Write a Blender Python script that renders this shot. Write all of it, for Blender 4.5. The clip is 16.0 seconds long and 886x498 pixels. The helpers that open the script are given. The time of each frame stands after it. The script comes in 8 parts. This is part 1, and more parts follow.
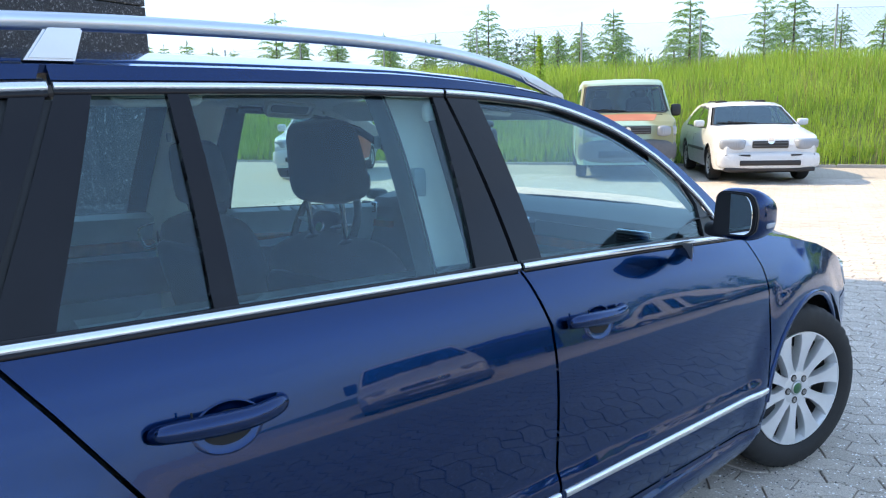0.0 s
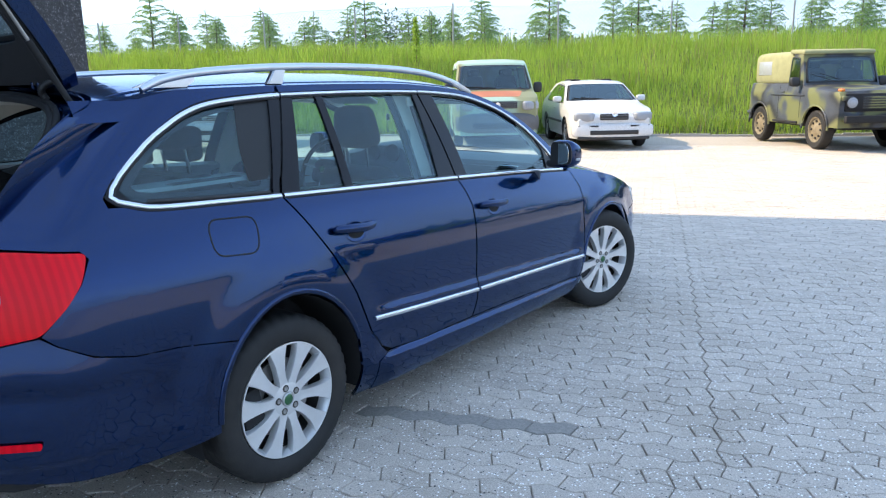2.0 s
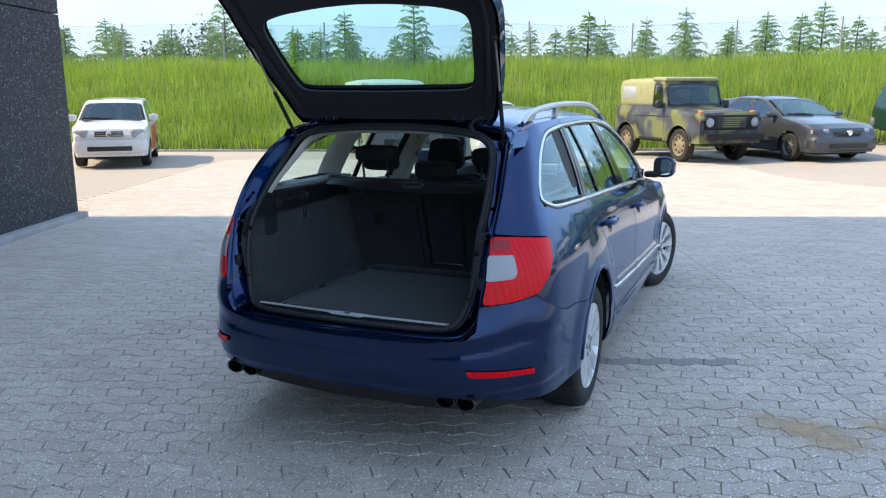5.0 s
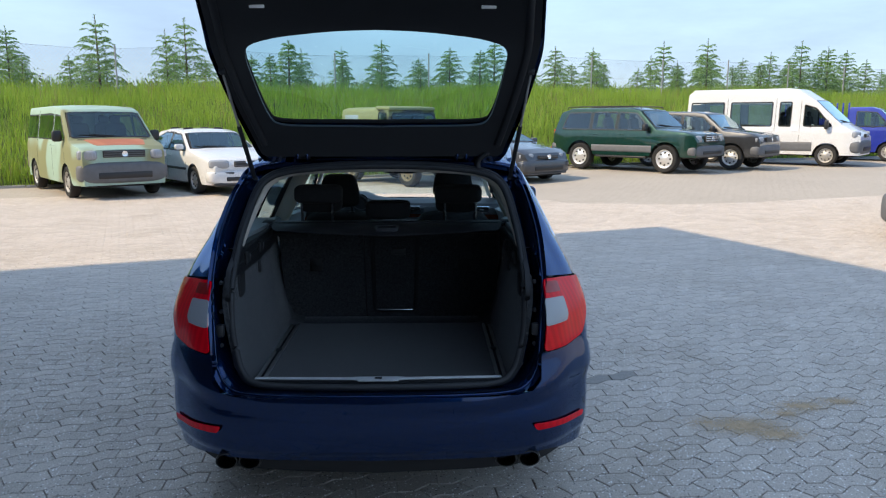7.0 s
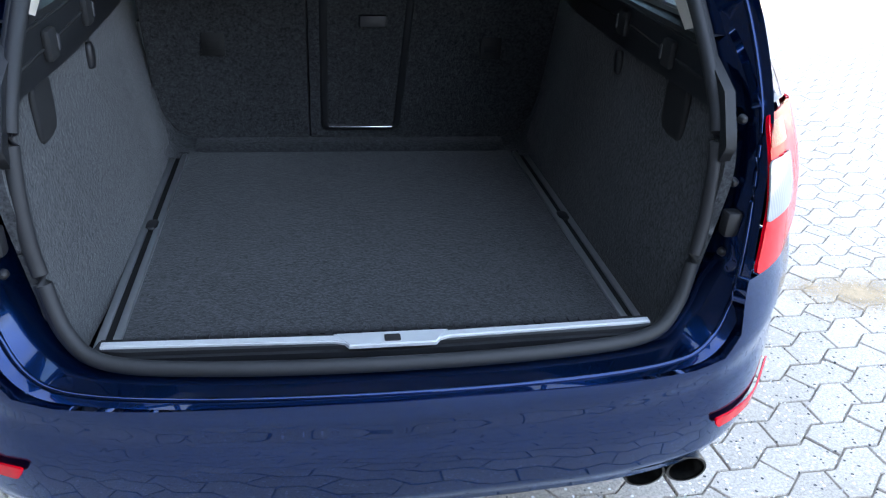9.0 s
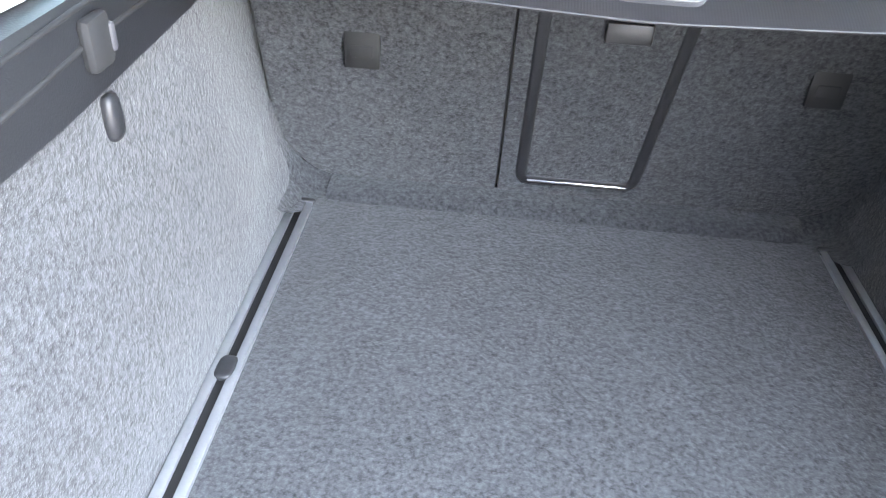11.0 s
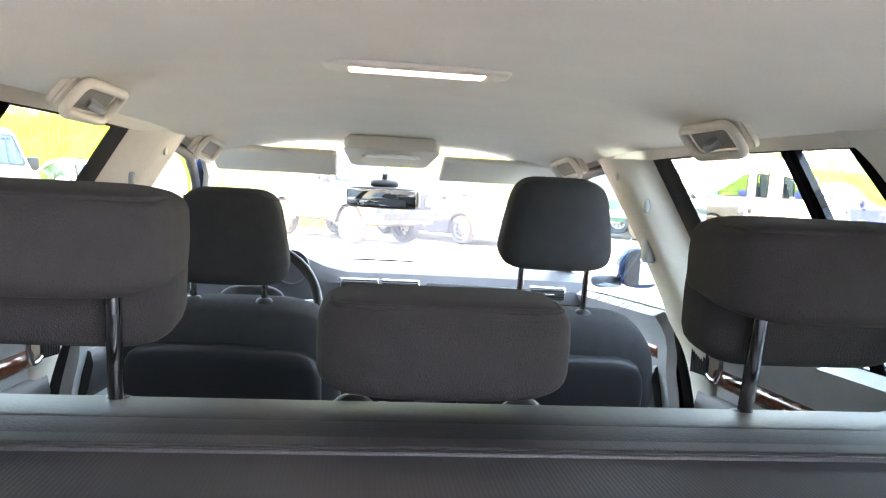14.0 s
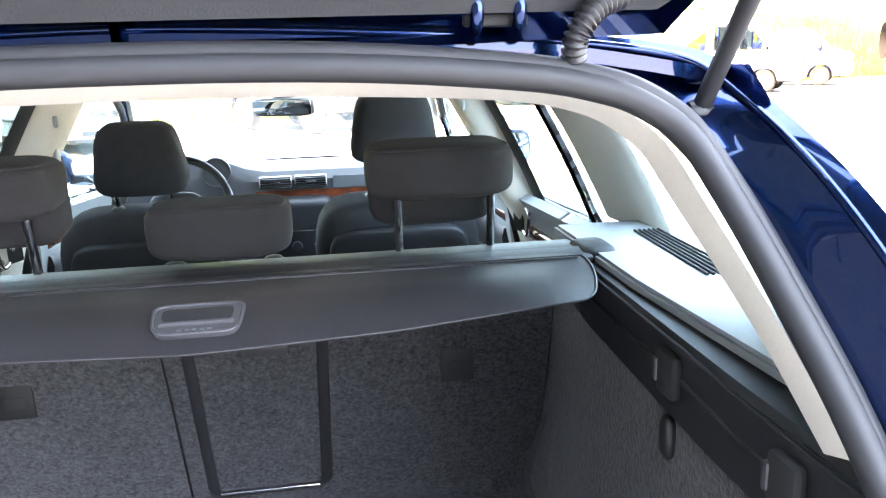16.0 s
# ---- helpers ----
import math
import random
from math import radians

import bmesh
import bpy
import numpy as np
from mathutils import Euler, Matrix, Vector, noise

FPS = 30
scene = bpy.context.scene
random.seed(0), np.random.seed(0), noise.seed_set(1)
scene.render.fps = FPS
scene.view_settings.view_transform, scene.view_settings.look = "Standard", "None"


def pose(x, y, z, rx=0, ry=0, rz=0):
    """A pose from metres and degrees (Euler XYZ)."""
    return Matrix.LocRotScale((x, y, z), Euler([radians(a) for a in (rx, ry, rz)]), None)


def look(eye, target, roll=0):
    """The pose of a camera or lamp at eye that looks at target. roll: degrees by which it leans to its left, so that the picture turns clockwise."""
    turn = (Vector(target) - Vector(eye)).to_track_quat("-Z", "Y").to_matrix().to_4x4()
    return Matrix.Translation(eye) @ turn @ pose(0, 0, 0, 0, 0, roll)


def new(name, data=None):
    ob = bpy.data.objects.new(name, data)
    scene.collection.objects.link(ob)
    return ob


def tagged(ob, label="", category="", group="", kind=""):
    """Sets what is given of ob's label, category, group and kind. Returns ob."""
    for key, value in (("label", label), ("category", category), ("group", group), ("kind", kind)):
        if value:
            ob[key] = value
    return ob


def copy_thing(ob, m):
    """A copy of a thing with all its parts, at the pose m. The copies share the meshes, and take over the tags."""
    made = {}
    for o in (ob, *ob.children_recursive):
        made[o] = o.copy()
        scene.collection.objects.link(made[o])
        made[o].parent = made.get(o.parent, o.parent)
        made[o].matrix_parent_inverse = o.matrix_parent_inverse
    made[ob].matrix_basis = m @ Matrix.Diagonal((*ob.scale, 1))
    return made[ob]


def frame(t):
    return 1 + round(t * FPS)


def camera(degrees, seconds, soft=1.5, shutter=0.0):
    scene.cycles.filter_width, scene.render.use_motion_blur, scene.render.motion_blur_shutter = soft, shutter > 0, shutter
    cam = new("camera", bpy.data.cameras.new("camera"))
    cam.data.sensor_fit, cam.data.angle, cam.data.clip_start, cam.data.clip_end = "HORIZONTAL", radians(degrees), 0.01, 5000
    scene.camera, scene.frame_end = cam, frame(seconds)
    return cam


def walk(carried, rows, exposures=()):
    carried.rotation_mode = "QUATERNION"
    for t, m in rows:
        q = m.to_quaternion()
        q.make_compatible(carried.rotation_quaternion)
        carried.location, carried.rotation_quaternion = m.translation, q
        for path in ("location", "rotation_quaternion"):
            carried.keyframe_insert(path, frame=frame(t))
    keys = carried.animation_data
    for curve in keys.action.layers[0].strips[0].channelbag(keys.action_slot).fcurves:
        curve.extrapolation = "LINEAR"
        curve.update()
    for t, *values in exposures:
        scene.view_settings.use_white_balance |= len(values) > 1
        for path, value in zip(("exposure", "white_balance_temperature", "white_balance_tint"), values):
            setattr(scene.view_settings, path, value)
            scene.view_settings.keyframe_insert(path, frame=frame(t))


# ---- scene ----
cam = camera(60.7, 16.0, soft=1.2)
PATH = [
    (0, (1.958, -0.128, 1.405), (0.524, 1.219, 1.044), -1.3),
    (0.5, (2.245, -0.452, 1.422), (0.841, 0.909, 1.004), -0.8),
    (1, (2.539, -0.865, 1.452), (1.198, 0.547, 0.996), -1.2),
    (1.5, (2.8, -1.305, 1.478), (1.521, 0.166, 1.03), -0.6),
    (2, (2.97, -1.783, 1.5), (1.792, -0.226, 1.065), -1.1),
    (2.5, (3.128, -2.239, 1.492), (1.949, -0.682, 1.062), -1.4),
    (3, (3.148, -2.652, 1.526), (2.033, -1.044, 1.111), -0.1),
    (3.5, (2.966, -3.025, 1.57), (1.953, -1.351, 1.157), 1.0),
    (4, (2.603, -3.299, 1.58), (1.604, -1.619, 1.157), 1.3),
    (4.5, (2.131, -3.593, 1.583), (1.231, -1.861, 1.15), 1.6),
    (4.7, (1.94, -3.727, 1.606), (1.088, -1.969, 1.178), 0.7),
    (6.8, (0.274, -3.924, 1.678), (0.237, -1.943, 1.403), 0.3),
    (7, (0.188, -3.816, 1.67), (0.232, -1.845, 1.331), -0.0),
    (7.5, (-0.009, -3.472, 1.615), (0.25, -1.556, 1.103), 0.4),
    (8, (-0.127, -3.043, 1.577), (0.27, -1.193, 0.93), 0.5),
    (8.2, (-0.131, -2.835, 1.532), (0.279, -1.004, 0.838), 0.9),
    (10.3, (-0.123, -1.33, 1.407), (-0.003, 0.241, 0.175), 5.8),
    (10.5, (-0.132, -1.284, 1.409), (-0.047, 0.291, 0.178), 5.0),
    (11, (-0.165, -1.166, 1.394), (-0.244, 0.461, 0.234), 3.9),
    (11.5, (-0.153, -1.057, 1.406), (-0.303, 0.664, 0.398), 2.7),
    (12, (-0.125, -0.943, 1.401), (-0.122, 0.896, 0.613), 1.6),
    (12.2, (-0.113, -0.886, 1.399), (-0.072, 0.991, 0.708), 0.9),
    (12.5, (-0.131, -0.818, 1.383), (-0.059, 1.117, 0.882), 2.5),
    (13, (-0.147, -0.736, 1.367), (-0.137, 1.247, 1.11), 3.6),
    (13.5, (-0.134, -0.686, 1.338), (-0.068, 1.302, 1.137), 3.7),
    (14, (-0.082, -0.691, 1.363), (0.139, 1.289, 1.189), 3.1),
    (14.5, (-0.013, -0.782, 1.397), (0.241, 1.185, 1.144), 1.7),
    (15, (0.023, -0.963, 1.436), (0.197, 0.981, 0.996), 0.8),
    (15.5, (0.09, -1.145, 1.464), (0.299, 0.786, 0.988), -0.5),
    (16, (0.186, -1.245, 1.472), (0.451, 0.676, 0.983), -1.8),
]
EXPOSURES = [(0.0, 1.95, 6500, 10), (3.0, 1.95, 6500, 10), (4.7, 1.85, 6600, 10), (6.8, 1.3, 6500, 10), (7.5, 1.6, 6500, 10), (8.2, 2.25, 6600, 12), (9.6, 4.8, 8200, 16), (10.5, 6.55, 9400, 18), (11.5, 6.62, 8800, 20), (12.2, 6.65, 8600, 20), (13.0, 5.72, 9300, 22), (14.0, 5.65, 9400, 28), (14.5, 5.55, 9400, 26), (15.0, 5.8, 9000, 20), (16.0, 5.85, 8800, 22)]
walk(cam, [(r[0], look(*r[1:])) for r in PATH], exposures=EXPOSURES)

# ---------------------------------------------------------------- world and sun
LOT = radians(21.5)                      # the yard's own direction
SUN_EL = radians(42)
world = bpy.data.worlds.new("sky")
scene.world = world
world.use_nodes = True
wn = world.node_tree
sky = wn.nodes.new("ShaderNodeTexSky")
sky.sky_type = "NISHITA"
sky.sun_disc = False
sky.sun_elevation = SUN_EL
sky.sun_rotation = radians(90 + 180 + 69) # where the sun stands, see the lamp below
sky.air_density, sky.dust_density, sky.ozone_density = 1.0, 0.5, 1.8
# thin high cloud
wtc = wn.nodes.new("ShaderNodeTexCoord")
wmap = wn.nodes.new("ShaderNodeMapping")
wmap.inputs["Scale"].default_value = (1.2, 1.2, 5.0)
wno = wn.nodes.new("ShaderNodeTexNoise")
wno.inputs["Scale"].default_value, wno.inputs["Detail"].default_value, wno.inputs["Roughness"].default_value = 1.6, 8.0, 0.6
wr = wn.nodes.new("ShaderNodeValToRGB")
wr.color_ramp.elements[0].position, wr.color_ramp.elements[1].position = 0.42, 0.72
wr.color_ramp.elements[0].color, wr.color_ramp.elements[1].color = (0.38, 0.38, 0.38, 1), (0.92, 0.92, 0.92, 1)
wmix = wn.nodes.new("ShaderNodeMix")
wmix.data_type = "RGBA"
wmix.inputs["B"].default_value = (1.55, 2.10, 2.85, 1)
wn.links.new(wtc.outputs["Generated"], wmap.inputs["Vector"])
wn.links.new(wmap.outputs["Vector"], wno.inputs["Vector"])
wn.links.new(wno.outputs["Fac"], wr.inputs["Fac"])
wn.links.new(wr.outputs["Color"], wmix.inputs["Factor"])
wn.links.new(sky.outputs["Color"], wmix.inputs["A"])
# haze towards the horizon
wsep = wn.nodes.new("ShaderNodeSeparateXYZ")
whz = wn.nodes.new("ShaderNodeValToRGB")
whz.color_ramp.elements[0].position, whz.color_ramp.elements[1].position = 0.0, 0.36
whz.color_ramp.elements[0].color, whz.color_ramp.elements[1].color = (0.85, 0.85, 0.85, 1), (0, 0, 0, 1)
wm2 = wn.nodes.new("ShaderNodeMix")
wm2.data_type = "RGBA"
wm2.inputs["B"].default_value = (1.22, 1.62, 2.20, 1)
wn.links.new(wtc.outputs["Generated"], wsep.inputs["Vector"])
wn.links.new(wsep.outputs["Z"], whz.inputs["Fac"])
wn.links.new(whz.outputs["Color"], wm2.inputs["Factor"])
wn.links.new(wmix.outputs["Result"], wm2.inputs["A"])
wn.links.new(wm2.outputs["Result"], wn.nodes["Background"].inputs["Color"])
wn.nodes["Background"].inputs["Strength"].default_value = 0.15
sun_data = bpy.data.lights.new("sun", "SUN")
sun_data.energy, sun_data.angle, sun_data.color = 1.95, radians(0.53), (1.0, 0.80, 0.53)
sun = new("sun", sun_data)
SUN_WAY = Vector((math.cos(LOT) * math.cos(SUN_EL), math.sin(LOT) * math.cos(SUN_EL), -math.sin(SUN_EL)))
sun.matrix_world = look((-30, -12, 30), Vector((-30, -12, 30)) + SUN_WAY)
sky.sun_rotation = math.atan2(-SUN_WAY.x, -SUN_WAY.y)

# ---------------------------------------------------------------- materials


def nodes_of(name):
    m = bpy.data.materials.new(name)
    m.use_nodes = True
    nt = m.node_tree
    return m, nt, nt.nodes["Principled BSDF"]


def noise_node(nt, scale, detail=5.0, rough=0.6, space="Object", stretch=None):
    tc = nt.nodes.new("ShaderNodeTexCoord")
    no = nt.nodes.new("ShaderNodeTexNoise")
    no.inputs["Scale"].default_value, no.inputs["Detail"].default_value, no.inputs["Roughness"].default_value = scale, detail, rough
    if stretch:
        mp = nt.nodes.new("ShaderNodeMapping")
        mp.inputs["Scale"].default_value = stretch
        nt.links.new(tc.outputs[space], mp.inputs["Vector"])
        nt.links.new(mp.outputs["Vector"], no.inputs["Vector"])
    else:
        nt.links.new(tc.outputs[space], no.inputs["Vector"])
    return no


def ramp(nt, src, stops):
    r = nt.nodes.new("ShaderNodeValToRGB")
    el = r.color_ramp.elements
    while len(el) < len(stops):
        el.new(0.5)
    for e, (p, c) in zip(el, stops):
        e.position, e.color = p, (*c, 1)
    nt.links.new(src, r.inputs["Fac"])
    return r.outputs["Color"]


def bump(nt, bsdf, height, strength, dist=0.01):
    b = nt.nodes.new("ShaderNodeBump")
    b.inputs["Strength"].default_value, b.inputs["Distance"].default_value = strength, dist
    nt.links.new(height, b.inputs["Height"])
    nt.links.new(b.outputs["Normal"], bsdf.inputs["Normal"])


def mix_rgb(nt, fac, a, b, mode="MIX"):
    mx = nt.nodes.new("ShaderNodeMix")
    mx.data_type, mx.blend_type = "RGBA", mode
    for key, v in (("Factor", fac), ("A", a), ("B", b)):
        if isinstance(v, (float, int)):
            mx.inputs[key].default_value = v
        elif isinstance(v, tuple):
            mx.inputs[key].default_value = (*v, 1)
        else:
            nt.links.new(v, mx.inputs[key])
    return mx.outputs["Result"]


def stuff(name, colour, rough=0.6, metal=0.0, vary=0.18, scale=6.0, grain=0.0, grain_scale=120.0, coat=0.0, spec=0.5, dirt=0.0):
    """A plain material with variation at two scales, and a grain in relief."""
    m, nt, b = nodes_of(name)
    big, small = noise_node(nt, scale), noise_node(nt, grain_scale, 3.0)
    lo, hi = tuple(c * (1 - vary) for c in colour), tuple(min(1, c * (1 + vary)) for c in colour)
    c1 = ramp(nt, big.outputs["Fac"], [(0.3, lo), (0.7, hi)])
    c2 = mix_rgb(nt, 0.35 if grain else 0.15, c1, ramp(nt, small.outputs["Fac"], [(0.3, lo), (0.7, hi)]))
    if dirt:
        d = noise_node(nt, 2.3, 7.0)
        c2 = mix_rgb(nt, ramp(nt, d.outputs["Fac"], [(0.5, (0, 0, 0)), (0.75, (dirt, dirt, dirt))]), c2, (0.16, 0.12, 0.08))
    nt.links.new(c2, b.inputs["Base Color"])
    b.inputs["Roughness"].default_value, b.inputs["Metallic"].default_value = rough, metal
    b.inputs["Coat Weight"].default_value, b.inputs["Specular IOR Level"].default_value = coat, spec
    if coat:
        b.inputs["Coat Roughness"].default_value = 0.04
    if grain:
        bump(nt, b, small.outputs["Fac"], grain, 0.002)
    return m


def paint(name, colour, flake=0.35, rough=0.32, coat=1.0, dust_or_haze=0.06):
    """Car paint: flakes under a clear coat, with a thin dusty film."""
    m, nt, b = nodes_of(name)
    fl = noise_node(nt, 900.0, 2.0, 0.9)
    lo, hi = tuple(c * 0.7 for c in colour), tuple(min(1, c * 1.3 + 0.0003) for c in colour)
    c = ramp(nt, fl.outputs["Fac"], [(0.35, lo), (0.65, hi)])
    du = noise_node(nt, 5.0, 8.0, 0.7)
    c = mix_rgb(nt, ramp(nt, du.outputs["Fac"], [(0.42, (0, 0, 0)), (0.8, (dust_or_haze, dust_or_haze, dust_or_haze))]), c, (0.32, 0.30, 0.27))
    nt.links.new(c, b.inputs["Base Color"])
    b.inputs["Metallic"].default_value, b.inputs["Roughness"].default_value = flake, rough
    b.inputs["Coat Weight"].default_value, b.inputs["Coat Roughness"].default_value = coat, 0.02
    b.inputs["Specular IOR Level"].default_value = 0.15
    return m


def patches(name, colours, scale=1.1, rough=0.55):
    """Camouflage: large soft-edged patches of several colours."""
    m, nt, b = nodes_of(name)
    no = noise_node(nt, scale, 1.5, 0.4)
    stops = [(0.30 + 0.40 * i / len(colours), c) for i, c in enumerate(colours)]
    r = ramp(nt, no.outputs["Fac"], stops)
    r.node.color_ramp.interpolation = "EASE"
    gr = noise_node(nt, 30.0, 6.0, 0.7)
    nt.links.new(mix_rgb(nt, ramp(nt, gr.outputs["Fac"], [(0.45, (0, 0, 0)), (0.8, (0.25, 0.25, 0.25))]), r, (0.2, 0.17, 0.12)), b.inputs["Base Color"])
    b.inputs["Roughness"].default_value = rough
    return m


def clear_glass(name, tint, gloss=1.0, dust_or_haze=0.0):
    """Car glass: tinted clear sheet with a mirror gloss that grows at the edge of view."""
    m, nt, b = nodes_of(name)
    nt.nodes.remove(b)
    tr = nt.nodes.new("ShaderNodeBsdfTransparent")
    tr.inputs["Color"].default_value = (*tint, 1)
    gl = nt.nodes.new("ShaderNodeBsdfGlossy")
    gl.inputs["Roughness"].default_value = 0.0
    gl.inputs["Color"].default_value = (0.74, 0.92, 1.0, 1)
    lw = nt.nodes.new("ShaderNodeLayerWeight")
    lw.inputs["Blend"].default_value = 0.5
    pw, ad = nt.nodes.new("ShaderNodeMath"), nt.nodes.new("ShaderNodeMath")
    pw.operation, pw.inputs[1].default_value = "POWER", 4.5
    ad.operation, ad.inputs[1].default_value, ad.inputs[2].default_value = "MULTIPLY_ADD", 0.85 * gloss, 0.055 * gloss
    nt.links.new(lw.outputs["Facing"], pw.inputs[0])
    nt.links.new(pw.outputs[0], ad.inputs[0])
    mx = nt.nodes.new("ShaderNodeMixShader")
    nt.links.new(ad.outputs[0], mx.inputs["Fac"])
    nt.links.new(tr.outputs["BSDF"], mx.inputs[1])
    nt.links.new(gl.outputs["BSDF"], mx.inputs[2])
    last = mx
    # translucent film veils the view, a painted stand-in for glare and haze
    if dust_or_haze:
        tl, last = nt.nodes.new("ShaderNodeBsdfTranslucent"), nt.nodes.new("ShaderNodeMixShader")
        tl.inputs["Color"].default_value = (0.9, 0.92, 0.95, 1)
        film = noise_node(nt, 6.0, 6.0)
        nt.links.new(ramp(nt, film.outputs["Fac"], [(0.3, (dust_or_haze * 0.6,) * 3), (0.7, (dust_or_haze * 1.4,) * 3)]), last.inputs["Fac"])
        nt.links.new(mx.outputs["Shader"], last.inputs[1])
        nt.links.new(tl.outputs["BSDF"], last.inputs[2])
    nt.links.new(last.outputs["Shader"], nt.nodes["Material Output"].inputs["Surface"])
    return m


def lens(name, colour, rough=0.08, coat=1.0, ribs=14.0):
    """Lamp lens: coloured plastic with ribs under a gloss."""
    m, nt, b = nodes_of(name)
    w = nt.nodes.new("ShaderNodeTexWave")
    tc = nt.nodes.new("ShaderNodeTexCoord")
    nt.links.new(tc.outputs["Object"], w.inputs["Vector"])
    w.inputs["Scale"].default_value, w.inputs["Distortion"].default_value, w.bands_direction = ribs, 0.6, "Y"
    lo, hi = tuple(c * 0.90 for c in colour), tuple(min(1, c * 1.05) for c in colour)
    nt.links.new(ramp(nt, w.outputs["Fac"], [(0.2, lo), (0.8, hi)]), b.inputs["Base Color"])
    b.inputs["Roughness"].default_value, b.inputs["Coat Weight"].default_value = rough + 0.15, coat
    b.inputs["Specular IOR Level"].default_value = 0.12
    b.inputs["Coat Roughness"].default_value = 0.02
    return m


def carpet(name, dark, light, scale=340.0):
    """Needle-felt carpet: mottled fibres in two greys."""
    m, nt, b = nodes_of(name)
    f = noise_node(nt, scale, 3.0, 0.75)
    g = noise_node(nt, 60.0, 5.0, 0.7)
    h = noise_node(nt, 4.0, 4.0)
    c = ramp(nt, f.outputs["Fac"], [(0.345, dark), (0.655, light)])
    c = mix_rgb(nt, 0.35, c, ramp(nt, g.outputs["Fac"], [(0.29, dark), (0.71, light)]))
    c = mix_rgb(nt, ramp(nt, h.outputs["Fac"], [(0.45, (0, 0, 0)), (0.8, (0.25, 0.25, 0.25))]), c, tuple(x * 0.8 for x in dark))
    nt.links.new(c, b.inputs["Base Color"])
    b.inputs["Roughness"].default_value, b.inputs["Specular IOR Level"].default_value = 0.95, 0.1
    b.inputs["Sheen Weight"].default_value = 0.25
    bump(nt, b, f.outputs["Fac"], 0.7, 0.004)
    return m


def ribbed(name, colour):
    """Woven cover: very fine ribs along one way, with a dull sheen."""
    m, nt, b = nodes_of(name)
    tc = nt.nodes.new("ShaderNodeTexCoord")
    w = nt.nodes.new("ShaderNodeTexWave")
    w.bands_direction = "X"
    w.inputs["Scale"].default_value, w.inputs["Distortion"].default_value = 95.0, 0.6
    nt.links.new(tc.outputs["Object"], w.inputs["Vector"])
    big = noise_node(nt, 7.0)
    c = ramp(nt, w.outputs["Fac"], [(0.2, tuple(x * 0.9 for x in colour)), (0.8, tuple(x * 1.12 for x in colour))])
    c = mix_rgb(nt, ramp(nt, big.outputs["Fac"], [(0.45, (0, 0, 0)), (0.8, (0.2, 0.2, 0.2))]), c, tuple(x * 1.7 for x in colour))
    nt.links.new(c, b.inputs["Base Color"])
    b.inputs["Roughness"].default_value, b.inputs["Specular IOR Level"].default_value = 0.55, 0.5
    bump(nt, b, w.outputs["Fac"], 0.12, 0.001)
    return m


def pebble_dash(name):
    """Wall slabs of dark washed pebbles."""
    m, nt, b = nodes_of(name)
    tc = nt.nodes.new("ShaderNodeTexCoord")
    vo = nt.nodes.new("ShaderNodeTexVoronoi")
    vo.inputs["Scale"].default_value = 75.0
    nt.links.new(tc.outputs["Object"], vo.inputs["Vector"])
    hue = nt.nodes.new("ShaderNodeSeparateColor")
    nt.links.new(vo.outputs["Color"], hue.inputs["Color"])
    c = ramp(nt, hue.outputs["Red"], [(0.0, (0.012, 0.013, 0.016)), (0.6, (0.03, 0.032, 0.037)), (0.90, (0.06, 0.062, 0.07)), (0.985, (0.32, 0.32, 0.33))])
    st = noise_node(nt, 0.5, 6.0)
    c = mix_rgb(nt, 0.3, c, ramp(nt, st.outputs["Fac"], [(0.3, (0.015, 0.016, 0.02)), (0.7, (0.05, 0.052, 0.06))]))
    nt.links.new(c, b.inputs["Base Color"])
    b.inputs["Roughness"].default_value = 0.75
    bump(nt, b, vo.outputs["Distance"], 0.8, 0.01)
    return m


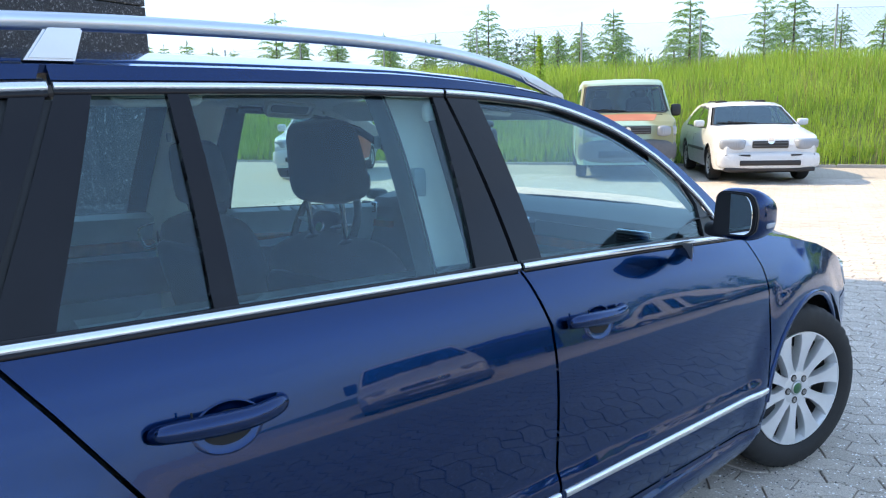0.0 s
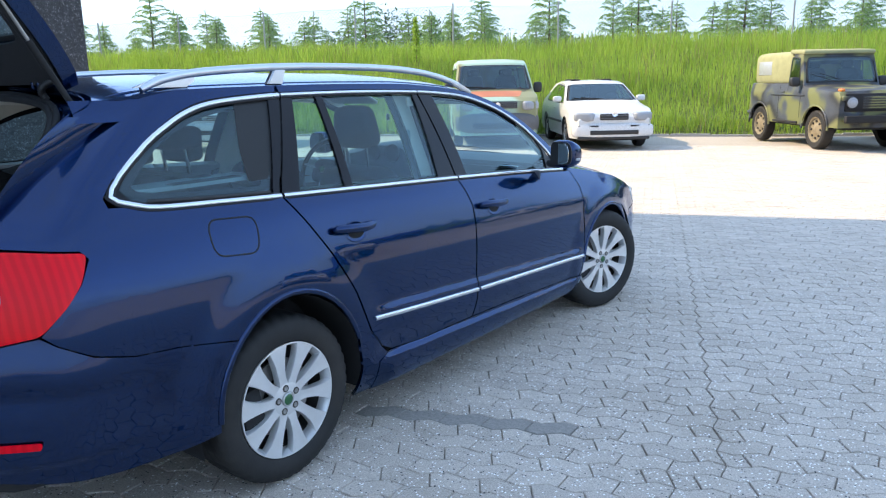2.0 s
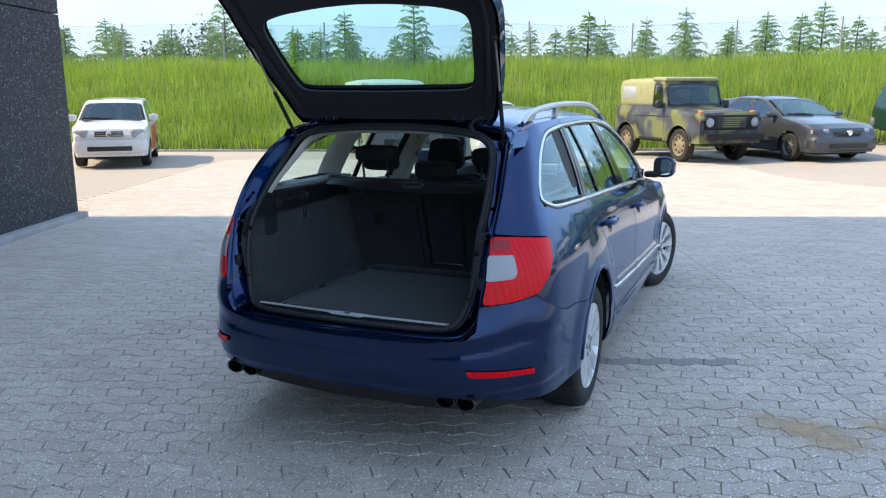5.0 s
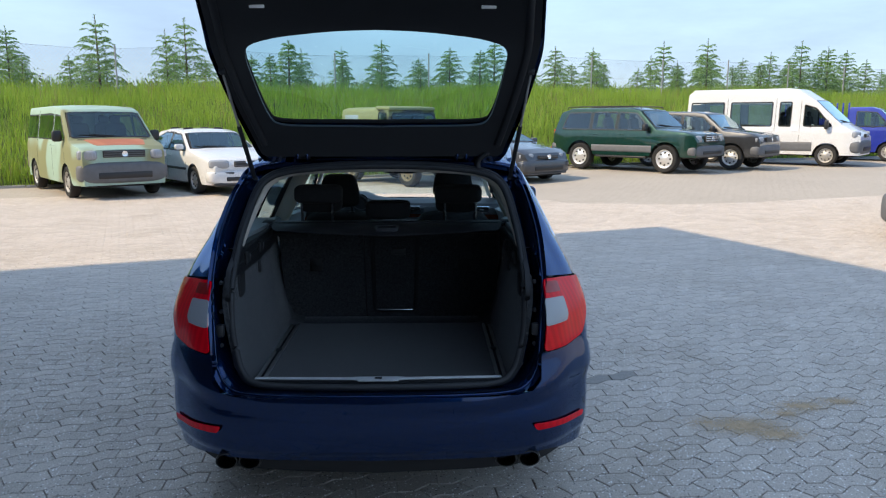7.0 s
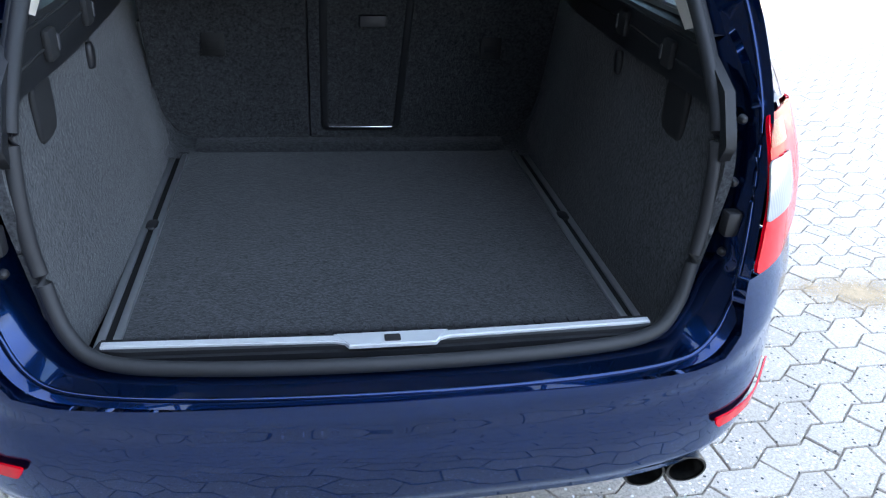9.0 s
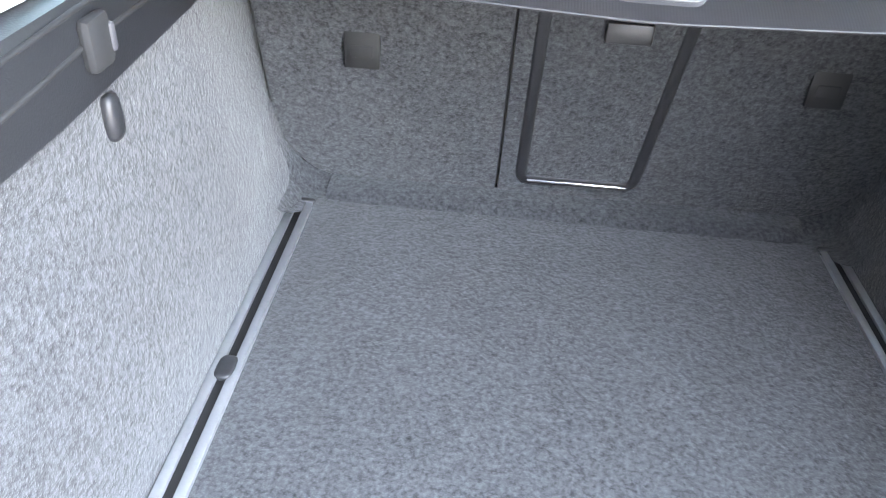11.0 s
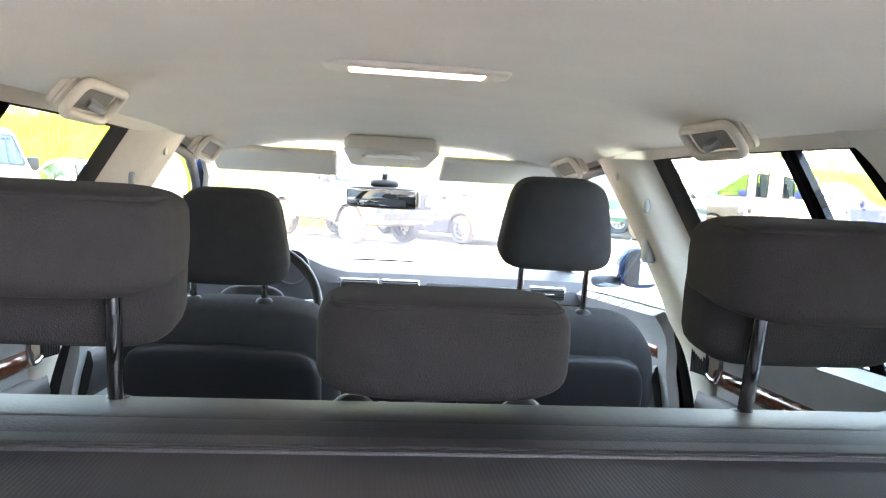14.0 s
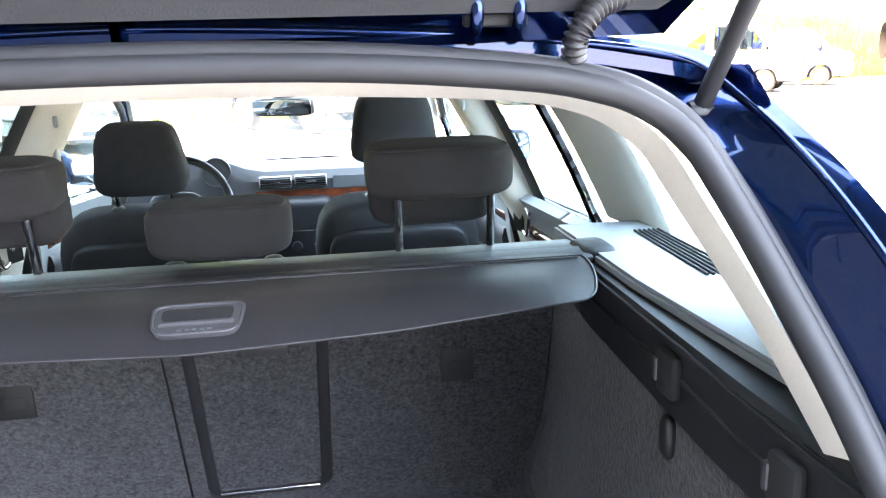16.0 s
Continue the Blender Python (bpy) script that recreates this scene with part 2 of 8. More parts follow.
def concrete_blocks(name):
    """Paving concrete: each block a shade of its own, with grit, tyre marks and sand."""
    m, nt, b = nodes_of(name)
    info, geo = nt.nodes.new("ShaderNodeObjectInfo"), nt.nodes.new("ShaderNodeNewGeometry")
    add = nt.nodes.new("ShaderNodeMath")
    add.operation = "ADD"
    nt.links.new(info.outputs["Random"], add.inputs[0])
    nt.links.new(geo.outputs["Random Per Island"], add.inputs[1])
    fr = nt.nodes.new("ShaderNodeMath")
    fr.operation = "FRACT"
    nt.links.new(add.outputs[0], fr.inputs[0])
    c = ramp(nt, fr.outputs[0], [(0.0, (0.50, 0.415, 0.338)), (0.5, (0.585, 0.488, 0.402)), (1.0, (0.665, 0.560, 0.462))])
    pos = geo.outputs["Position"]
    def at(scale, detail, rough=0.6):
        n = nt.nodes.new("ShaderNodeTexNoise")
        n.inputs["Scale"].default_value, n.inputs["Detail"].default_value, n.inputs["Roughness"].default_value = scale, detail, rough
        nt.links.new(pos, n.inputs["Vector"])
        return n
    grit, blot, wide = at(140.0, 4.0, 0.8), at(1.1, 6.0), at(9.0, 6.0, 0.7)
    c = mix_rgb(nt, 0.46, c, ramp(nt, grit.outputs["Fac"], [(0.37, (0.15, 0.14, 0.125)), (0.63, (0.80, 0.73, 0.64))]))
    c = mix_rgb(nt, ramp(nt, wide.outputs["Fac"], [(0.5, (0, 0, 0)), (0.8, (0.22, 0.22, 0.22))]), c, (0.15, 0.14, 0.125))
    c = mix_rgb(nt, ramp(nt, blot.outputs["Fac"], [(0.48, (0, 0, 0)), (0.8, (0.5, 0.5, 0.5))]), c, (0.33, 0.27, 0.20))
    chip = nt.nodes.new("ShaderNodeTexVoronoi")
    chip.inputs["Scale"].default_value = 78.0
    nt.links.new(pos, chip.inputs["Vector"])
    tone = nt.nodes.new("ShaderNodeSeparateColor")
    nt.links.new(chip.outputs["Color"], tone.inputs["Color"])
    near_chip, rare = nt.nodes.new("ShaderNodeMath"), nt.nodes.new("ShaderNodeMath")
    near_chip.operation, near_chip.inputs[1].default_value = "LESS_THAN", 0.33
    rare.operation, rare.inputs[1].default_value = "GREATER_THAN", 0.66
    nt.links.new(chip.outputs["Distance"], near_chip.inputs[0])
    nt.links.new(tone.outputs["Red"], rare.inputs[0])
    both = nt.nodes.new("ShaderNodeMath")
    both.operation = "MULTIPLY"
    nt.links.new(near_chip.outputs[0], both.inputs[0])
    nt.links.new(rare.outputs[0], both.inputs[1])
    c = mix_rgb(nt, both.outputs[0], c, ramp(nt, tone.outputs["Green"], [(0.25, (0.07, 0.07, 0.07)), (0.45, (0.95, 0.93, 0.90))]))
    nt.links.new(c, b.inputs["Base Color"])
    b.inputs["Roughness"].default_value = 0.85
    bump(nt, b, grit.outputs["Fac"], 0.35, 0.004)
    return m


def yard_far(name):
    """The yard past the built blocks: same concrete, joints as fine relief."""
    m, nt, b = nodes_of(name)
    tc = nt.nodes.new("ShaderNodeTexCoord")
    mp = nt.nodes.new("ShaderNodeMapping")
    mp.inputs["Rotation"].default_value = (0, 0, -LOT)
    nt.links.new(tc.outputs["Object"], mp.inputs["Vector"])
    br = nt.nodes.new("ShaderNodeTexBrick")
    br.inputs["Scale"].default_value = 1.0
    br.inputs["Brick Width"].default_value, br.inputs["Row Height"].default_value, br.inputs["Mortar Size"].default_value = 0.23, 0.115, 0.006
    br.inputs["Color1"].default_value, br.inputs["Color2"].default_value, br.inputs["Mortar"].default_value = (0.475, 0.425, 0.36, 1), (0.42, 0.375, 0.315, 1), (0.17, 0.15, 0.125, 1)
    nt.links.new(mp.outputs["Vector"], br.inputs["Vector"])
    no, gr = noise_node(nt, 0.35, 7.0, 0.65), noise_node(nt, 40.0, 5.0, 0.7)
    c = mix_rgb(nt, 0.45, br.outputs["Color"], ramp(nt, no.outputs["Fac"], [(0.3, (0.37, 0.325, 0.27)), (0.7, (0.50, 0.44, 0.365))]))
    c = mix_rgb(nt, 0.2, c, ramp(nt, gr.outputs["Fac"], [(0.3, (0.15, 0.13, 0.11)), (0.7, (0.5, 0.45, 0.38))]))
    nt.links.new(c, b.inputs["Base Color"])
    b.inputs["Roughness"].default_value = 0.9
    bump(nt, b, gr.outputs["Fac"], 0.3, 0.01)
    return m


def leaf(name, lo, hi, through_amount=0.25):
    """Blades, needles and leaves: each its own green, partly letting light through."""
    m, nt, b = nodes_of(name)
    geo = nt.nodes.new("ShaderNodeNewGeometry")
    no = noise_node(nt, 0.7, 4.0)
    c = ramp(nt, geo.outputs["Random Per Island"], [(0.0, lo), (1.0, hi)])
    c = mix_rgb(nt, 0.45, c, ramp(nt, no.outputs["Fac"], [(0.35, lo), (0.65, hi)]))
    nt.links.new(c, b.inputs["Base Color"])
    b.inputs["Roughness"].default_value = 0.6
    tl = nt.nodes.new("ShaderNodeBsdfTranslucent")
    nt.links.new(c, tl.inputs["Color"])
    mx = nt.nodes.new("ShaderNodeMixShader")
    mx.inputs["Fac"].default_value = through_amount
    nt.links.new(b.outputs["BSDF"], mx.inputs[1])
    nt.links.new(tl.outputs["BSDF"], mx.inputs[2])
    nt.links.new(mx.outputs["Shader"], nt.nodes["Material Output"].inputs["Surface"])
    return m


M_BLUE = paint("dark_blue_metallic", (0.0006, 0.0195, 0.086), 0.92, 0.22, 0.78, 0.001)
M_BLUE.node_tree.nodes["Principled BSDF"].inputs["Coat IOR"].default_value = 1.5
M_BLUE.node_tree.nodes["Principled BSDF"].inputs["Coat Roughness"].default_value = 0.016
M_BLUE.node_tree.nodes["Principled BSDF"].inputs["Specular Tint"].default_value = (0.48, 0.68, 1.0, 1)
M_GLASS = clear_glass("car_glass", (0.60, 0.80, 0.83), 1.25)
# last value: strength of the whitish veil put in for glare
M_SCREEN = clear_glass("windscreen_glass", (0.72, 0.86, 0.86), 1.0, 0.045)
M_GLASS_DARK = clear_glass("far_car_glass", (0.52, 0.58, 0.56), 1.7)
M_CHROME = stuff("satin_aluminium", (0.80, 0.82, 0.85), 0.22, 1.0, 0.05)
M_RAIL = stuff("anodised_rail", (0.62, 0.66, 0.72), 0.34, 1.0, 0.05)
M_BLACK = stuff("black_plastic", (0.018, 0.018, 0.020), 0.45, 0, 0.25, 5, 0.15, 300)
M_PILLAR = stuff("gloss_black_film", (0.012, 0.012, 0.015), 0.12, 0, 0.1, 4, 0, 200, spec=0.22)
M_RUBBER = stuff("tyre_rubber", (0.013, 0.013, 0.0135), 0.75, 0, 0.35, 9, 0.3, 160, dirt=0.12)
M_SEAL = stuff("seal_rubber", (0.018, 0.0185, 0.0205), 0.6, 0, 0.2)
M_ALLOY = stuff("alloy_wheel_silver", (0.76, 0.76, 0.76), 0.34, 0.6, 0.06, 7, 0, 120, dirt=0.14)
M_STEEL = stuff("worn_steel", (0.35, 0.34, 0.33), 0.45, 0.9, 0.25, 14)
# underbody black, also standing in for shade inside slots, holes and gaps
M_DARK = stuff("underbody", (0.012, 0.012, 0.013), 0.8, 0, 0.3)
M_RED_LENS = lens("red_lens", (0.76, 0.0, 0.010), 0.04, 0.24)
M_RED_DARK = lens("dark_red_cell", (0.30, 0.003, 0.004), 0.04, 0.8)
M_CLEAR_LENS = lens("clear_lens", (0.36, 0.37, 0.39), 0.08, 0.8, 55.0)
M_GREEN = stuff("green_badge", (0.015, 0.11, 0.035), 0.3, 0.2, 0.1, coat=0.6)
M_EXHAUST = stuff("blackened_chrome", (0.075, 0.072, 0.068), 0.30, 1.0, 0.3, 30)
M_WALL = pebble_dash("dark_pebble_wall")
M_CONCRETE = stuff("grey_concrete", (0.36, 0.36, 0.35), 0.85, 0, 0.25, 3, 0.3, 90)
M_PAVE = concrete_blocks("concrete_block")
M_YARD = yard_far("yard_concrete")
M_JOINT = stuff("joint_sand", (0.018, 0.017, 0.015), 0.95, 0, 0.35, 8, 0.3, 90)
M_LAMP0 = lens("estate_headlamp", (0.80, 0.81, 0.83))
STEER = -18.0
M_CHROME_M = stuff("mirror_pane", (0.85, 0.86, 0.87), 0.02, 1.0, 0.01)
M_GLOW, nt_glow, b_glow = nodes_of("lit_lamp")
b_glow.inputs["Base Color"].default_value = (0.9, 0.88, 0.8, 1)
b_glow.inputs["Emission Color"].default_value = (1.0, 0.93, 0.8, 1)
b_glow.inputs["Emission Strength"].default_value = 0.25
M_ALU = stuff("brushed_aluminium", (0.72, 0.73, 0.74), 0.42, 0.45, 0.06, 9, 0.1, 300)

# ---------------------------------------------------------------- tools for shapes


def ob_of(name, verts, faces, material, parent=None, label="", smooth=True, normals=None):
    me = bpy.data.meshes.new(name)
    me.from_pydata([tuple(v) for v in verts], [], faces)
    me.materials.append(material)
    if smooth:
        me.polygons.foreach_set("use_smooth", [True] * len(me.polygons))
    if normals is not None:
        me.normals_split_custom_set_from_vertices([tuple(n) for n in normals])
    ob = new(name, me)
    ob.parent = parent
    if label:
        tagged(ob, label)
    return ob


def part(name, bm, material, parent, label="", smooth=True, angle=35):
    """Link a bmesh as one mesh object under a thing or a part."""
    me = bpy.data.meshes.new(name)
    bmesh.ops.recalc_face_normals(bm, faces=bm.faces)
    if smooth:
        for f in bm.faces:
            f.smooth = True
        for e in bm.edges:
            if len(e.link_faces) == 2 and e.calc_face_angle(0) > radians(angle):
                e.smooth = False
    bm.to_mesh(me)
    bm.free()
    me.materials.append(material)
    ob = new(name, me)
    ob.parent = parent
    if label:
        tagged(ob, label)
    return ob


def thing(name, label, category, group="", at=None, kind=""):
    ob = new(name)
    ob.empty_display_size = 0.2
    if at is not None:
        ob.matrix_world = at
    return tagged(ob, label, category, group, kind)


def dense(pts, step, closed=True):
    out = []
    n = len(pts)
    for i in range(n if closed else n - 1):
        a, b = Vector(pts[i]), Vector(pts[(i + 1) % n])
        k = max(1, int((b - a).length / step))
        out += [a + (b - a) * j / k for j in range(k)]
    if not closed:
        out.append(Vector(pts[-1]))
    return out


def rounded(pts, r, seg=4):
    """Round the corners of a closed outline."""
    out = []
    n = len(pts)
    for i in range(n):
        p, a, b = Vector(pts[i]), Vector(pts[i - 1]), Vector(pts[(i + 1) % n])
        k = min(r, (a - p).length * 0.45, (b - p).length * 0.45)
        s, e = p + (a - p).normalized() * k, p + (b - p).normalized() * k
        for j in range(seg + 1):
            t = j / seg
            out.append(s * (1 - t) ** 2 + p * 2 * t * (1 - t) + e * t ** 2)
    return out


def normal_of(fmap, a, b, flip=1.0, e=0.004):
    n = (fmap(a + e, b) - fmap(a - e, b)).cross(fmap(a, b + e) - fmap(a, b - e))
    if n.length < 1e-12:
        n = Vector((1, 0, 0))
    return n.normalized() * flip


def panel(name, outline, fmap, material, parent, label="", step=(0.07, 0.06), lip=0.014, off=0.0, flip=1.0, edge=0.03):
    """A sheet cut to an outline in the two coordinates of a curved surface, with a turned-in edge."""
    pts = dense([Vector((p[0], p[1])) for p in outline], edge)
    bm = bmesh.new()
    bm.faces.new([bm.verts.new((p.x, p.y, 0)) for p in pts])
    bm.normal_update()
    bmesh.ops.triangulate(bm, faces=bm.faces[:], ngon_method="EAR_CLIP")
    for axis in (0, 1):
        lo, hi = min(p[axis] for p in pts), max(p[axis] for p in pts)
        k = max(1, int((hi - lo) / step[axis]))
        for j in range(1, k):
            co, no = [0, 0, 0], [0, 0, 0]
            co[axis], no[axis] = lo + (hi - lo) * j / k, 1
            bmesh.ops.bisect_plane(bm, geom=bm.verts[:] + bm.edges[:] + bm.faces[:], dist=min(0.003, 0.15 * step[axis]), plane_co=co, plane_no=no)
    bmesh.ops.dissolve_degenerate(bm, dist=1e-4, edges=bm.edges[:])
    bm.verts.index_update()
    verts, normals, faces = [], [], []
    for v in bm.verts:
        n = normal_of(fmap, v.co.x, v.co.y, flip)
        verts.append(fmap(v.co.x, v.co.y) + n * off)
        normals.append(n)
    for f in bm.faces:
        ids = [v.index for v in f.verts]
        turn = sum((verts[p].cross(verts[q]) for p, q in zip(ids, ids[1:] + ids[:1])), Vector())
        if turn.dot(normals[ids[0]]) < 0:
            ids.reverse()
        faces.append(ids)
    if lip:
        inner = {}
        for e in bm.edges:
            if len(e.link_faces) == 1:
                i, j = e.verts[0].index, e.verts[1].index
                ring = e.link_faces[0].verts
                m3 = sum((verts[q.index] for q in ring), Vector()) / len(ring)
                side_way = (verts[j] - verts[i]).cross(normals[i])
                if side_way.dot((verts[i] + verts[j]) / 2 - m3) < 0:
                    side_way = -side_way
                side_way = side_way.normalized() if side_way.length > 1e-9 else normals[i]
                for k in (i, j):
                    if k not in inner:
                        inner[k] = (len(verts), len(verts) + 1)
                        verts += [verts[k].copy(), verts[k] - normals[k] * lip]
                        normals += [side_way.copy(), side_way.copy()]
                    else:
                        for q in inner[k]:
                            normals[q] = normals[q] + side_way
                quad = [inner[i][0], inner[j][0], inner[j][1], inner[i][1]]
                a, b, c = (verts[q] for q in quad[:3])
                if (b - a).cross(c - a).dot(side_way) < 0:
                    quad.reverse()
                faces.append(quad)
    bm.free()
    return ob_of(name, verts, faces, material, parent, label, True, [n.normalized() if n.length > 1e-9 else Vector((0, 0, 1)) for n in normals])


def ribbon(name, line, fmap, material, parent, label="", width=0.02, height=0.006, flip=1.0, closed=False, step=0.03, off=0.0):
    """A rounded strip laid along a line on a curved surface."""
    pts = dense([Vector((p[0], p[1])) for p in line], step, closed)
    sec = [(-0.5, -0.4), (-0.46, 0.5), (-0.25, 0.95), (0.25, 0.95), (0.46, 0.5), (0.5, -0.4)]
    verts, faces = [], []
    n, k = len(pts), len(sec)
    pos = [fmap(p.x, p.y) for p in pts]
    for i, p in enumerate(pts):
        nn = normal_of(fmap, p.x, p.y, flip)
        a, b = pos[i - 1 if i or closed else 0], pos[(i + 1) % n if closed or i < n - 1 else i]
        s = (b - a).cross(nn).normalized()
        for x, h in sec:
            verts.append(pos[i] + s * x * width + nn * (h * height + off))
    for i in range(n if closed else n - 1):
        for j in range(k - 1):
            a, b = i * k + j, (i + 1) % n * k + j
            faces.append([a, b, b + 1, a + 1])
    if not closed:
        faces += [list(range(k)), list(range((n - 1) * k, n * k))]
    bm = bmesh.new()
    me = bpy.data.meshes.new("t")
    me.from_pydata([tuple(v) for v in verts], [], faces)
    bm.from_mesh(me)
    bpy.data.meshes.remove(me)
    return part(name, bm, material, parent, label, True, 60)


def tube(name, pts, r, material, parent, label="", seg=10, closed=False, flat=1.0):
    """A round bar along points; r may be a list."""
    pts = [Vector(p) for p in pts]
    bm = bmesh.new()
    rings = []
    n = len(pts)
    up = Vector((0, 0, 1))
    for i, p in enumerate(pts):
        t = pts[(i + 1) % n if closed else min(i + 1, n - 1)] - pts[i - 1 if closed or i else 0]
        t.normalize()
        s = t.cross(up if abs(t.z) < 0.95 else Vector((0, 1, 0))).normalized()
        w = s.cross(t)
        rr = r[i] if isinstance(r, (list, tuple)) else r
        rings.append([bm.verts.new(p + (s * math.cos(q) + w * math.sin(q) * flat) * rr) for q in (2 * math.pi * j / seg for j in range(seg))])
    for i in range(n if closed else n - 1):
        a, b = rings[i], rings[(i + 1) % n]
        for j in range(seg):
            bm.faces.new([a[j], a[(j + 1) % seg], b[(j + 1) % seg], b[j]])
    if not closed:
        bm.faces.new(rings[0])
        bm.faces.new(rings[-1])
    return part(name, bm, material, parent, label, True, 65)


def curve_pts(ctrl, n):
    """Smooth points through controls (Catmull-Rom)."""
    c = [Vector(p) for p in ctrl]
    c = [c[0] * 2 - c[1]] + c + [c[-1] * 2 - c[-2]]
    out = []
    for i in range(1, len(c) - 2):
        for j in range(n):
            t = j / n
            p0, p1, p2, p3 = c[i - 1:i + 3]
            out.append(0.5 * ((2 * p1) + (p2 - p0) * t + (2 * p0 - 5 * p1 + 4 * p2 - p3) * t * t + (3 * p1 - p0 - 3 * p2 + p3) * t ** 3))
    out.append(c[-2])
    return out


def box(name, size, m, material, parent, label="", bevel=0.01, seg=2, taper=None):
    """A block with rounded edges; taper shrinks its top in x and y."""
    bm = bmesh.new()
    bmesh.ops.create_cube(bm, size=1.0)
    for v in bm.verts:
        v.co = Vector((v.co.x * size[0], v.co.y * size[1], v.co.z * size[2]))
        if taper and v.co.z > 0:
            v.co.x *= taper[0]
            v.co.y *= taper[1]
    if bevel:
        bmesh.ops.bevel(bm, geom=bm.edges[:], offset=min(bevel, min(size) * 0.48), segments=seg, profile=0.5, affect="EDGES")
    bm.transform(m)
    return part(name, bm, material, parent, label)


def cushion(name, size, m, material, parent, label="", e1=0.45, e2=0.45, seg=28, bend=0.0, seam=0.0):
    """A padded block: a superellipsoid of the given size."""
    def sp(v, e):
        return math.copysign(abs(v) ** e, v)
    bm = bmesh.new()
    rows = []
    rings = seg // 2
    for i in range(rings + 1):
        a = -math.pi / 2 + math.pi * i / rings
        row = []
        for j in range(seg):
            b = 2 * math.pi * j / seg
            x, y, z = sp(math.cos(a), e1) * sp(math.cos(b), e2), sp(math.cos(a), e1) * sp(math.sin(b), e2), sp(math.sin(a), e1)
            p = Vector((x * size[0] / 2, y * size[1] / 2, z * size[2] / 2))
            p.y += bend * (2 * p.x / size[0]) ** 2
            row.append(p)
        rows.append(row)
    lo, hi = bm.verts.new(rows[0][0] * 1), bm.verts.new(rows[-1][0] * 1)
    lo.co, hi.co = Vector((0, 0, -size[2] / 2)), Vector((0, 0, size[2] / 2))
    vs = [[bm.verts.new(p) for p in row] for row in rows[1:-1]]
    for i in range(len(vs) - 1):
        for j in range(seg):
            bm.faces.new([vs[i][j], vs[i][(j + 1) % seg], vs[i + 1][(j + 1) % seg], vs[i + 1][j]])
    for j in range(seg):
        bm.faces.new([lo, vs[0][(j + 1) % seg], vs[0][j]])
        bm.faces.new([hi, vs[-1][j], vs[-1][(j + 1) % seg]])
    bm.transform(m)
    return part(name, bm, material, parent, label, True, 80)


def lathe(name, profile, m, material, parent, label="", seg=48, mod=None):
    """Turn a profile of (radius, offset along x) about the x axis; mod(i, j, r) may change a radius."""
    bm = bmesh.new()
    rings = []
    for i, (r, h) in enumerate(profile):
        ring = []
        for j in range(seg):
            a = 2 * math.pi * j / seg
            rr = mod(i, j, r) if mod else r
            ring.append(bm.verts.new((h, rr * math.cos(a), rr * math.sin(a))))
        rings.append(ring)
    for i in range(len(rings) - 1):
        for j in range(seg):
            bm.faces.new([rings[i][j], rings[i][(j + 1) % seg], rings[i + 1][(j + 1) % seg], rings[i + 1][j]])
    for ring, (r, h) in ((rings[0], profile[0]), (rings[-1], profile[-1])):
        if r < 0.02:
            bm.faces.new(ring)
    bm.transform(m)
    return part(name, bm, material, parent, label, True, 40)


def slab(name, outline, thick, m, material, parent, label="", bevel=0.0, smooth=True):
    """A flat plate of an outline (x, y), extruded along z."""
    bm = bmesh.new()
    f = bm.faces.new([bm.verts.new((p[0], p[1], 0)) for p in outline])
    r = bmesh.ops.extrude_face_region(bm, geom=[f])
    bmesh.ops.translate(bm, verts=[v for v in r["geom"] if isinstance(v, bmesh.types.BMVert)], vec=(0, 0, thick))
    if bevel:
        rim = [e for e in bm.edges if abs(e.verts[0].co.z - thick) < 1e-6 and abs(e.verts[1].co.z - thick) < 1e-6]
        bmesh.ops.bevel(bm, geom=rim, offset=bevel, segments=2, affect="EDGES")
    bm.transform(m)
    return part(name, bm, material, parent, label, smooth)


def smooth(a, b, t):
    s = min(1.0, max(0.0, (t - a) / (b - a)))
    return s * s * (3 - 2 * s)


def lerp_curve(pts, t):
    """Smooth curve through (t, value) pairs."""
    n = len(pts)
    if t <= pts[0][0]: return pts[0][1] + (t - pts[0][0]) * (pts[1][1] - pts[0][1]) / (pts[1][0] - pts[0][0])
    if t >= pts[-1][0]: return pts[-1][1] + (t - pts[-1][0]) * (pts[-1][1] - pts[-2][1]) / (pts[-1][0] - pts[-2][0])
    i = 0
    while pts[i + 1][0] < t: i += 1
    (t0, a), (t1, b) = pts[i], pts[i + 1]
    h = t1 - t0
    def slope(k):
        if k == 0: return (pts[1][1] - pts[0][1]) / (pts[1][0] - pts[0][0])
        if k == n - 1: return (pts[-1][1] - pts[-2][1]) / (pts[-1][0] - pts[-2][0])
        s0 = (pts[k][1] - pts[k-1][1]) / (pts[k][0] - pts[k-1][0]); s1 = (pts[k+1][1] - pts[k][1]) / (pts[k+1][0] - pts[k][0])
        if s0 * s1 <= 0: return 0.0
        return 2 * s0 * s1 / (s0 + s1)
    m0, m1 = slope(i) * h, slope(i + 1) * h
    s = (t - t0) / h
    return (2*s**3 - 3*s**2 + 1) * a + (s**3 - 2*s**2 + s) * m0 + (-2*s**3 + 3*s**2) * b + (s**3 - s**2) * m1

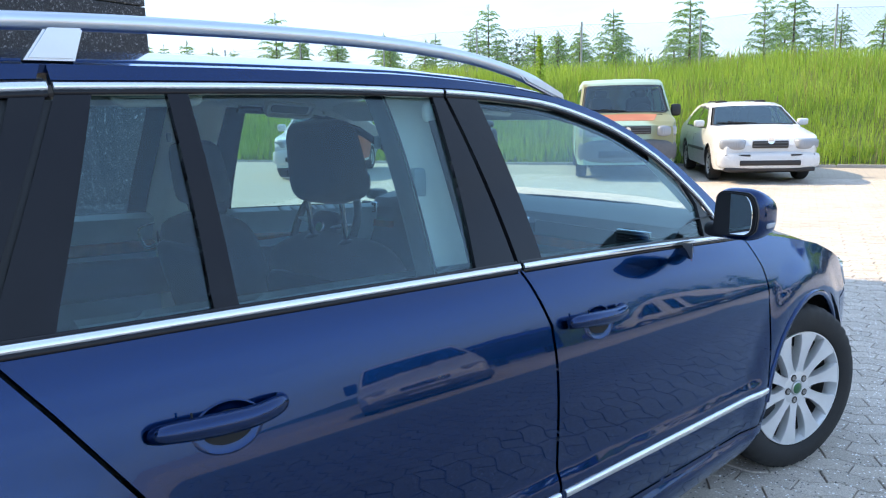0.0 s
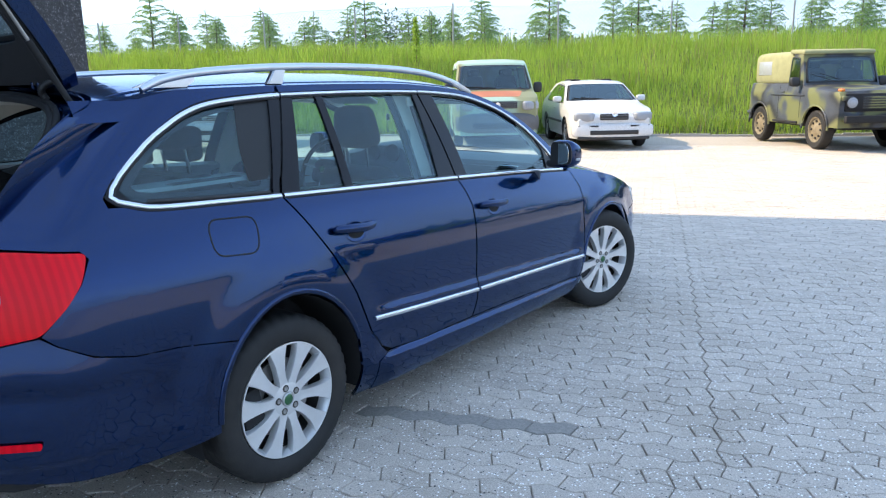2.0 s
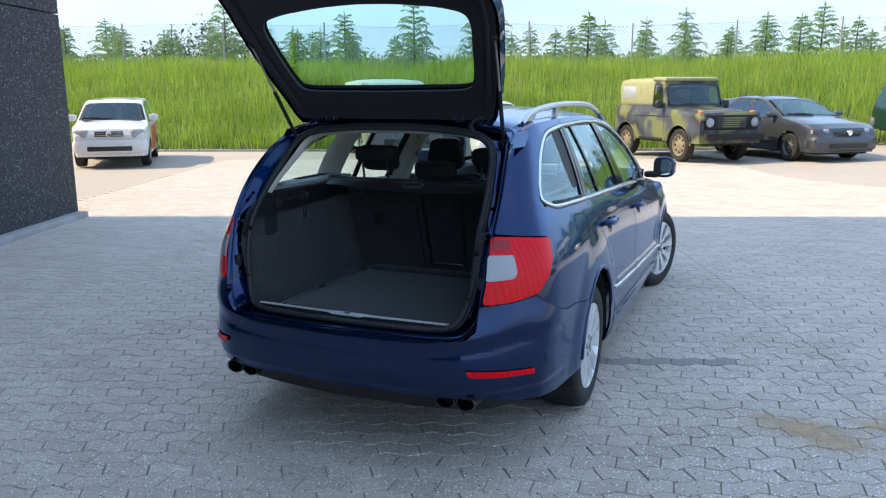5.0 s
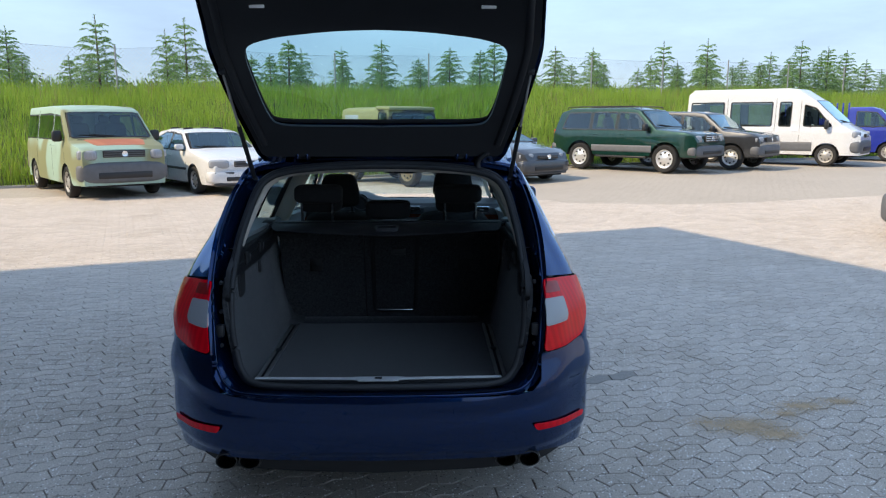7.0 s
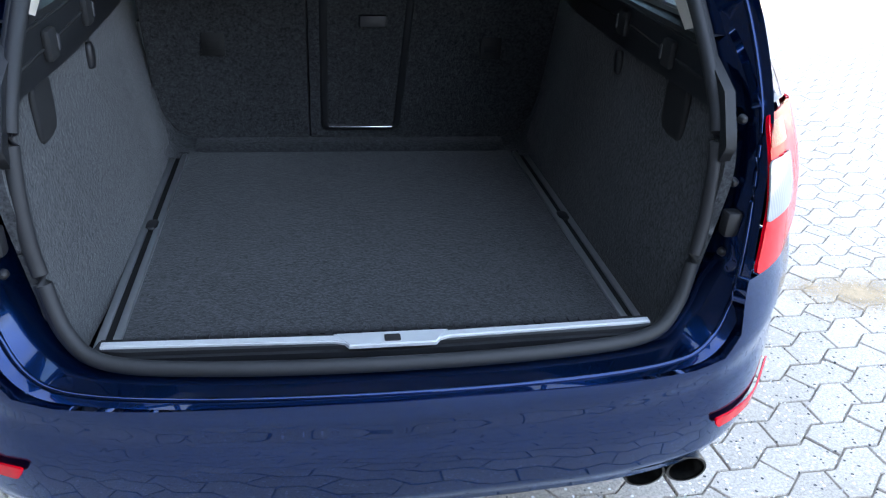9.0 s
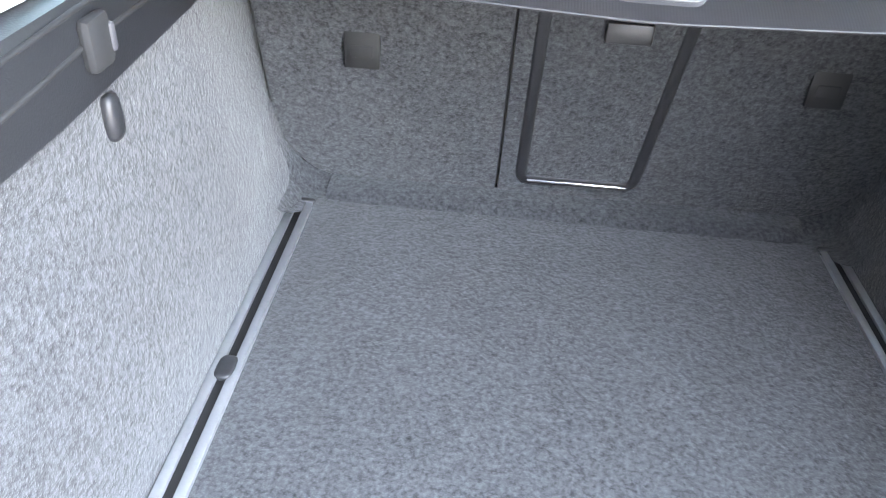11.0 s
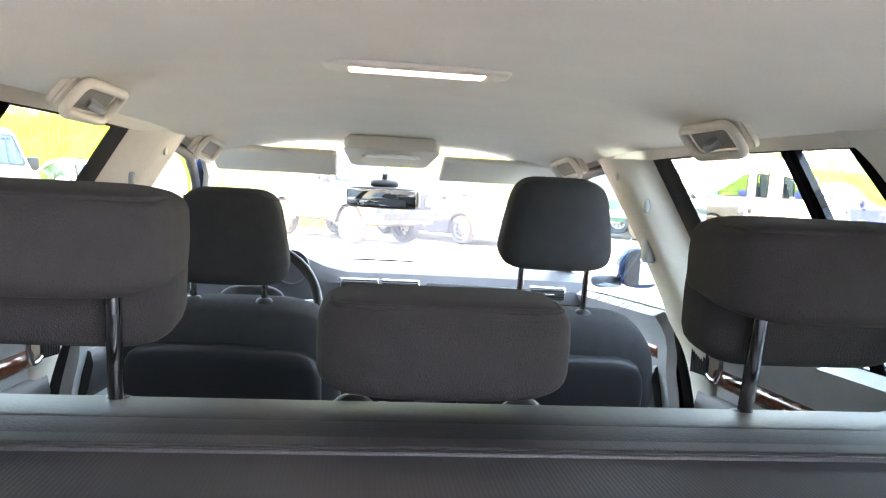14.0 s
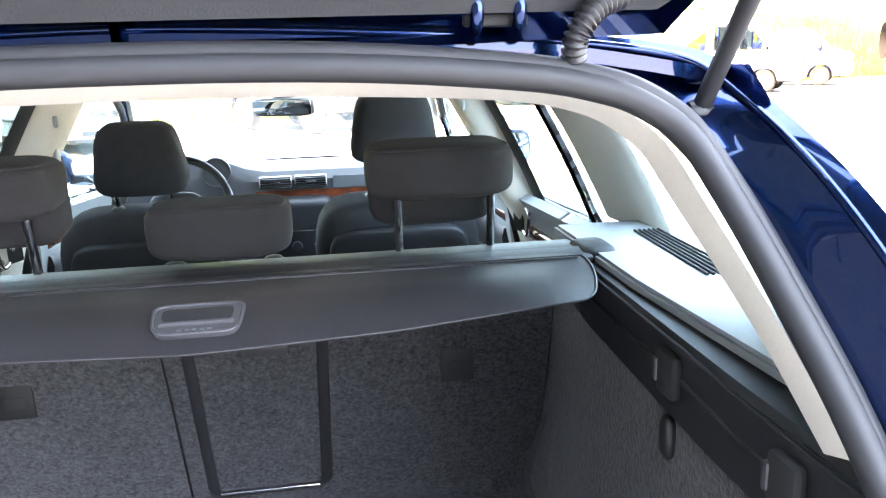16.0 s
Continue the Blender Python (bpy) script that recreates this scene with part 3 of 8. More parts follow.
# ---------------------------------------------------------------- the yard
M_SOIL = stuff("bank_soil", (0.07, 0.10, 0.025), 0.95, 0, 0.4, 1.2, 0.3, 40)
M_GRASS = leaf("tall_grass", (0.17, 0.30, 0.032), (0.44, 0.58, 0.095), 0.5)
M_DRY = leaf("dry_stems", (0.20, 0.17, 0.07), (0.34, 0.30, 0.13), 0.2)
M_NEEDLE = leaf("fir_needles", (0.095, 0.20, 0.050), (0.30, 0.46, 0.14), 0.4)
M_HEDGE = leaf("hedge_leaves", (0.025, 0.060, 0.015), (0.085, 0.15, 0.035), 0.2)
M_BARK = stuff("bark", (0.10, 0.075, 0.05), 0.9, 0, 0.3, 20, 0.4, 60)
M_GALV = stuff("galvanised_post", (0.30, 0.31, 0.31), 0.6, 0.0, 0.15, 10)
M_WOODS = leaf("far_woods", (0.045, 0.075, 0.035), (0.10, 0.15, 0.06), 0.1)


def yard(u, v, z=0.0):
    return Vector((u * math.cos(LOT) - v * math.sin(LOT), u * math.sin(LOT) + v * math.cos(LOT), z))


def to_yard(x, y):
    return x * math.cos(LOT) + y * math.sin(LOT), -x * math.sin(LOT) + y * math.cos(LOT)


def rise(u, v):
    """The yard climbs a little towards its far row."""
    return 0.16 * smooth(5.0, 13.0, u) * smooth(7.0, 13.0, v)


def sheet(name, us, vs, height, material, label):
    verts = [yard(u, v, height(u, v)) for v in vs for u in us]
    n = len(us)
    faces = [[j * n + i, j * n + i + 1, (j + 1) * n + i + 1, (j + 1) * n + i] for j in range(len(vs) - 1) for i in range(n - 1)]
    ob = ob_of(name, verts, faces, material)
    return tagged(ob, label, "ground", kind="structure")


def span(a, b, step):
    k = max(1, round((b - a) / step))
    return [a + (b - a) * i / k for i in range(k + 1)]


sheet("ground", [-2500, -400, -90] + span(-40, 60, 2.0) + [110, 400, 2500], [-2500, -400, -90, -45] + span(-24, 18, 1.0) + [40, 90, 400, 2500],
      lambda u, v: rise(u, min(v, 18)) - 0.014, M_YARD, "sunlit yard of worn concrete block paving")


def bank_height(u, v):
    base = lerp_curve([(17.75, 0.0), (18.3, 0.22), (19.5, 0.76), (21.5, 1.58), (23.5, 2.22), (24.6, 2.42), (27.0, 2.5), (60.0, 2.8)], v)
    return base + 0.13 * noise.noise(Vector((u * 0.25, v * 0.5, 0))) * smooth(17.8, 19.5, v) + rise(u, 17)


sheet("ground_bank", [-300, -120, -70] + span(-50, 60, 1.2) + [80, 140, 300], [17.75, 18.0] + span(18.4, 26, 0.6) + [30, 45, 90, 260], bank_height, M_SOIL, "steep bank of earth under tall grass")

# kerb stones along the foot of the bank
kerb = thing("kerb", "low grey concrete kerb at the foot of the bank", "kerb", kind="structure")
bm = bmesh.new()
bmesh.ops.create_cube(bm, size=1.0)
for v in bm.verts:
    v.co = Vector((v.co.x * 0.985, v.co.y * 0.13, v.co.z * 0.24))
bmesh.ops.bevel(bm, geom=bm.edges[:], offset=0.015, segments=2, affect="EDGES")
first = part("kerb_stone", bm, M_CONCRETE, kerb)
for i in range(70):
    u = -28 + i
    st = first if i == 0 else new("kerb_stone", first.data)
    st.parent = kerb
    p = yard(u, 17.68 + random.uniform(-0.01, 0.01), rise(u, 17) - 0.075 + random.uniform(-0.012, 0.012))
    st.matrix_world = Matrix.Translation(p) @ Matrix.Rotation(LOT + random.uniform(-0.008, 0.008), 4, "Z")

# the building whose shade falls over the car
BW = 11.45 * math.tan(SUN_EL)
corner = Vector((-6.88, 3.61, 0))
cu, cv = to_yard(corner.x, corner.y)
building = thing("warehouse", "tall warehouse with dark pebble-dash wall slabs", "building")
k = 0
for face in range(2):
    for i in range(6 if face == 0 else 4):
        for row in range(4):
            h = BW / 4
            w = 5.0
            c = yard(cu - 0.1, cv - w / 2 - i * w, h * (row + 0.5) + 0.06) if face == 0 else yard(cu - 0.2 - w / 2 - i * w, cv - 0.1, h * (row + 0.5) + 0.06)
            m = Matrix.Translation(c) @ Matrix.Rotation(LOT + (0 if face else math.pi / 2), 4, "Z")
            box("wall_slab", (w - 0.012, 0.2, h - 0.012), m, M_WALL, building, "", 0.008, 1)
core = box("core_wall", (20.0, 29.8, BW - 0.1), Matrix.Translation(yard(cu - 10.22, cv - 15.1, BW / 2)) @ Matrix.Rotation(LOT, 4, "Z"), M_DARK, building, "", 0)
box("roof_edge", (20.35, 30.3, 0.12), Matrix.Translation(yard(cu - 10.15, cv - 15.1, BW + 0.06)) @ Matrix.Rotation(LOT, 4, "Z"), M_GALV, building, "", 0.01)
box("plinth", (0.16, 30.0, 0.09), Matrix.Translation(yard(cu + 0.05, cv - 15.0, 0.035)) @ Matrix.Rotation(LOT, 4, "Z"), M_CONCRETE, building, "pale concrete strip at the foot of the wall", 0.01)

# ---------------------------------------------------------------- the blue estate car: its shape
# half width against height on the middle of the car
SIDE = [(0.16, 0.79), (0.21, 0.85), (0.28, 0.878), (0.40, 0.893), (0.53, 0.896), (0.70, 0.898), (0.80, 0.890), (0.88, 0.873), (0.95, 0.852), (1.0, 0.828), (1.035, 0.803)]
# plan: distance along the outline from the rear axle -> (share of width, y)
PLAN_X = [(-1.95, 0.0), (-1.60, 0.40), (-1.40, 0.645), (-1.27, 0.765), (-1.10, 0.870), (-0.95, 0.952), (-0.80, 0.978), (-0.50, 0.995), (-0.2, 1.0), (0.3, 1.0), (1.2, 1.0), (2.0, 0.995), (2.6, 0.985), (3.0, 0.960), (3.3, 0.91), (3.5, 0.83), (3.68, 0.70), (3.95, 0.42), (4.4, 0.0)]
PLAN_Y = [(-1.95, -1.140), (-1.60, -1.125), (-1.40, -1.088), (-1.27, -1.03), (-1.10, -0.93), (-0.95, -0.82), (-0.80, -0.70), (-0.50, -0.44), (-0.2, -0.17), (0.3, 0.3), (1.2, 1.2), (2.0, 2.0), (2.6, 2.6), (3.0, 2.995), (3.3, 3.285), (3.5, 3.46), (3.68, 3.59), (3.95, 3.69), (4.4, 3.71)]
UPPER_X = [(-1.95, 0.0), (-1.60, 0.40), (-1.40, 0.62), (-1.27, 0.735), (-1.10, 0.825), (-0.95, 0.90), (-0.80, 0.922), (-0.50, 0.948), (-0.2, 0.968), (0.3, 0.992), (1.0, 1.0), (1.6, 0.995), (2.2, 0.975), (2.8, 0.93)]
BELT = [(-0.9, 1.20), (-0.55, 1.165), (0.0, 1.125), (0.6, 1.08), (1.2, 1.035), (2.0, 0.985), (2.5, 0.955), (3.5, 0.93)]
REAR = [(0.3, 0.05), (0.42, 0.01), (0.52, 0.0), (0.70, 0.035), (0.79, 0.045), (0.95, 0.075), (1.06, 0.11), (1.2, 0.235), (1.32, 0.37), (1.42, 0.49), (1.5, 0.58)]   # how far the tail leans forward at a height
def side(u, z):
    y0 = lerp_curve(PLAN_Y, u)
    zb = lerp_curve(BELT, max(-0.9, min(3.4, y0)))
    if z < 0.55: zz = z
    elif z < zb: zz = 0.55 + (z - 0.55) * (1.035 - 0.55) / (zb - 0.55)
    else: zz = 1.035
    w = lerp_curve(SIDE, zz)
    k = smooth(0.80, 1.035, zz)
    f = lerp_curve(PLAN_X, u) * (1 - k) + lerp_curve(UPPER_X, u) * k if u < 2.8 else lerp_curve(PLAN_X, u)
    x = w * f
    if z > zb:
        h = z - zb
        x -= (0.40 * h + 0.28 * h * h) * min(1.0, max(0.0, f / 0.6))
    for c, h, r1, r0 in ((0.0, 0.335, 0.60, 0.43), (2.77, 0.325, 0.54, 0.41)):      # swollen wheel arches
        r = math.hypot(u - c, z - h)
        x += 0.017 * smooth(r1, r0, r) * smooth(0.16, 0.34, z) * smooth(3.35, 3.05, u)
    x += 0.018 * smooth(0.72, 0.56, z) * smooth(2.98, 3.30, u) * smooth(3.9, 3.6, u)   # swell of the front bumper
    d = z - (0.531 - 0.0557 * (u - 0.465))                                        # ledge that carries the door strip
    x += 0.015 * smooth(0.062, 0.014, d) * smooth(-0.17, -0.05, d) * smooth(0.42, 0.60, u) * smooth(2.45, 2.25, u)
    x += 0.022 * smooth(0.004, -0.034, z - 0.356 + 0.0315 * (u - 0.58)) * smooth(0.42, 0.62, u) * smooth(2.46, 2.30, u)   # sill standing out under the doors
    y = y0 + smooth(0.0, -1.15, u) * lerp_curve(REAR, z)
    return x, y, z
car = thing("estate_car", "dark blue metallic estate car with its tailgate open", "car")


def flank_of(s):
    """The car's skin on one side: s is 1 on its right, -1 on its left."""
    def fm(u, z):
        x, y, h = side(u, z)
        return Vector((s * x, y, h))
    return fm


def rear_skin(u, z):
    """The skin carried round the tail from one side to the other."""
    if u < -1.95:
        x, y, h = side(-3.9 - u, z)
        return Vector((-x, y, h))
    return Vector(side(u, z))


# lines of the glasshouse: belt trim and the upper trim
BELT_TRIM = [(-0.80, 1.163), (-0.73, 1.147), (-0.56, 1.120), (-0.24, 1.107), (0.08, 1.093), (0.44, 1.076), (1.20, 1.036), (1.75, 1.003), (2.30, 0.963)]
UPPER_TRIM = [(-0.80, 1.189), (-0.76, 1.268), (-0.66, 1.330), (-0.47, 1.379), (-0.26, 1.415), (-0.10, 1.436), (0.13, 1.452), (0.27, 1.457), (0.64, 1.459), (1.16, 1.449), (1.51, 1.424), (1.79, 1.356), (2.02, 1.245), (2.20, 1.095)]
EDGE = [(-1.02, 1.452), (-0.80, 1.470), (-0.40, 1.482), (0.0, 1.490), (0.5, 1.494), (1.0, 1.490), (1.4, 1.466), (1.62, 1.436), (1.80, 1.388), (2.05, 1.268), (2.25, 1.120), (2.36, 1.020)]   # roof gutter and front pillar


def on(line, u):
    return lerp_curve(line, u)


def along(line, a, b, step=0.06):
    n = max(1, int(abs(b - a) / step))
    return [(a + (b - a) * i / n, on(line, a + (b - a) * i / n)) for i in range(n + 1)]


def arc(c, z, r, a0, a1, n=14, sq=1.0):
    return [(c + r * math.cos(radians(a0 + (a1 - a0) * i / n)), z + sq * r * math.sin(radians(a0 + (a1 - a0) * i / n))) for i in range(n + 1)]


REAR_CUT = [(0.08, 1.086), (0.15, 0.993), (0.25, 0.850), (0.36, 0.668), (0.44, 0.479), (0.51, 0.395), (0.58, 0.362)]
B_CUT = [(1.20, 1.030), (1.245, 0.895), (1.235, 0.727), (1.23, 0.50), (1.20, 0.345)]
FRONT_CUT = [(2.40, 0.955), (2.43, 0.846), (2.41, 0.667), (2.40, 0.444), (2.37, 0.300)]
R_ARCH = arc(0.0, 0.335, 0.385, 176, 20, 18, 1.08)
F_ARCH = arc(2.77, 0.325, 0.372, 172, 6, 18)
G = 0.005   # half a panel gap


def shift(line, d):
    return [(u + d, z) for u, z in line]


for s in (1, -1):
    fm = flank_of(s)
    low = [(u, z - 0.014) for u, z in along(BELT_TRIM, -0.72, 0.08)]
    quarter = (shift(REAR_CUT[:1], -G) + list(reversed(low))[1:] + [(-0.80, 1.135), (-0.845, 1.165), (-0.835, 1.215)] + [(u - 0.012, z + 0.012) for u, z in along(UPPER_TRIM, -0.79, 0.262)]
               + [(0.262, on(EDGE, 0.262))] + along(EDGE, 0.25, -1.0) + [(-1.09, 1.372), (-1.19, 1.218), (-1.285, 1.066), (-1.10, 1.048), (-0.90, 1.030), (-0.865, 1.005), (-0.90, 0.94), (-0.955, 0.885), (-1.035, 0.806),
               (-0.99, 0.777), (-0.87, 0.727), (-0.71, 0.692), (-0.53, 0.678), (-0.335, 0.652)] + [p for p in R_ARCH if p[0] < -0.20 and p[1] > 0.60] + [p for p in R_ARCH if p[0] >= -0.20] + [(0.385, 0.33), (0.375, 0.20), (0.47, 0.20), (0.56, 0.345)]
               + shift(list(reversed(REAR_CUT))[1:-1], -G))
    panel("quarter_panel", quarter, fm, M_BLUE, car, "", (0.035, 0.03), 0.014, 0.0, s)
    ribbon("arch_lip", [p for p in R_ARCH if p[1] > 0.36 or p[0] > 0], fm, M_BLUE, car, "", 0.022, 0.007, s)
    ribbon("arch_lip", F_ARCH, fm, M_BLUE, car, "", 0.022, 0.007, s)
    # doors below the belt
    rd = shift(REAR_CUT, G) + [(0.80, 0.347)] + list(reversed(shift(B_CUT, -G))) + [(u, z - 0.014) for u, z in along(BELT_TRIM, 1.19, 0.10)]
    rear_door = panel("rear_door", rd, fm, M_BLUE, car, "", (0.045, 0.016), 0.016, 0.0, s)
    fd = shift(B_CUT, G) + [(1.6, 0.335), (2.1, 0.312)] + list(reversed(shift(FRONT_CUT, -G))) + [(u, z - 0.014) for u, z in along(BELT_TRIM, 2.38, 1.215)]
    front_door = panel("front_door", fd, fm, M_BLUE, car, "", (0.045, 0.016), 0.016, 0.0, s)
    # wing and sill
    wing = shift(FRONT_CUT, G) + [(2.395, 0.27)] + F_ARCH[1:-1] + [(3.15, 0.36), (3.20, 0.60), (3.355, 0.620), (3.315, 0.66), (3.285, 0.715), (3.20, 0.770), (3.12, 0.802), (2.95, 0.858), (2.7, 0.912), (2.46, 0.953)]
    panel("front_wing", wing, fm, M_BLUE, car, "", (0.04, 0.035), 0.014, 0.0, s)
    sill = [(0.49, 0.330), (0.56, 0.356), (0.60, 0.357), (0.80, 0.343), (1.2, 0.341), (1.6, 0.331), (2.1, 0.308), (2.39, 0.294), (2.39, 0.19), (1.4, 0.185), (0.48, 0.195)]
    panel("sill", sill, fm, M_BLUE, car, "", (0.08, 0.011), 0.014, 0.002, s)
    # strips, trims and pillars
    ribbon("door_strip", [(0.465, 0.531), (0.8, 0.508), (1.222, 0.481)], fm, M_CHROME, rear_door, "satin aluminium door strip", 0.022, 0.009, s)
    ribbon("door_strip", [(1.242, 0.480), (1.8, 0.453), (2.385, 0.424)], fm, M_CHROME, front_door, "satin aluminium door strip", 0.022, 0.009, s)
    loop = along(BELT_TRIM, 0.075, -0.66) + [(-0.755, 1.150), (-0.805, 1.166), (-0.815, 1.19), (-0.80, 1.225)] + along(UPPER_TRIM, -0.76, 0.262)
    ribbon("trim_gasket", loop, fm, M_PILLAR, car, "", 0.034, 0.003, s, False, 0.03, -0.003)
    ribbon("window_trim", loop, fm, M_CHROME, car, "satin aluminium window trim", 0.0172, 0.006, s)
    ribbon("trim_gasket", along(BELT_TRIM, 0.088, 1.205), fm, M_PILLAR, rear_door, "", 0.032, 0.003, s, False, 0.03, -0.003)
    ribbon("window_trim", along(BELT_TRIM, 0.088, 1.205), fm, M_CHROME, rear_door, "satin aluminium window trim", 0.0158, 0.006, s)
    ribbon("trim_gasket", along(BELT_TRIM, 1.218, 2.33), fm, M_PILLAR, front_door, "", 0.032, 0.003, s, False, 0.03, -0.003)
    ribbon("window_trim", along(BELT_TRIM, 1.218, 2.33), fm, M_CHROME, front_door, "satin aluminium window trim", 0.0158, 0.006, s)
    ribbon("trim_gasket", along(UPPER_TRIM, 0.272, 1.165), fm, M_PILLAR, rear_door, "", 0.028, 0.003, s, False, 0.03, -0.003)
    ribbon("window_trim", along(UPPER_TRIM, 0.272, 1.165), fm, M_CHROME, rear_door, "satin aluminium window trim", 0.0132, 0.006, s)
    ribbon("trim_gasket", along(UPPER_TRIM, 1.175, 2.20) + [(2.26, 1.02)], fm, M_PILLAR, front_door, "", 0.028, 0.003, s, False, 0.03, -0.003)
    ribbon("window_trim", along(UPPER_TRIM, 1.175, 2.20) + [(2.26, 1.02)], fm, M_CHROME, front_door, "satin aluminium window trim", 0.0132, 0.006, s)
    cant = along(UPPER_TRIM, 0.272, 2.20) + [(2.28, 1.0), (2.345, 1.0)] + along(EDGE, 2.34, 0.272)
    panel("roof_side_frame", [(u, z + (0.010 if i <= 32 else 0)) for i, (u, z) in enumerate(cant)], fm, M_BLUE, car, "", (0.06, 0.05), 0.014, 0.0, s)
    b = -0.012   # glass and pillars stand a little in
    def up(u, d=0.010):
        return (u, on(UPPER_TRIM, u) - d)
    def dn(u, d=0.012):
        return (u, on(BELT_TRIM, u) + d)
    q_glass = [dn(0.035)] + [dn(u) for u in (-0.1, -0.3, -0.5, -0.66)] + [(-0.765, 1.185), (-0.75, 1.24)] + [up(u, 0.012) for u in (-0.68, -0.58, -0.45, -0.25, -0.1, 0.05, 0.20)]
    panel("quarter_window", q_glass, fm, M_GLASS, car, "tinted rear quarter window", (0.1, 0.08), 0.004, b, s)
    ribbon("window_frit", rounded([(u * 0.985, z) for u, z in q_glass], 0.03), lambda u, z: fm(u, z) - Vector((s * 0.017, 0, 0)), M_PILLAR, car, "", 0.062, 0.001, s, True, 0.03)
    panel("black_pillar", [dn(0.045, 0.006), up(0.205, 0.006), up(0.262, 0.006), dn(0.074, 0.006)], fm, M_PILLAR, car, "", (0.1, 0.08), 0.012, -0.004, s)
    panel("black_pillar", [dn(0.088, 0.006), up(0.275, 0.006), up(0.335, 0.006), dn(0.18, 0.006)], fm, M_PILLAR, rear_door, "", (0.1, 0.08), 0.012, -0.004, s)
    panel("small_window", [dn(0.18), up(0.335), up(0.47), dn(0.435)], fm, M_GLASS, rear_door, "small fixed door window", (0.1, 0.08), 0.004, b, s)
    panel("window_bar", [dn(0.435, 0.004), up(0.468, 0.004), up(0.508, 0.004), dn(0.482, 0.004)], fm, M_PILLAR, rear_door, "", (0.1, 0.08), 0.012, -0.004, s)
    panel("rear_door_window", [dn(0.482)] + [up(u) for u in (0.508, 0.7, 0.9, 1.125)] + [dn(1.065), dn(0.8)], fm, M_GLASS, rear_door, "tinted door window", (0.1, 0.08), 0.004, b, s)
    panel("black_pillar", [dn(1.065, 0.006), up(1.13, 0.006), up(1.165, 0.006), dn(1.198, 0.006)], fm, M_PILLAR, rear_door, "", (0.1, 0.08), 0.012, -0.004, s)
    panel("black_pillar", [dn(1.212, 0.006), up(1.178, 0.006), up(1.285, 0.006), dn(1.30, 0.006)], fm, M_PILLAR, front_door, "", (0.1, 0.08), 0.012, -0.004, s)
    panel("front_door_window", [dn(1.30)] + [up(u) for u in (1.285, 1.4, 1.5, 1.62, 1.75, 1.88, 2.0, 2.1)] + [(2.16, 1.07), (2.13, dn(2.13)[1])] + [dn(1.8)], fm, M_GLASS, front_door, "tinted door window", (0.1, 0.08), 0.004, b, s)
    panel("mirror_triangle", [(2.14, dn(2.14, 0.004)[1]), (2.165, 1.085), up(2.13, 0.004), (2.21, 1.05), (2.27, dn(2.27, 0.006)[1])], fm, M_BLACK, front_door, "", (0.1, 0.08), 0.012, -0.003, s)
    ribbon("window_gasket", [dn(-0.6, 0.016), dn(-0.3, 0.016), dn(0.03, 0.016)], fm, M_SEAL, car, "", 0.012, 0.004, s)
    # handles: a grip over a scooped recess
    for door, hu, hz in ((rear_door, 0.395, 0.921), (front_door, 1.415, 0.878)):
        c = fm(hu, hz)
        n = normal_of(fm, hu, hz, s)
        cup = Matrix.Translation(fm(hu + 0.012, hz - 0.012)) @ Vector((1, 0, 0)).rotation_difference(n).to_matrix().to_4x4()
        lathe("handle_cup", [(0.047, 0.0006), (0.044, 0.0022), (0.040, 0.0010), (0.034, 0.0006), (0.003, 0.0006)], cup @ Matrix.Diagonal((1, 1.35, 0.92, 1)), M_BLUE, door, "", 36)
        # dark disc laid on the blue cup as the shade behind the grip
        lathe("handle_scoop_shade", [(0.034, 0.0012), (0.020, 0.0016), (0.003, 0.0018)], cup @ Matrix.Diagonal((1, 1.35, 0.80, 1)), M_DARK, door, "shaded scoop behind the grip", 28)
        grip = [fm(hu - 0.115, hz + 0.008) + n * 0.006, fm(hu - 0.10, hz + 0.010) + n * 0.026, fm(hu - 0.04, hz + 0.004) + n * 0.036, fm(hu + 0.04, hz - 0.002) + n * 0.036, fm(hu + 0.095, hz + 0.002) + n * 0.026, fm(hu + 0.112, hz + 0.006) + n * 0.006]
        tube("door_handle", curve_pts(grip, 6), [0.011 + 0.006 * math.sin(math.pi * min(1, i / 30)) for i in range(31)], M_BLUE, door, "", 14, False, 1.10)
        ribbon("handle_line", [(hu - 0.058, hz - 0.012), (hu - 0.058, hz + 0.030)], lambda u, z: fm(u, z) + n * 0.030, M_DARK, door, "", 0.003, 0.002, s)
    # fuel flap on the right flank
    if s > 0:
        flap = rounded([(-0.325, 1.055), (-0.085, 1.042), (-0.110, 0.917), (-0.325, 0.935)], 0.05, 6)
        ribbon("fuel_flap", flap, fm, M_DARK, car, "", 0.006, 0.0015, s, True, 0.02)
    # tail lamp: red body, inner ribs and a clear window
    lamp = rounded([(-1.280, 1.052), (-1.10, 1.040), (-0.875, 1.020), (-0.90, 0.945), (-0.96, 0.880), (-1.035, 0.808), (-1.18, 0.790), (-1.335, 0.785)], 0.025, 4)
    tail = panel("tail_light", lamp, fm, M_RED_LENS, car, "red tail light with clear reversing window", (0.04, 0.03), 0.006, 0.008, s)
    panel("reversing_window", rounded([(-1.305, 0.982), (-1.165, 0.975), (-1.155, 0.905), (-1.175, 0.884), (-1.322, 0.880)], 0.015), fm, M_CLEAR_LENS, tail, "clear reversing lamp window", (0.04, 0.03), 0.003, 0.012, s)
    panel("lamp_cell", rounded([(-1.268, 1.040), (-1.175, 1.034), (-1.170, 0.995), (-1.292, 1.000)], 0.01), fm, M_RED_DARK, tail, "", (0.04, 0.03), 0.002, 0.0095, s)
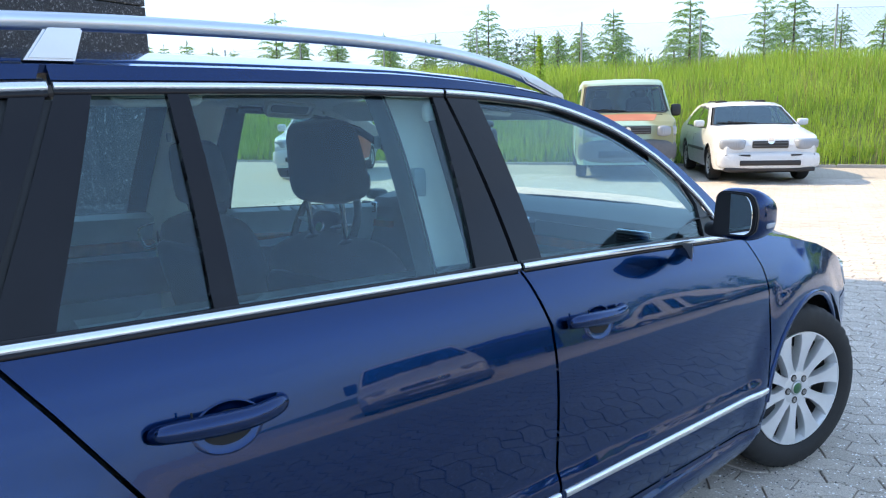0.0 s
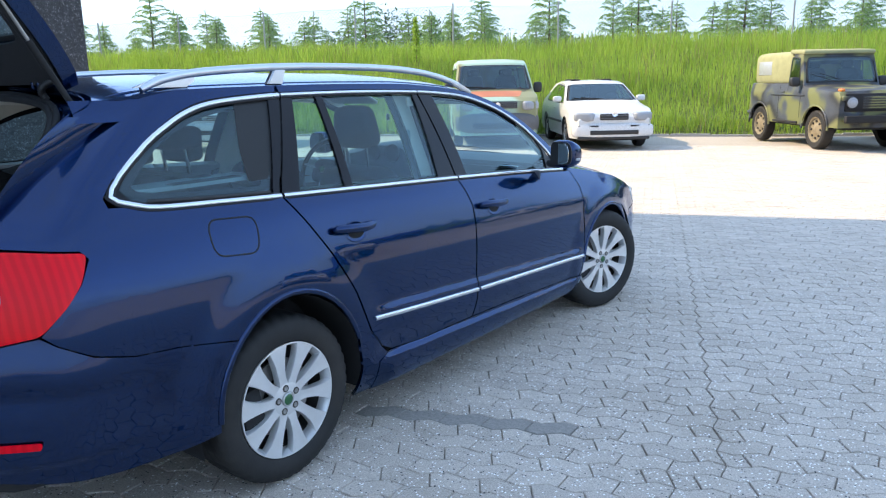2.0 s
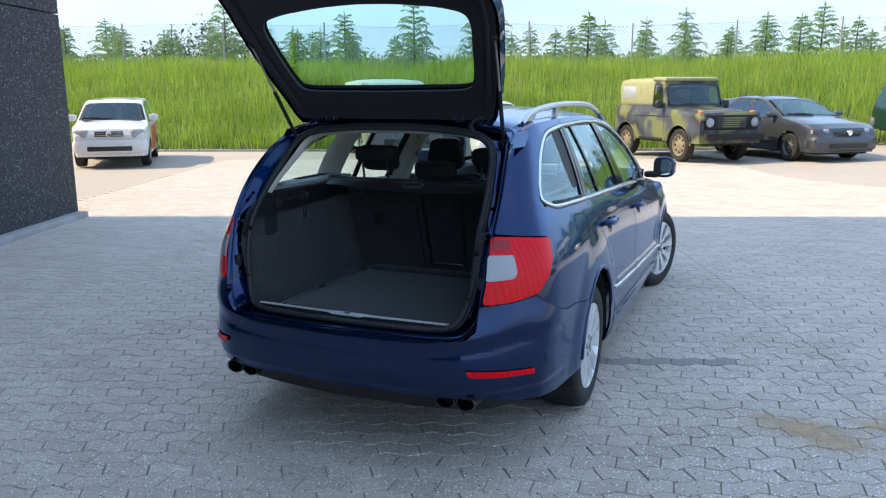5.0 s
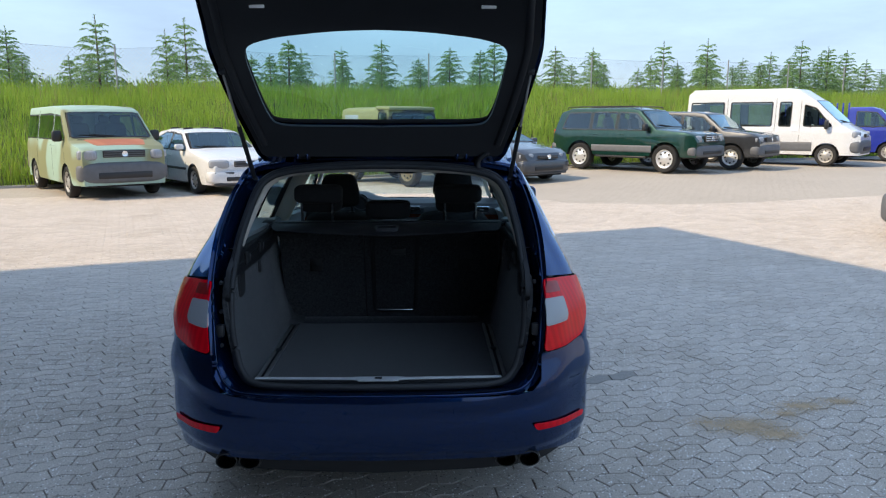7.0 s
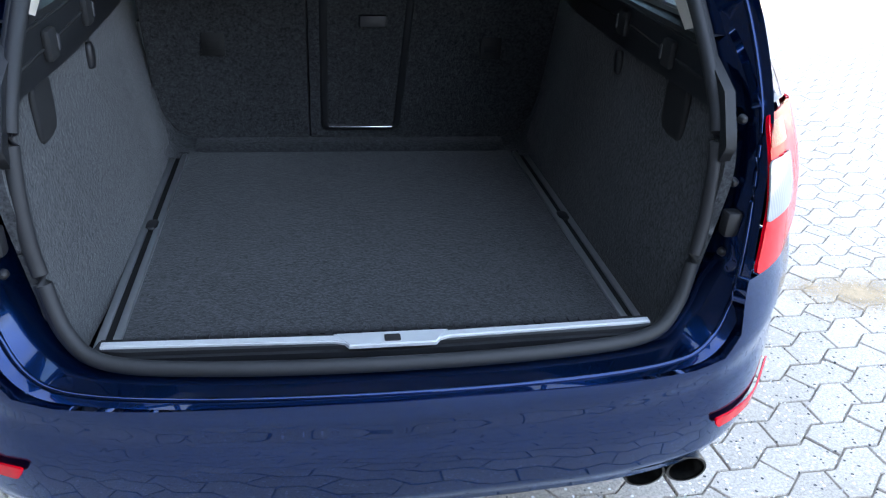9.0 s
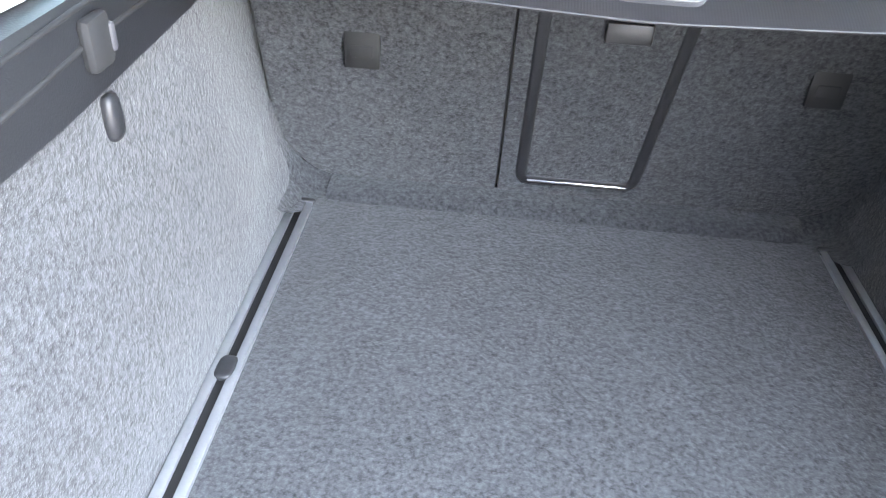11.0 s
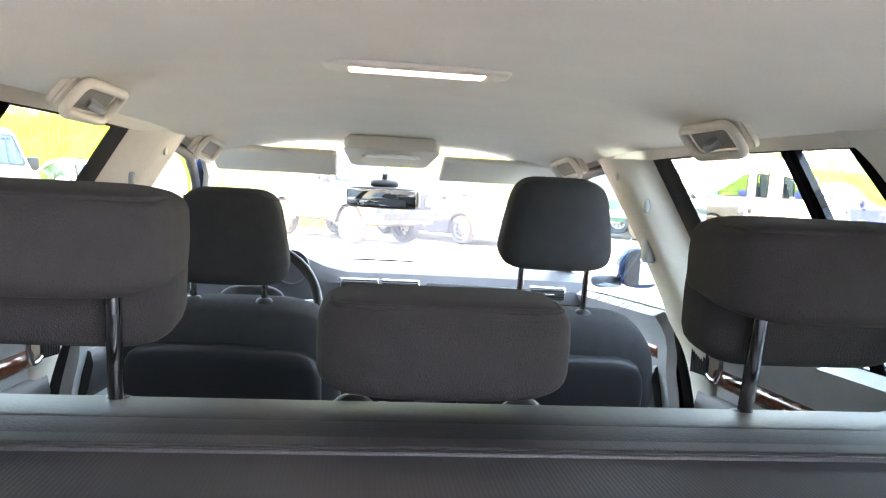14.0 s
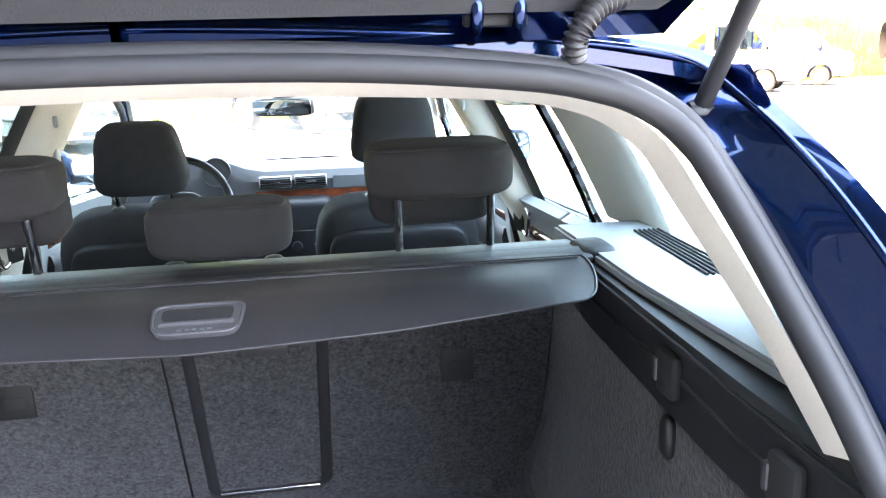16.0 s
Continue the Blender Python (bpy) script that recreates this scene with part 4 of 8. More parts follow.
    # reflector in the bumper
    panel("reflector", rounded([(-1.385, 0.522), (-1.20, 0.510), (-1.025, 0.500), (-1.03, 0.478), (-1.20, 0.486), (-1.37, 0.495)], 0.01), fm, M_RED_LENS, car, "red bumper reflector", (0.05, 0.05), 0.004, 0.010, s)
    # door mirror
    mp = Matrix.Translation((s * 0.962, 2.035, 1.088)) @ pose(0, 0, 0, 0, 0, -s * 4)
    mir = cushion("door_mirror", (0.158, 0.150, 0.160), mp, M_BLUE, car, "dark blue door mirror with black bezel", 0.62, 0.70, 36)
    for v in mir.data.vertices:      # flat behind, drawn out to a blunt nose in front
        q = mp.inverted() @ v.co
        q.y = max(q.y, -0.058)
        k = smooth(-0.05, 0.075, q.y)
        q.z = q.z * (1 - 0.30 * k) - 0.010 * k
        v.co = mp @ q
    face_pts = rounded([(-0.070, -0.066), (0.066, -0.058), (0.072, 0.020), (0.052, 0.066), (-0.060, 0.070)], 0.034, 6)
    slab("mirror_bezel", face_pts, 0.012, mp @ pose(0, -0.054, 0.0, 90, 0, 0) @ Matrix.Diagonal((s, 1, 1, 1)), M_BLACK, mir, "", 0.004)
    slab("mirror_glass", [p * 0.90 for p in face_pts], 0.003, mp @ pose(0, -0.0655, 0.0, 90, 0, 0) @ pose(0, 0, 0, 0, -s * 11, 0) @ Matrix.Diagonal((s, 1, 1, 1)), M_CHROME_M, mir, "", 0.0)
    cushion("mirror_foot", (0.12, 0.07, 0.050), Matrix.Translation((s * 0.865, 2.10, 1.022)), M_BLACK, mir, "", 0.6, 0.6, 16)
    cushion("side_repeater", (0.012, 0.050, 0.016), mp @ pose(s * 0.076, 0.0, -0.030), M_CLEAR_LENS, mir, "clear side repeater lens", 0.5, 0.5, 12)
    # roof rail on two feet
    rail = tube("roof_rail", [Vector((s * (0.575 - 0.02 * smooth(0.9, 1.7, p.x)), p.x, p.y)) for p in curve_pts([(-0.30, 1.488, 0), (-0.20, 1.525, 0), (0.0, 1.550, 0), (0.4, 1.566, 0), (0.9, 1.562, 0), (1.25, 1.538, 0), (1.50, 1.492, 0), (1.66, 1.440, 0)], 8)],
                [0.009 + 0.0055 * min(1, i / 6, (56 - i) / 6) for i in range(57)], M_RAIL, car, "satin aluminium roof rail", 16, False, 1.05)
    foot_out = [(0.245, 0.0), (0.325, 0.0), (0.345, 0.062), (0.288, 0.062)]
    slab("rail_foot", foot_out, 0.020, Matrix.Translation((s * 0.575 - 0.010, 0, 1.500)) @ Matrix(((0, 0, 1, 0), (1, 0, 0, 0), (0, 1, 0, 0), (0, 0, 0, 1))), M_RAIL, rail, "", 0.004)
    for fin in ([(-0.330, 0.0), (-0.12, 0.0), (-0.085, 0.020), (-0.08, 0.052), (-0.17, 0.042), (-0.26, 0.024)], [(1.67, -0.075), (1.66, -0.050), (1.58, -0.018), (1.47, 0.002), (1.50, -0.020)]):
        slab("rail_end", fin, 0.018, Matrix.Translation((s * 0.570 - 0.009, 0, 1.494)) @ Matrix(((0, 0, 1, 0), (1, 0, 0, 0), (0, 1, 0, 0), (0, 0, 0, 1))), M_RAIL, rail, "", 0.005)

# tail bumper and its lower edge
half = [(-1.95, 0.640), (-1.70, 0.638), (-1.45, 0.636), (-1.39, 0.645), (-1.355, 0.68), (-1.345, 0.780), (-1.18, 0.785), (-1.04, 0.802), (-0.99, 0.774), (-0.87, 0.724), (-0.71, 0.689), (-0.53, 0.675), (-0.337, 0.648), (-0.263, 0.636), (-0.2955, 0.597), (-0.330, 0.55), (-0.354, 0.50), (-0.371, 0.45), (-0.385, 0.36), (-0.386, 0.33), (-0.55, 0.318), (-0.8, 0.325), (-1.05, 0.345), (-1.30, 0.385), (-1.60, 0.385), (-1.95, 0.385)]
CREASE = [(-1.95, 0.612), (-1.60, 0.615), (-1.40, 0.638), (-1.28, 0.656), (-1.12, 0.675), (-0.95, 0.662), (-0.70, 0.638), (-0.40, 0.605), (0.0, 0.56)]


def bumper_skin(u, z):
    """The bumper: a shoulder over a crease, and a drawn-in lower edge."""
    m = u if u > -1.95 else -3.9 - u
    d = z - on(CREASE, m)
    out = 0.016 * smooth(-0.055, 0.012, d) * (1 - 0.75 * smooth(0.02, 0.13, d)) - 0.010 * smooth(-0.01, -0.05, z - 0.445)
    n = normal_of(rear_skin, u, z, 1.0)
    return rear_skin(u, z) + n * out * (1 - 0.9 * smooth(-0.95, -0.55, m))


bumper = panel("rear_bumper", half + [(-3.9 - u, z) for u, z in reversed(half[1:-1])], bumper_skin, M_BLUE, car, "", (0.06, 0.013), 0.03, 0.0, 1.0)
panel("rear_skirt", [(-1.05, 0.345), (-1.30, 0.385), (-1.95, 0.385), (-2.60, 0.385), (-2.85, 0.345), (-2.6, 0.30), (-1.95, 0.28), (-1.3, 0.30)], lambda u, z: rear_skin(u, z) * 1 + Vector((0, 0.05 + (0.385 - z) * 0.4, 0)), M_DARK, car, "", (0.08, 0.03), 0.01, 0.0, 1.0)
for x in (-0.585, -0.495, 0.495, 0.585):
    ex = lathe("exhaust_tip", [(0.020, 0.0), (0.041, 0.0), (0.043, 0.01), (0.043, 0.20), (0.040, 0.205), (0.036, 0.20), (0.036, 0.03), (0.005, 0.03)], Matrix.Translation((x, -0.875 + abs(x) * 0.03, 0.370)) @ pose(0, 0, 0, 0, 0, -90) @ Matrix.Diagonal((1, 1.0, 0.76, 1)), M_EXHAUST, car, "blackened steel exhaust tip", 28)
    lathe("tip_rim", [(0.0365, 0.196), (0.0375, 0.2075), (0.0420, 0.2070), (0.0440, 0.200), (0.0438, 0.185)], Matrix.Translation((x, -0.875 + abs(x) * 0.03, 0.370)) @ pose(0, 0, 0, 0, 0, -90) @ Matrix.Diagonal((1, 1.0, 0.76, 1)), M_EXHAUST, ex, "", 28)

# roof and windscreen
CROWN = [(-0.6, 0.052), (0.4, 0.058), (1.3, 0.058), (1.6, 0.068), (1.9, 0.085), (2.3, 0.115), (2.5, 0.12)]


def lid(t, y):
    """Roof and windscreen: t runs from -1 on the left edge to 1 on the right."""
    yy = y
    for _ in range(3):      # the edge point whose own y is y
        yy = yy + (y - side(yy, on(EDGE, max(-1.02, yy)))[1])
    yy = max(-1.02, yy)
    x, _, z = side(yy, on(EDGE, yy))
    q = abs(t)
    return Vector((t * x, y, z + on(CROWN, y) * (1 - q ** 2.4)))


panel("roof", [(-1, y) for y in span(-0.50, 1.58, 0.1)] + [(t, 1.58 + 0.07 * (1 - t * t)) for t in span(-0.8, 0.8, 0.2)] + [(1, y) for y in span(1.58, -0.50, -0.1)] + [(t, -0.50) for t in span(0.8, -0.8, -0.2)], lid, M_BLUE, car, "", (0.12, 0.1), 0.014, 0.0, 1.0, 0.06)
panel("windscreen", [(-0.96, y) for y in span(1.61, 2.34, 0.1)] + [(t, 2.34 + 0.10 * (1 - t * t)) for t in span(-0.8, 0.8, 0.2)] + [(0.96, y) for y in span(2.34, 1.61, -0.1)] + [(t, 1.61 + 0.07 * (1 - t * t)) for t in span(0.8, -0.8, -0.2)], lid, M_SCREEN, car, "clear windscreen", (0.12, 0.1), 0.004, -0.004, 1.0, 0.06)
ribbon("roof_gutter", [(0.93, y) for y in span(-0.45, 1.5, 0.15)], lid, M_BLUE, car, "", 0.012, 0.003)
ribbon("roof_gutter", [(-0.93, y) for y in span(-0.45, 1.5, 0.15)], lid, M_BLUE, car, "", 0.012, 0.003)
tube("aerial", curve_pts([(0, -0.30, 1.515), (0, -0.37, 1.56), (0, -0.39, 1.575)], 4), 0.010, M_BLACK, car, "", 8)


def hood(t, y):
    """Bonnet: from the cowl to the nose."""
    u = y
    e = Vector(side(min(u, 3.36), lerp_curve([(2.3, 0.985), (2.46, 0.953), (2.7, 0.912), (2.95, 0.858), (3.12, 0.802), (3.36, 0.72), (3.6, 0.64)], y)))
    w = e.x * lerp_curve([(2.3, 1.0), (3.2, 0.985), (3.45, 0.93), (3.62, 0.80)], y) - 0.012
    return Vector((t * w, y, e.z + lerp_curve([(2.3, 0.075), (2.8, 0.085), (3.2, 0.085), (3.62, 0.04)], y) * (1 - abs(t) ** 2.6)))


panel("bonnet", [(-1, y) for y in span(2.36, 3.56, 0.1)] + [(t, 3.56 + 0.05 * (1 - t * t)) for t in span(-0.8, 0.8, 0.2)] + [(1, y) for y in span(3.56, 2.36, -0.1)] + [(t, 2.36 + 0.10 * (1 - t * t)) for t in span(0.8, -0.8, -0.2)], hood, M_BLUE, car, "", (0.12, 0.1), 0.014, 0.0, 1.0, 0.06)
for s in (1, -1):
    ribbon("bonnet_crease", [(s * 0.62, y) for y in span(2.5, 3.4, 0.15)], hood, M_BLUE, car, "", 0.03, 0.006)
panel("cowl", [(-0.98, 2.30), (-0.98, 2.37), (-0.5, 2.45), (0, 2.47), (0.5, 2.45), (0.98, 2.37), (0.98, 2.30), (0.5, 2.36), (0, 2.38), (-0.5, 2.36)], lambda t, y: hood(t, y) - Vector((0, 0, 0.02)), M_BLACK, car, "", (0.2, 0.1), 0.01)


def front_skin(u, z):
    if u > 4.4:
        x, y, h = side(8.8 - u, z)
        return Vector((-x, y, h))
    return Vector(side(u, z))


fb = [(4.4, 0.60), (4.0, 0.60), (3.75, 0.58), (3.45, 0.600), (3.36, 0.612), (3.205, 0.592), (3.155, 0.355), (3.3, 0.20), (3.7, 0.18), (4.4, 0.18)]
panel("front_bumper", fb + [(8.8 - u, z) for u, z in reversed(fb[1:-1])], front_skin, M_BLUE, car, "", (0.05, 0.04), 0.02, 0.0, 1.0)
ns = [(4.4, 0.72), (3.60, 0.72), (3.25, 0.72), (3.14, 0.60), (3.14, 0.50), (3.60, 0.50), (4.4, 0.50)]
panel("nose_support", ns + [(8.8 - u, z) for u, z in reversed(ns[1:-1])], front_skin, M_BLUE, car, "", (0.08, 0.05), 0.004, -0.014, 1.0)
gr = [(4.4, 0.70), (4.1, 0.70), (4.02, 0.66), (4.1, 0.61), (4.4, 0.61)]
panel("grille", gr + [(8.8 - u, z) for u, z in reversed(gr[1:-1])], front_skin, M_BLACK, car, "black grille", (0.08, 0.05), 0.02, 0.004, 1.0)
for s in (1, -1):
    panel("headlight", rounded([(3.298, 0.712), (3.60, 0.708), (3.95, 0.69), (4.02, 0.63), (3.75, 0.586), (3.365, 0.618)], 0.02), lambda u, z, s=s: Vector((s * side(u, z)[0], side(u, z)[1], z)), M_LAMP0, car, "clear headlight", (0.06, 0.04), 0.03, 0.004, s)
box("floor_pan", (1.42, 3.9, 0.10), pose(0, 1.38, 0.28), M_DARK, car, "", 0.03)
box("engine_bay", (1.2, 0.85, 0.42), pose(0, 3.05, 0.50), M_DARK, car, "", 0.05)
for s in (1, -1):
    for wy in (0.0, 2.77):
        bm = bmesh.new()
        bmesh.ops.create_cone(bm, cap_ends=False, segments=28, radius1=0.40, radius2=0.40, depth=0.30, matrix=pose(s * 0.73, wy, 0.33, 0, 90, 0))
        for v in [v for v in bm.verts if v.co.z < 0.2]:
            bm.verts.remove(v)
        part("wheel_well", bm, M_DARK, car)
        bm = bmesh.new()
        bmesh.ops.create_circle(bm, cap_ends=True, segments=28, radius=0.31, matrix=pose(s * 0.585, wy, 0.42, 0, 90, 0))
        part("well_wall", bm, M_DARK, car)

# wheels
M_CAP = stuff("wheel_cap", (0.50, 0.50, 0.50), 0.3, 0.9, 0.05)


# dark colour carries the shade between the spokes and in the bolt holes
M_BARREL = stuff("shaded_wheel_metal", (0.055, 0.052, 0.048), 0.5, 0.5, 0.25, 20)


def alloy_wheel(m):
    """A ten-spoke alloy wheel; its outer face looks along +x."""
    R = 0.326
    groove = lambda i, j, r: r - (0.0065 if (i in (2, 3, 4, 6, 7, 8) and (j + (i if i < 5 else -i)) % 4 == 0) or (i == 5 and j % 4 == 2) else 0)
    tyre = lathe("wheel", [(0.225, -0.105), (0.268, -0.112), (0.300, -0.108), (0.317, -0.098), (0.325, -0.075), (R, -0.03), (R, 0.03), (0.325, 0.075), (0.317, 0.096), (0.300, 0.108), (0.268, 0.113), (0.236, 0.108), (0.226, 0.100), (0.222, 0.085)], m, M_RUBBER, car, "tyre on a ten-spoke alloy rim", 160, groove)
    for h in (-0.04, 0.0, 0.04):
        lathe("tread_groove", [(R + 0.0008, h - 0.005), (R + 0.0012, h), (R + 0.0008, h + 0.005)], m, M_DARK, tyre, "", 60)
    lathe("rim", [(0.2245, 0.100), (0.2240, 0.1045), (0.2190, 0.1050), (0.2160, 0.098), (0.2090, 0.084), (0.2045, 0.058)], m, M_ALLOY, tyre, "silver alloy rim", 64)
    lathe("barrel", [(0.2045, 0.058), (0.200, 0.03), (0.196, 0.0), (0.206, -0.10)], m, M_BARREL, tyre, "", 48)
    def spoke(a):
        bm = bmesh.new()
        rows = []
        prof = [(0.026, 0.009, 0.093), (0.050, 0.0162, 0.0955), (0.066, 0.0212, 0.0965), (0.074, 0.0205, 0.0970), (0.082, 0.0182, 0.0978), (0.095, 0.0180, 0.0990), (0.120, 0.0196, 0.1012), (0.150, 0.0235, 0.1035), (0.180, 0.0305, 0.1050), (0.200, 0.0375, 0.1056), (0.2185, 0.0450, 0.1056)]
        for r, w, h in prof:
            sw = 0.005 * math.sin(math.pi * (r - 0.03) / 0.19)
            row = []
            for t, d in ((-0.90, -0.036), (-1, -0.007), (-0.93, -0.0015), (-0.45, -0.0025), (0.25, -0.0025), (0.93, -0.0010), (1, -0.007), (0.90, -0.036)):
                row.append(bm.verts.new((h + d, r, t * w * 1.02 + sw)))
            rows.append(row)
        for p, q in zip(rows, rows[1:]):
            for j in range(7):
                bm.faces.new([p[j], p[j + 1], q[j + 1], q[j]])
        bm.transform(m @ pose(0, 0, 0, math.degrees(a), 0, 0))
        return bm
    for i in range(10):
        part("spoke", spoke(math.pi * 2 * (i + 0.5) / 10), M_ALLOY, tyre, "", True, 50)
    lathe("hub", [(0.066, 0.060), (0.066, 0.0935), (0.060, 0.0955), (0.031, 0.0965), (0.028, 0.093)], m, M_ALLOY, tyre, "", 40)
    lathe("hub_cap", [(0.0275, 0.092), (0.0270, 0.0985), (0.0235, 0.1005), (0.0225, 0.0995), (0.003, 0.1000)], m, M_CAP, tyre, "silver cap with a green emblem", 30)
    lathe("emblem", [(0.0215, 0.0992), (0.0195, 0.1008), (0.003, 0.1012)], m, M_GREEN, tyre, "", 24)
    for i in range(5):
        a = 2 * math.pi * (i + 0.25) / 5
        at_bolt = m @ Matrix.Translation((0, 0.047 * math.cos(a), 0.047 * math.sin(a)))
        lathe("bolt_hole", [(0.0142, 0.0950), (0.0138, 0.0975), (0.0124, 0.0972), (0.0118, 0.0966), (0.002, 0.0965)], at_bolt, M_BARREL, tyre, "", 18)
        lathe("wheel_bolt", [(0.0092, 0.0960), (0.0088, 0.0985), (0.0070, 0.0990), (0.0045, 0.0975), (0.002, 0.0972)], at_bolt, M_STEEL, tyre, "", 12)
    lathe("brake_disc", [(0.150, 0.035), (0.150, 0.045), (0.080, 0.047), (0.078, 0.030)], m, M_STEEL, tyre, "", 40)
    box("brake_caliper", (0.06, 0.10, 0.18), m @ pose(0.05, -0.145, 0.02), M_DARK, tyre, "", 0.02)
    # black disc that paints in the shade deep behind the spokes
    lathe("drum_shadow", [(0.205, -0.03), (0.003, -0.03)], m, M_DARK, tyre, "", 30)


for s in (1, -1):
    turn = pose(0, 0, 0, 0, 0, 180) if s < 0 else Matrix.Identity(4)
    alloy_wheel(pose(s * 0.772, 0.0, 0.326) @ turn @ pose(0, 0, 0, 10, 0, 0))
    alloy_wheel(pose(s * 0.780, 2.768, 0.326) @ pose(0, 0, 0, 0, 0, STEER) @ turn @ pose(0, 0, 0, 25, 0, 0))
# ---------------------------------------------------------------- the open tail: frame, seal and tailgate
M_BEIGE = stuff("beige_trim", (0.72, 0.66, 0.57), 0.7, 0, 0.08, 6, 0.12, 260)
M_PILLAR_TRIM = stuff("pillar_trim", (0.62, 0.62, 0.57), 0.6, 0, 0.07, 6, 0.12, 300)
M_BACKING = stuff("pillar_backing", (0.010, 0.011, 0.012), 0.6, 0, 0.15)
# beige darkened to grey for the shade inside the grab handles
M_HOLLOW = stuff("handle_hollow_shade", (0.20, 0.19, 0.175), 0.7, 0, 0.1)
M_LINER = stuff("beige_headliner", (0.70, 0.65, 0.57), 0.95, 0, 0.06, 5, 0.25, 420)
M_COVER = ribbed("ribbed_cover", (0.015, 0.015, 0.0175))
M_GRIP = stuff("grip_plastic", (0.050, 0.050, 0.056), 0.4, 0, 0.08, 6, 0.12, 300)
M_TRIM = stuff("black_trim", (0.010, 0.0105, 0.0125), 0.55, 0, 0.18, 5, 0.25, 380)
M_TRIM_PALE = stuff("grey_trim", (0.29, 0.31, 0.315), 0.55, 0, 0.12, 5, 0.2, 380)
M_CARPET = carpet("boot_carpet", (0.0055, 0.0060, 0.0070), (0.073, 0.0765, 0.081), 135.0)
M_FABRIC = stuff("charcoal_seat_fabric", (0.0172, 0.0172, 0.0192), 0.92, 0, 0.25, 30, 0.6, 600)
M_MARK = stuff("worn_lettering", (0.10, 0.10, 0.11), 0.5, 0, 0.1)
M_LOAD_RAIL = stuff("dull_anodised_rail", (0.40, 0.41, 0.42), 0.42, 0.8, 0.06, 30, 0.05, 200)
M_SLOT = stuff("rail_groove", (0.004, 0.004, 0.0045), 0.6, 0, 0.1)
M_POST = stuff("dark_chrome_post", (0.45, 0.46, 0.48), 0.10, 1.0, 0.03)
M_WOOD = stuff("polished_wood", (0.16, 0.035, 0.015), 0.25, 0, 0.5, 25, 0, 60, coat=0.8)
M_SATIN = stuff("satin_grey", (0.34, 0.35, 0.37), 0.45, 0.2, 0.08)
M_LENS = stuff("lamp_cover", (0.80, 0.78, 0.74), 0.35, 0, 0.05)


def mirror_loop(half):
    """A closed loop from its right half, which starts and ends on the middle line."""
    return [Vector(p) for p in half] + [Vector((-p[0], p[1], p[2])) for p in reversed(half[1:-1])]


def closed_curve(pts, n=5):
    k = len(pts)
    out = []
    for i in range(k):
        p0, p1, p2, p3 = (pts[(i + j - 1) % k] for j in range(4))
        for j in range(n):
            t = j / n
            out.append(0.5 * ((2 * p1) + (p2 - p0) * t + (2 * p0 - 5 * p1 + 4 * p2 - p3) * t * t + (3 * p1 - p0 - 3 * p2 + p3) * t ** 3))
    return out


def strip(name, loops, material, parent, label="", closed=True, angle=50):
    """A skin drawn over loops of equal count."""
    bm = bmesh.new()
    rows = [[bm.verts.new(p) for p in l] for l in loops]
    n = len(rows[0])
    for a, b in zip(rows, rows[1:]):
        for j in range(n if closed else n - 1):
            bm.faces.new([a[j], a[(j + 1) % n], b[(j + 1) % n], b[j]])
    return part(name, bm, material, parent, label, True, angle)


OUTER = [(0, -1.128, 0.640), (0.30, -1.118, 0.640), (0.50, -1.088, 0.640), (0.585, -1.058, 0.655), (0.630, -1.030, 0.72), (0.640, -1.010, 0.82), (0.652, -0.965, 0.96), (0.658, -0.925, 1.066), (0.655, -0.835, 1.195), (0.642, -0.745, 1.290), (0.625, -0.663, 1.360), (0.610, -0.580, 1.410), (0.600, -0.500, 1.448), (0.555, -0.478, 1.475), (0.40, -0.485, 1.495), (0.20, -0.49, 1.508), (0, -0.49, 1.515)]
SEAL = [(0, -1.050, 0.658), (0.28, -1.040, 0.658), (0.46, -1.015, 0.662), (0.525, -0.985, 0.700), (0.555, -0.955, 0.78), (0.570, -0.940, 0.86), (0.575, -0.920, 0.96), (0.574, -0.882, 1.055), (0.566, -0.775, 1.180), (0.550, -0.690, 1.270), (0.534, -0.622, 1.340), (0.508, -0.583, 1.395), (0.470, -0.566, 1.425), (0.43, -0.559, 1.440), (0.36, -0.553, 1.453), (0.20, -0.548, 1.466), (0, -0.545, 1.470)]
out_loop, seal_loop = closed_curve(mirror_loop(OUTER)), closed_curve(mirror_loop(SEAL))
gutter = [a.lerp(b, 0.66) + Vector((0, 0.050, 0)) for a, b in zip(out_loop, seal_loop)]
middle = [a.lerp(b, 0.36) + Vector((0, 0.040, 0)) for a, b in zip(out_loop, seal_loop)]
edge_in = [a.lerp(b, 0.20) + Vector((0, 0.004, 0)) for a, b in zip(out_loop, seal_loop)]
near = [a.lerp(b, 0.86) + Vector((0, 0.030, 0)) for a, b in zip(out_loop, seal_loop)]
frame_ob = strip("tail_frame", [out_loop, edge_in, middle, gutter, near, seal_loop], M_BLUE, car, "dark blue painted tailgate frame")
for s in (1, -1):
    rim_line = [Vector((s * p.x, p.y, p.z)) for p in curve_pts(OUTER[7:12], 6)]
    cut = [(1.066, -1.265), (1.218, -1.17), (1.372, -1.06), (1.46, -0.97)]
    skin_line = [flank_of(s)(on(cut, p.z), p.z) - Vector((s * 0.004, 0, 0)) for p in rim_line]
    bulge = [a.lerp(b, 0.5) + Vector((s * 0.004, 0, 0)) for a, b in zip(rim_line, skin_line)]
    strip("rear_pillar_skin", [skin_line, bulge, rim_line], M_BLUE, car, "", False, 60)
